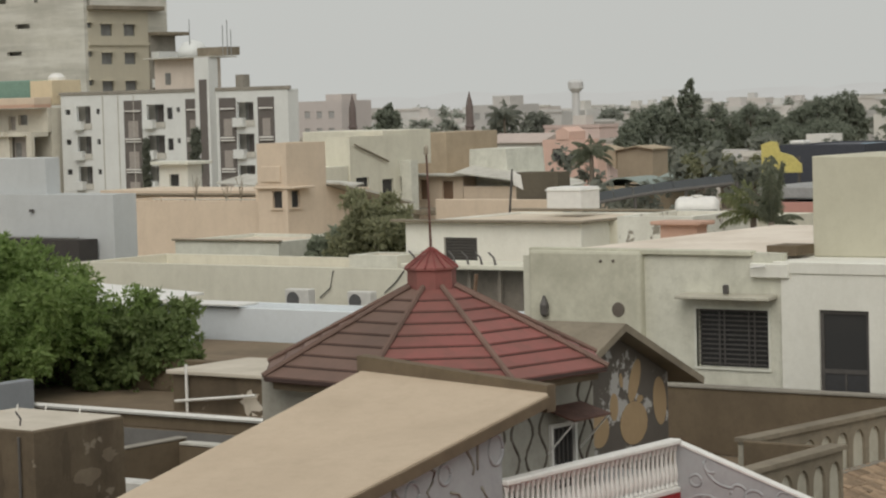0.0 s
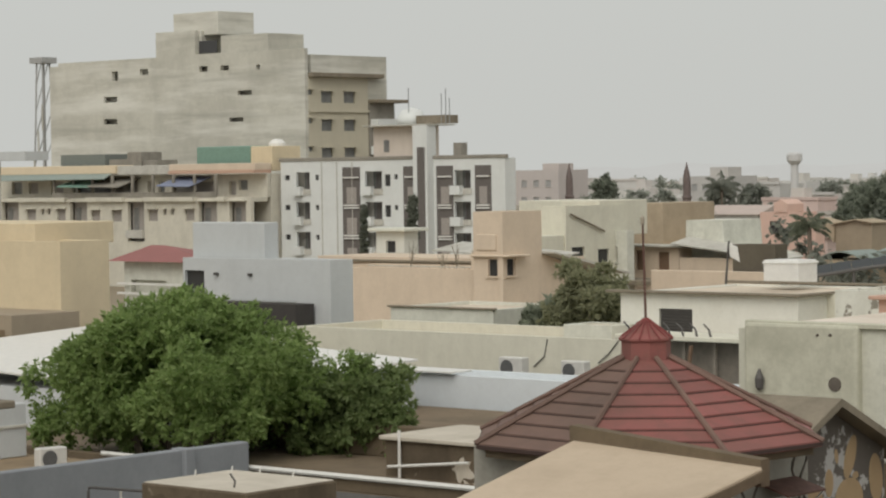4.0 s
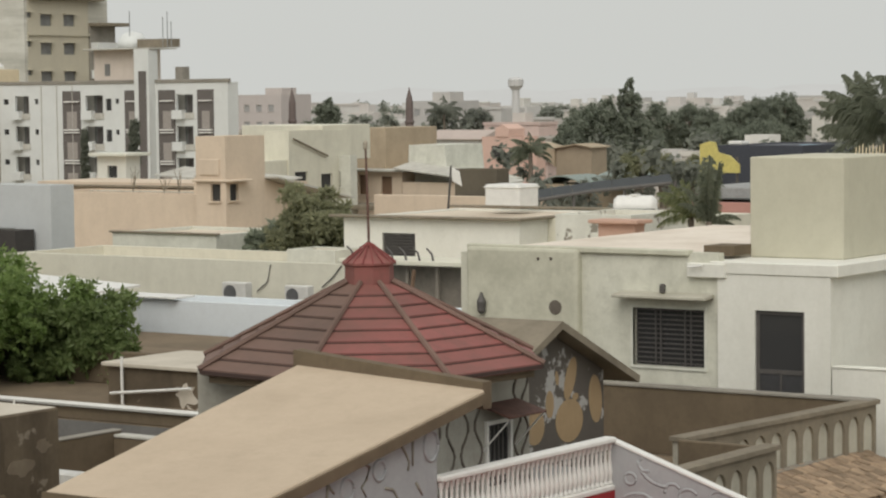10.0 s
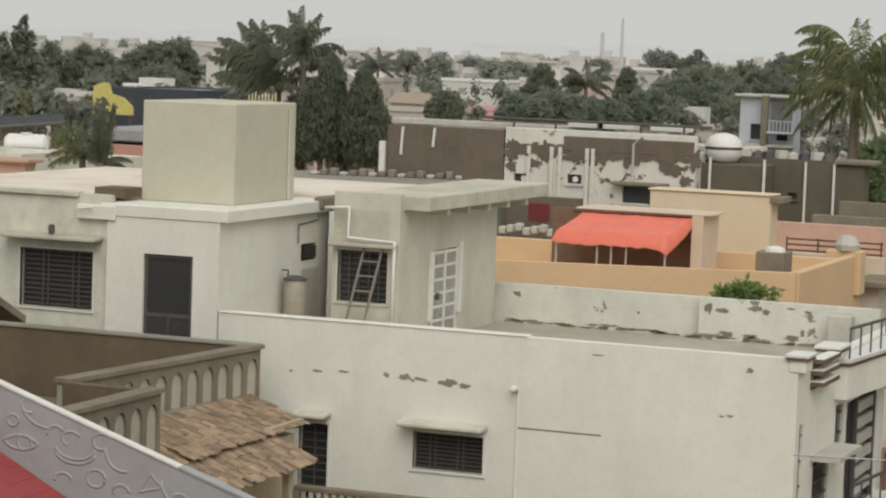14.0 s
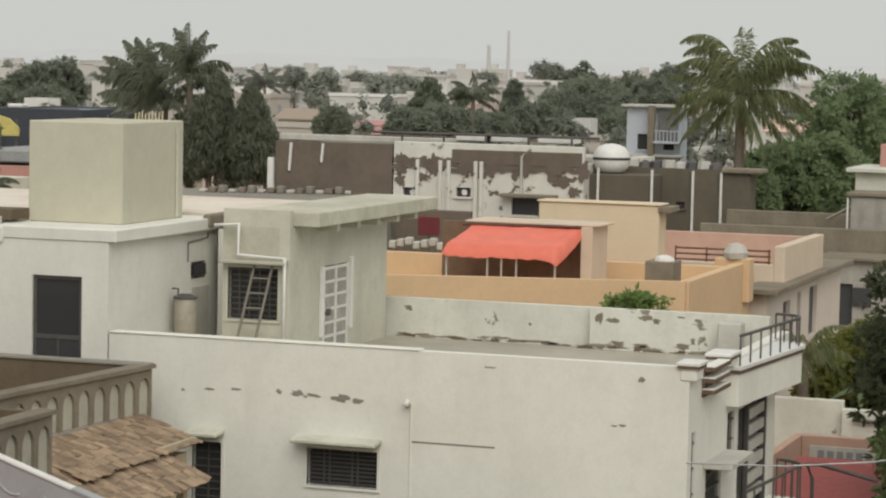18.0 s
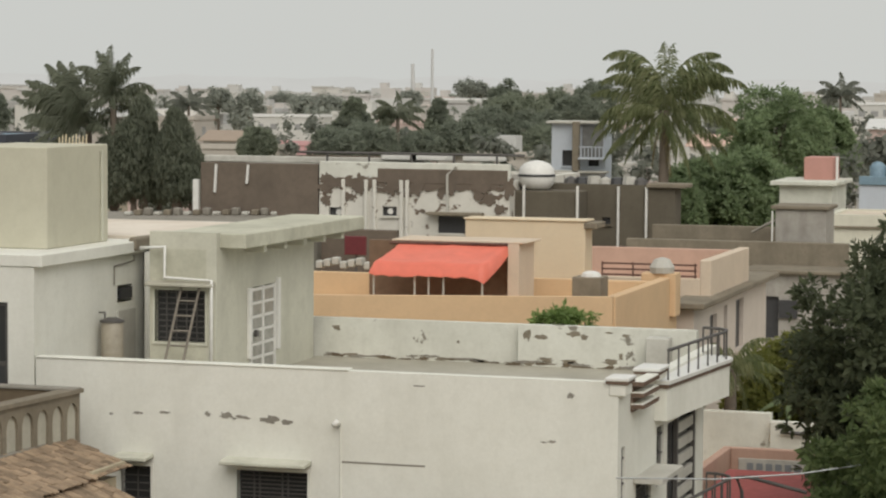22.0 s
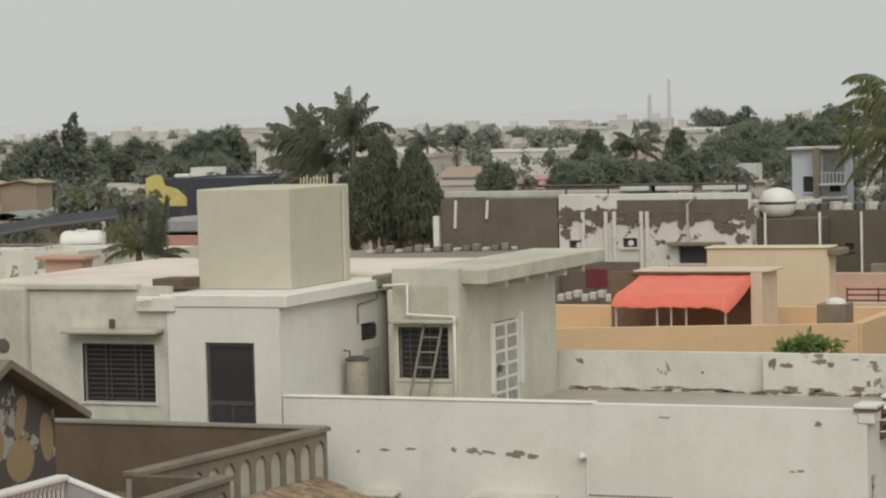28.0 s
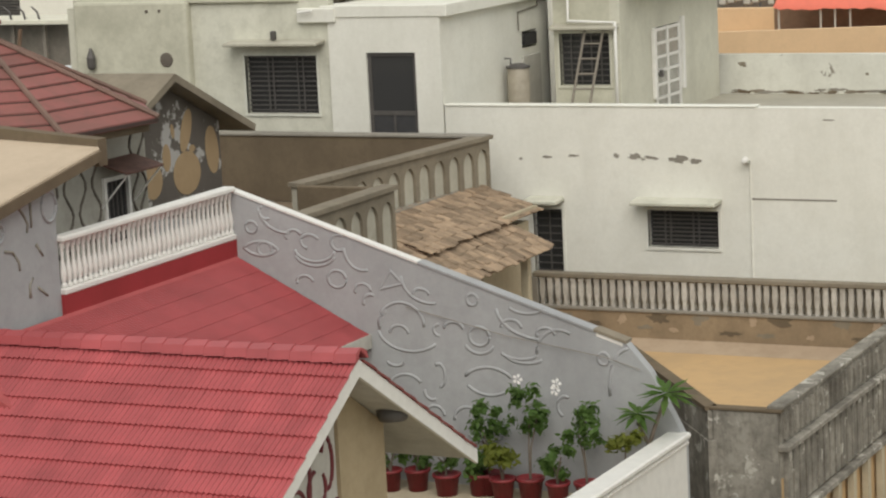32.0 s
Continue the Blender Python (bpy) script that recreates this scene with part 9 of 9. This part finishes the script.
for x, y, z, h in ((-68.0, 75.2, 8.5, 1.2), (-65.55, 75.2, 8.5, 1.15), (-66.4, 75.3, 8.5, 0.8)):
    t = thing("bare_shrub", (x, y, z), "thin bare shrub on the salmon terrace", "shrub", "bare shrubs")
    rnd = random.Random(int(x * 10))
    for k in range(7):
        dx, dy = rnd.uniform(-0.35, 0.35), rnd.uniform(-0.2, 0.2)
        part("twig", tube(B(), [(x, y, z), (x + dx * 0.3, y + dy, z + h * 0.5), (x + dx, y + dy, z + h * rnd.uniform(0.7, 1.0))], 0.018, 0.008, 4), GREYBROWN, t)
for i, (x, y, z, r) in enumerate(((-56.1, 94.7, 9.0, 1.0), (-55.1, 95.2, 8.9, 1.0), (-54.2, 95.9, 8.7, 0.9))):
    tree((x, y, 0), z, r, r, 0.75, 140 + i, "pale olive bushy tree behind the solar canopy", leaf=0.07, count=11000, clump=0.3, n=70, mat=LEAFO, name="garden_tree")

# ---- landmarks and the far town ----
for x, y, z, r in ((-161.8, 203.5, 12.6, 0.42), (-140.5, 194.6, 12.5, 0.42)):
    t = thing("minaret", (x, y, 0), "slender dark brown minaret above the roofs", "minaret", "minarets")
    part("shaft", lathe(B(), x, y, [(r * 1.15, 0), (r, 6), (r * 0.95, 9.4), (r * 1.15, 9.5), (r * 1.15, 9.65), (r * 0.9, 9.7), (r * 0.85, 11.4)], 10), SHAFT, t)
    part("spire", lathe(B(), x, y, [(r * 0.85, 11.4), (r * 0.6, 12.0), (r * 0.25, z), (0.03, z + 0.4)], 10), SHAFT, t)
ph2 = house("pink_far_house", "pink house with arched porch in the far town", -125.0, -120.7, 184, 186.5, 8.4, SALMONL, wy=[(-124.0, -122.9, 6.6, 7.6), (-122.1, -121.3, 6.6, 7.4)], rim=0.3)
part("gable", prism(B(), [(-123.5, 8.4), (-122.1, 8.4), (-122.1, 9.1), (-122.8, 9.5), (-123.5, 9.1)], "y", 183.9, 186.5), SALMONL, ph2)
part("porch", soft_box(-120.7, -119.6, 184.5, 186, 0, 8.0, 0.05), SALMONL, ph2)
wr = thing("tan_warehouse", (-69, 111, 0), "tan shed with a shallow gabled roof", "shed")
part("body", prism(B(), [(-69.76, 0), (-67.64, 0), (-67.64, 9.5), (-68.5, 9.64), (-69.76, 9.45)], "y", 109.5, 111.0), OCHREPALE, wr)
part("side_roof", hexa(B(), [(-71.3, 109.6, 9.6), (-69.8, 109.4, 8.5), (-69.8, 111.0, 8.6), (-71.3, 111.2, 9.7), (-71.3, 109.6, 9.66), (-69.8, 109.4, 9.4), (-69.8, 111.0, 9.45), (-71.3, 111.2, 9.76)]), BEIGEW, wr)
part("roof", prism(B(), [(-69.9, 9.43), (-68.5, 9.65), (-67.5, 9.49), (-67.5, 9.55), (-68.5, 9.71), (-69.9, 9.49)], "y", 109.3, 111.2), BEIGEW, wr)
gs = thing("green_arch_shed", (-61, 98, 0), "shed with a curved faded green sheet roof", "shed")
pts = [(-62.6 + 2.6 * k / 10, 8.2 + 0.4 * math.sin(math.pi * k / 10)) for k in range(11)]
part("roof", prism(B(), pts + [(x, z - 0.06) for x, z in pts[::-1]], "y", 96.5, 99), TARPGREENL, gs)
part("body", box(B(), -62.6, -60.0, 96.7, 101, 0, 8.2), BEIGEW, gs)
part("lean_roof", hexa(B(), [(-60, 97.5, 8.5), (-57, 99, 8.45), (-57.5, 101.5, 8.7), (-60.5, 100, 8.75), (-60, 97.5, 8.56), (-57, 99, 8.51), (-57.5, 101.5, 8.76), (-60.5, 100, 8.81)]), TARPGREENL, gs)
bs = house("brown_shed_house", "low brown-roofed house among the palms", -59.8, -57.7, 86.0, 86.9, 9.25, GREYWASH, rim=0.1, roof=GREYBROWN)
part("front_wall_low", soft_box(-63.5, -57.2, 85.3, 85.6, 0, 8.15, 0.02), PINKTAN, bs)
dk = house("dark_hall", "dark blue-grey hall with bright tanks on its roof", -53.5, -49.3, 97, 103, 9.97, NAVY, rim=0.05, roof=NAVY)
part("white_cap", soft_box(-53.1, -52.4, 97.3, 98, 9.97, 10.15, 0.05), PIPEW, dk)
t = thing("roof_drum", (-50.7, 100, 9.5), "blue and white drums lying on the dark hall", "drum")
part("blue_drum", soft_box(-50.9, -49.8, 99.5, 100.3, 9.5, 9.95, 0.12, 2), BLUETANK, t)
part("white_drum", soft_box(-52.0, -50.95, 99.5, 100.3, 9.5, 9.9, 0.12, 2), PIPEW, t)
ys = thing("yellow_hoarding", (-45.8, 83.2, 0), "bright yellow torn plastic hoarding", "hoarding")
part("sheet", prism(B(), [(-46.61, 10.35), (-46.2, 10.48), (-45.95, 10.44), (-45.84, 10.07), (-45.33, 9.94), (-44.93, 9.6), (-44.93, 9.3), (-46.58, 9.3)], "y", 83.2, 83.3), YELLOWP, ys)
for x in (-46.3, -45.1):
    part("post", tube(B(), [(x, 83.35, 0), (x, 83.35, 9.9)], 0.06, seg=5), IRON, ys)
rb = house("red_band_house", "house with a dull red parapet behind the palm", -39.5, -36.0, 69.5, 74, 8.9, PINKBRICK, rim=0.1, roof=METALR)
part("grey_roof", soft_box(-39.6, -35.9, 70.5, 74.5, 8.95, 9.35, 0.05), METALR, rb)
wt = thing("water_tower", (-275.3, 417.4, 0), "faint grey water tower on the skyline", "water tower")
part("shaft", lathe(B(), -275.3, 417.4, [(1.1, 0), (0.8, 8), (0.75, 12.4), (0.9, 12.6)], 10), FARSTEEL, wt)
part("tank", lathe(B(), -275.3, 417.4, [(0.9, 12.6), (1.5, 13.3), (1.55, 14.5), (1.2, 14.9), (0.2, 15.0)], 12), FARSTEEL, wt)
for x, y, z, r in ((-178.9, 572.7, 19.3, 0.4), (-198.6, 618.9, 16.1, 0.6)):
    t = thing("factory_chimney", (x, y, 0), "thin tall chimney on the hazy horizon", "chimney", "chimneys")
    part("shaft", lathe(B(), x, y, [(r * 1.3, 0), (r, z * 0.6), (r * 0.7, z), (r * 0.6, z + 0.1)], 10), FARSTEEL, t)
fb = house("brick_far_block", "brick apartment block beyond the flats, its colour paled for haze", -271, -261.5, 326, 334, 12.2, BRICKFAR, wy=[(-269.5 + 2.6 * k, -268.3 + 2.6 * k, z, z + 1.1) for k in range(3) for z in (6.6, 9.4)], rim=0.3, frame=FARPANE)
part("roof_room", soft_box(-266.5, -263, 328, 332, 11.9, 13.3, 0.05), BRICKFAR, fb)
fg2 = house("grey_far_block", "grey office block on the skyline, its colour paled for haze", -247.2, -238.3, 342, 350, 10.8, GREYFAR, wy=[(-246 + 2.2 * k, -244.8 + 2.2 * k, 8.4, 9.5) for k in range(4)], rim=0.3, frame=FARPANE)
part("roof_room", soft_box(-243.6, -240, 344, 348, 10.5, 12.3, 0.05), GREYFAR, fg2)

rnd = random.Random(21)
# town walls and roofs are greyed and lightened to stand for haze
TOWN = [plaster("town_paint", c, tuple(v * 0.8 for v in c), 0.3, 0.4, vary=0.12) for c in ((0.6, 0.58, 0.53), (0.56, 0.52, 0.46), (0.64, 0.63, 0.59), (0.5, 0.46, 0.41), (0.56, 0.53, 0.49), (0.52, 0.52, 0.5), (0.58, 0.46, 0.42))]
HROOF = [plaster("town_roof", c, tuple(v * 0.8 for v in c), 0.0, 0.6, vary=0.15) for c in ((0.56, 0.53, 0.48), (0.44, 0.42, 0.39), (0.6, 0.6, 0.58), (0.46, 0.39, 0.35))]


def spot(yaw, d):
    a = radians(126.5 - yaw)
    return d * math.cos(a), d * math.sin(a)


TINY = bpy.data.meshes.new("window")
TINY.from_pydata([(0, -0.03, 0), (1, -0.03, 0), (1, -0.03, 1), (0, -0.03, 1), (0, 0.02, 0), (1, 0.02, 0), (1, 0.02, 1), (0, 0.02, 1)], [], [f for f in FACES])
TINY.materials.append(FARPANE)


def town_house(x, y, w, l, h, m, gable, panes=True, roof=None, room=False):
    """A plain house of the far town: walls, a flat roof inside a rim or a shallow sheet roof, dark windows."""
    t = thing("town_house", (x, y, 0), ("plain flat-roofed house of the far town in hazed colours", "far house in hazed colours under a shallow sheet roof")[gable], "house", "houses of the far town")
    part("wall", box(B(), x, x + w, y, y + l, 0, h), m, t)
    if gable:
        part("roof", prism(B(), [(y - 0.4, h), (y + l / 2, h + 1.1), (y + l + 0.4, h), (y + l + 0.4, h - 0.1), (y - 0.4, h - 0.1)], "x", x - 0.4, x + w + 0.4), roof or rnd.choice(HROOF), t)
    else:
        part("roof", box(box(box(B(), x - 0.15, x + w + 0.15, y - 0.15, y + 0.1, h, h + 0.5), x + w - 0.1, x + w + 0.15, y + 0.1, y + l, h, h + 0.5), x, x + w, y, y + l, h, h + 0.1), roof or m, t)
        if room:
            a, b = x + rnd.uniform(0.5, max(0.6, w - 3)), y + rnd.uniform(1, max(1.1, l - 3))
            part("roof_room", box(B(), a, a + 2.4, b, b + 2.2, h, h + 1.9), rnd.choice(TOWN), t)
    if panes:
        for j in range(int(w / 2.2)):
            if rnd.random() < 0.75:
                piece("window", TINY, t, Matrix.Translation((x + 0.7 + 2.1 * j, y, h - 2.0)) @ Matrix.Diagonal((rnd.uniform(0.8, 1.3), 1, rnd.uniform(0.9, 1.3), 1)))
        piece("window", TINY, t, Matrix.Translation((x + w, y + l * 0.4, h - 2.0)) @ Matrix.Rotation(radians(90), 4, "Z") @ Matrix.Diagonal((1.1, 1, 1.1, 1)))
    return t


# houses that can be told apart: place, width, height, paint, roof shape
PINKSHEET = plaster("pale_pink_sheet", (0.68, 0.4, 0.4), (0.58, 0.35, 0.35), 0.2, 0.3)
WHITESHEET = plaster("white_sheet", (0.78, 0.78, 0.76), (0.66, 0.66, 0.64), 0.2, 0.3)
TANROOF = plaster("tan_tile", (0.36, 0.29, 0.23), (0.29, 0.235, 0.19), 0.2, 0.4)
made = []
for x, y, w, h, m, gable, roof in ((-110.2, 265.5, 6.6, 5.3, TOWN[2], True, TANROOF), (-146.8, 374.8, 11.0, 6.16, TOWN[2], False, WHITESHEET), (-197.4, 490.8, 6.4, 6.0, TOWN[1], False, None), (-96.4, 253.7, 3.8, 5.2, PINKSHEET, False, PINKSHEET), (-95.5, 262.0, 9.5, 5.9, TOWN[2], False, WHITESHEET), (-190.4, 518.1, 11.6, 5.6, TOWN[5], True, WHITESHEET), (-226.6, 651.7, 8.0, 5.7, TOWN[6], False, None), (-176.4, 571.4, 10.0, 7.3, WHITESHEET, False, None), (-212.0, 656.6, 11.0, 6.9, TOWN[6], False, None), (-269.7, 709.4, 11.0, 6.9, TOWN[6], True, None), (-190.6, 443.8, 8.4, 4.0, TOWN[3], True, TANROOF), (-149.8, 410.5, 17.0, 4.4, TOWN[2], False, WHITESHEET), (-234.2, 599.9, 10.0, 5.5, TOWN[0], False, None), (-169.0, 501.3, 12.0, 5.8, TOWN[4], True, None), (-59.9, 435.9, 10.5, 8.4, TOWN[2], False, WHITESHEET), (-73.6, 567.3, 5.0, 9.3, TOWN[1], False, None), (-86.6, 453.8, 3.4, 4.4, SALMONL, True, SALMONL), (-49.8, 245.0, 4.2, 6.02, TOWN[2], True, SALMONL)):
    made.append((x, y))
    town_house(x, y, w, rnd.uniform(5, 8), h, m, gable, y < 480, roof)
for d in (225, 265, 310, 360, 415):
    for k in range(int(0.63 * d / 13)):
        yaw = -5.5 + 36.5 * (k + rnd.uniform(0.1, 0.9)) / int(0.63 * d / 13)
        x, y = spot(yaw, d * rnd.uniform(0.93, 1.07))
        if yaw > 17 and d < 170 or d < 270 and yaw < 1 or rnd.random() < 0.12 or any(abs(x - a) < 8 and abs(y - b) < 8 for a, b in made):
            continue
        made.append((x, y))
        town_house(x, y, rnd.uniform(5, 11), rnd.uniform(5, 9), rnd.choice((3.3, 3.6, 4.2, 5.4, 6.4, 7.0)), rnd.choice(TOWN), rnd.random() < 0.3, d < 400, None, rnd.random() < 0.5)


def islands(name, colours, vary):
    """Far paint that differs from block to block."""
    m, n, l, p = nodes_of(name)
    geo = n.new("ShaderNodeNewGeometry")
    cr = n.new("ShaderNodeValToRGB")
    cr.color_ramp.interpolation = "CONSTANT"
    for i, c in enumerate(colours):
        e = cr.color_ramp.elements[i] if i < 2 else cr.color_ramp.elements.new(0.5)
        e.position, e.color = i / len(colours), (*c, 1)
    l.new(geo.outputs["Random Per Island"], cr.inputs[0])
    l.new(mix(n, l, ramp(n, l, noise_at(n, l, 0.4, 4), 0.35, 0.7, 0, vary), cr.outputs[0], (0.45, 0.44, 0.42)), p.inputs["Base Color"])
    p.inputs["Roughness"].default_value = 0.9
    return m


# the roofs beyond, too many to count
vs, fs = [], []
for d in (490, 560, 640, 730, 830, 940, 1040):
    for k in range(int(0.66 * d / 12)):
        yaw = -6.5 + 38.5 * (k + rnd.uniform(0.0, 1.0)) / int(0.66 * d / 12)
        x, y = spot(yaw, d * rnd.uniform(0.93, 1.07))
        w, l, h = rnd.uniform(6, 14), rnd.uniform(6, 10), rnd.choice((3.4, 4.0, 5.5, 6.5, 7.0, 8.5))
        for bx in ((x, x + w, y, y + l, 0, h), (x + 0.3 * w, x + 0.3 * w + 3, y + 1, y + 4, h, h + 2.0) if rnd.random() < 0.5 else (x - 0.3, x + w + 0.3, y - 0.3, y + 0.2, h - 0.2, h + 0.4)):
            b = len(vs)
            x0, x1, y0, y1, z0, z1 = bx
            vs += [(x0, y0, z0), (x1, y0, z0), (x1, y1, z0), (x0, y1, z0), (x0, y0, z1), (x1, y0, z1), (x1, y1, z1), (x0, y1, z1)]
            fs += [tuple(b + i for i in f) for f in FACES]
me = bpy.data.meshes.new("far_houses")
me.from_pydata(vs, [], fs)
# these greys sit close to the haze colour on purpose
me.materials.append(islands("hazed_far_house_paint", ((0.56, 0.555, 0.535), (0.53, 0.52, 0.49), (0.6, 0.6, 0.58), (0.49, 0.48, 0.46), (0.55, 0.52, 0.49), (0.52, 0.525, 0.52), (0.58, 0.565, 0.52), (0.47, 0.465, 0.45)), 0.4))
tagged(new("far_houses", me), "roofs in haze-paled colours crowding towards the horizon", "houses", kind="stuff")

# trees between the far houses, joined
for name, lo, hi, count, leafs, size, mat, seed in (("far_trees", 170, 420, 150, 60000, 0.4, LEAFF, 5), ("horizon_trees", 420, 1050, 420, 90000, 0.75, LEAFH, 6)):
    cs, rs, tr = [], [], B()
    for k in range(count):
        d = lo * ((hi / lo) ** rnd.random())
        yaw = rnd.uniform(-6, 31.5)
        if d < 270 and yaw < 1:
            continue
        x, y = spot(yaw, d)
        h, r = rnd.uniform(3.8, 7.6), rnd.uniform(1.6, 3.2)
        tube(tr, [(x, y, 0), (x + 0.2, y, h * 0.7)], 0.2, 0.08, 5)
        for j in range(9):
            cs.append((x + rnd.gauss(0, 0.5) * r, y + rnd.gauss(0, 0.5) * r, h - r * 0.5 + rnd.gauss(0, 0.35) * r))
            rs.append(r * rnd.uniform(0.35, 0.6))
    ft = tagged(new(name, leaf_mesh(name, cs, rs, leafs, size, mat, seed)), "haze-paled grey-green trees scattered through the far town", "trees", kind="stuff")
    part("trunks", tr, BARK, ft)

# the town's far edge: a strip that glows, with the haze put into its colour
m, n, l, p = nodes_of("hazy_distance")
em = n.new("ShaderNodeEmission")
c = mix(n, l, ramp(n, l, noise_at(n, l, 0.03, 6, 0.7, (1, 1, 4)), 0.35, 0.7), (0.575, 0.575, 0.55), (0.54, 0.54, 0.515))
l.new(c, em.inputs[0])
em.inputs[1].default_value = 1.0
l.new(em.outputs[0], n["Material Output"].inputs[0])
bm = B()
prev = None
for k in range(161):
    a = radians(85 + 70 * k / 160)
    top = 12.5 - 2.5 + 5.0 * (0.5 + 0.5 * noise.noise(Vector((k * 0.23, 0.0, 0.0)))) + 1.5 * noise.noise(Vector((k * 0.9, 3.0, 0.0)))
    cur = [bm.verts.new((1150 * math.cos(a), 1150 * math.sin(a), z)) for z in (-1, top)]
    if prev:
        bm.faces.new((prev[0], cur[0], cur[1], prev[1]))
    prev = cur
tagged(part("backdrop", bm, m), "glowing backdrop strip for the hazy far edge of the town", "backdrop", kind="structure")

# ---- true distances and true scale ----
ROW = ("brown_flat_house", "peeling_house", "grey_wash_house", "round_water_tank", "roof_scrap", "roof_rubble", "rubble_roof_house", "grey_yard_house", "white_back_house", "cream_band_house", "blue_tank_house", "blue_water_tank", "pale_blue_house_far")
TOWERS = ("stair_tower_house", "long_salmon_house", "roof_kiosk", "cream_stepped_house", "cream_roof_house", "tan_block_house", "flag_pole", "tan_warehouse", "green_arch_shed", "brown_shed_house", "dark_hall", "roof_drum", "yellow_hoarding", "red_band_house", "solar_canopy", "cypress_tree", "bare_shrub")
for ob in list(scene.objects):
    kind = ob.name.split(".")[0]
    if ob.parent is None and kind in ROW:
        farther(1.45, ob)
    elif ob.parent is None and kind in TOWERS:
        farther(1.75, ob)
farther(1.75, *(ob for ob in scene.objects if ob.parent is None and ob.name.startswith("garden_tree") and ob.location.y > 80))
for ob in scene.objects:
    if ob.parent is None and ob.type in ("MESH", "EMPTY"):
        ob.location = ob.location * UNIT
        ob.scale = ob.scale * UNIT
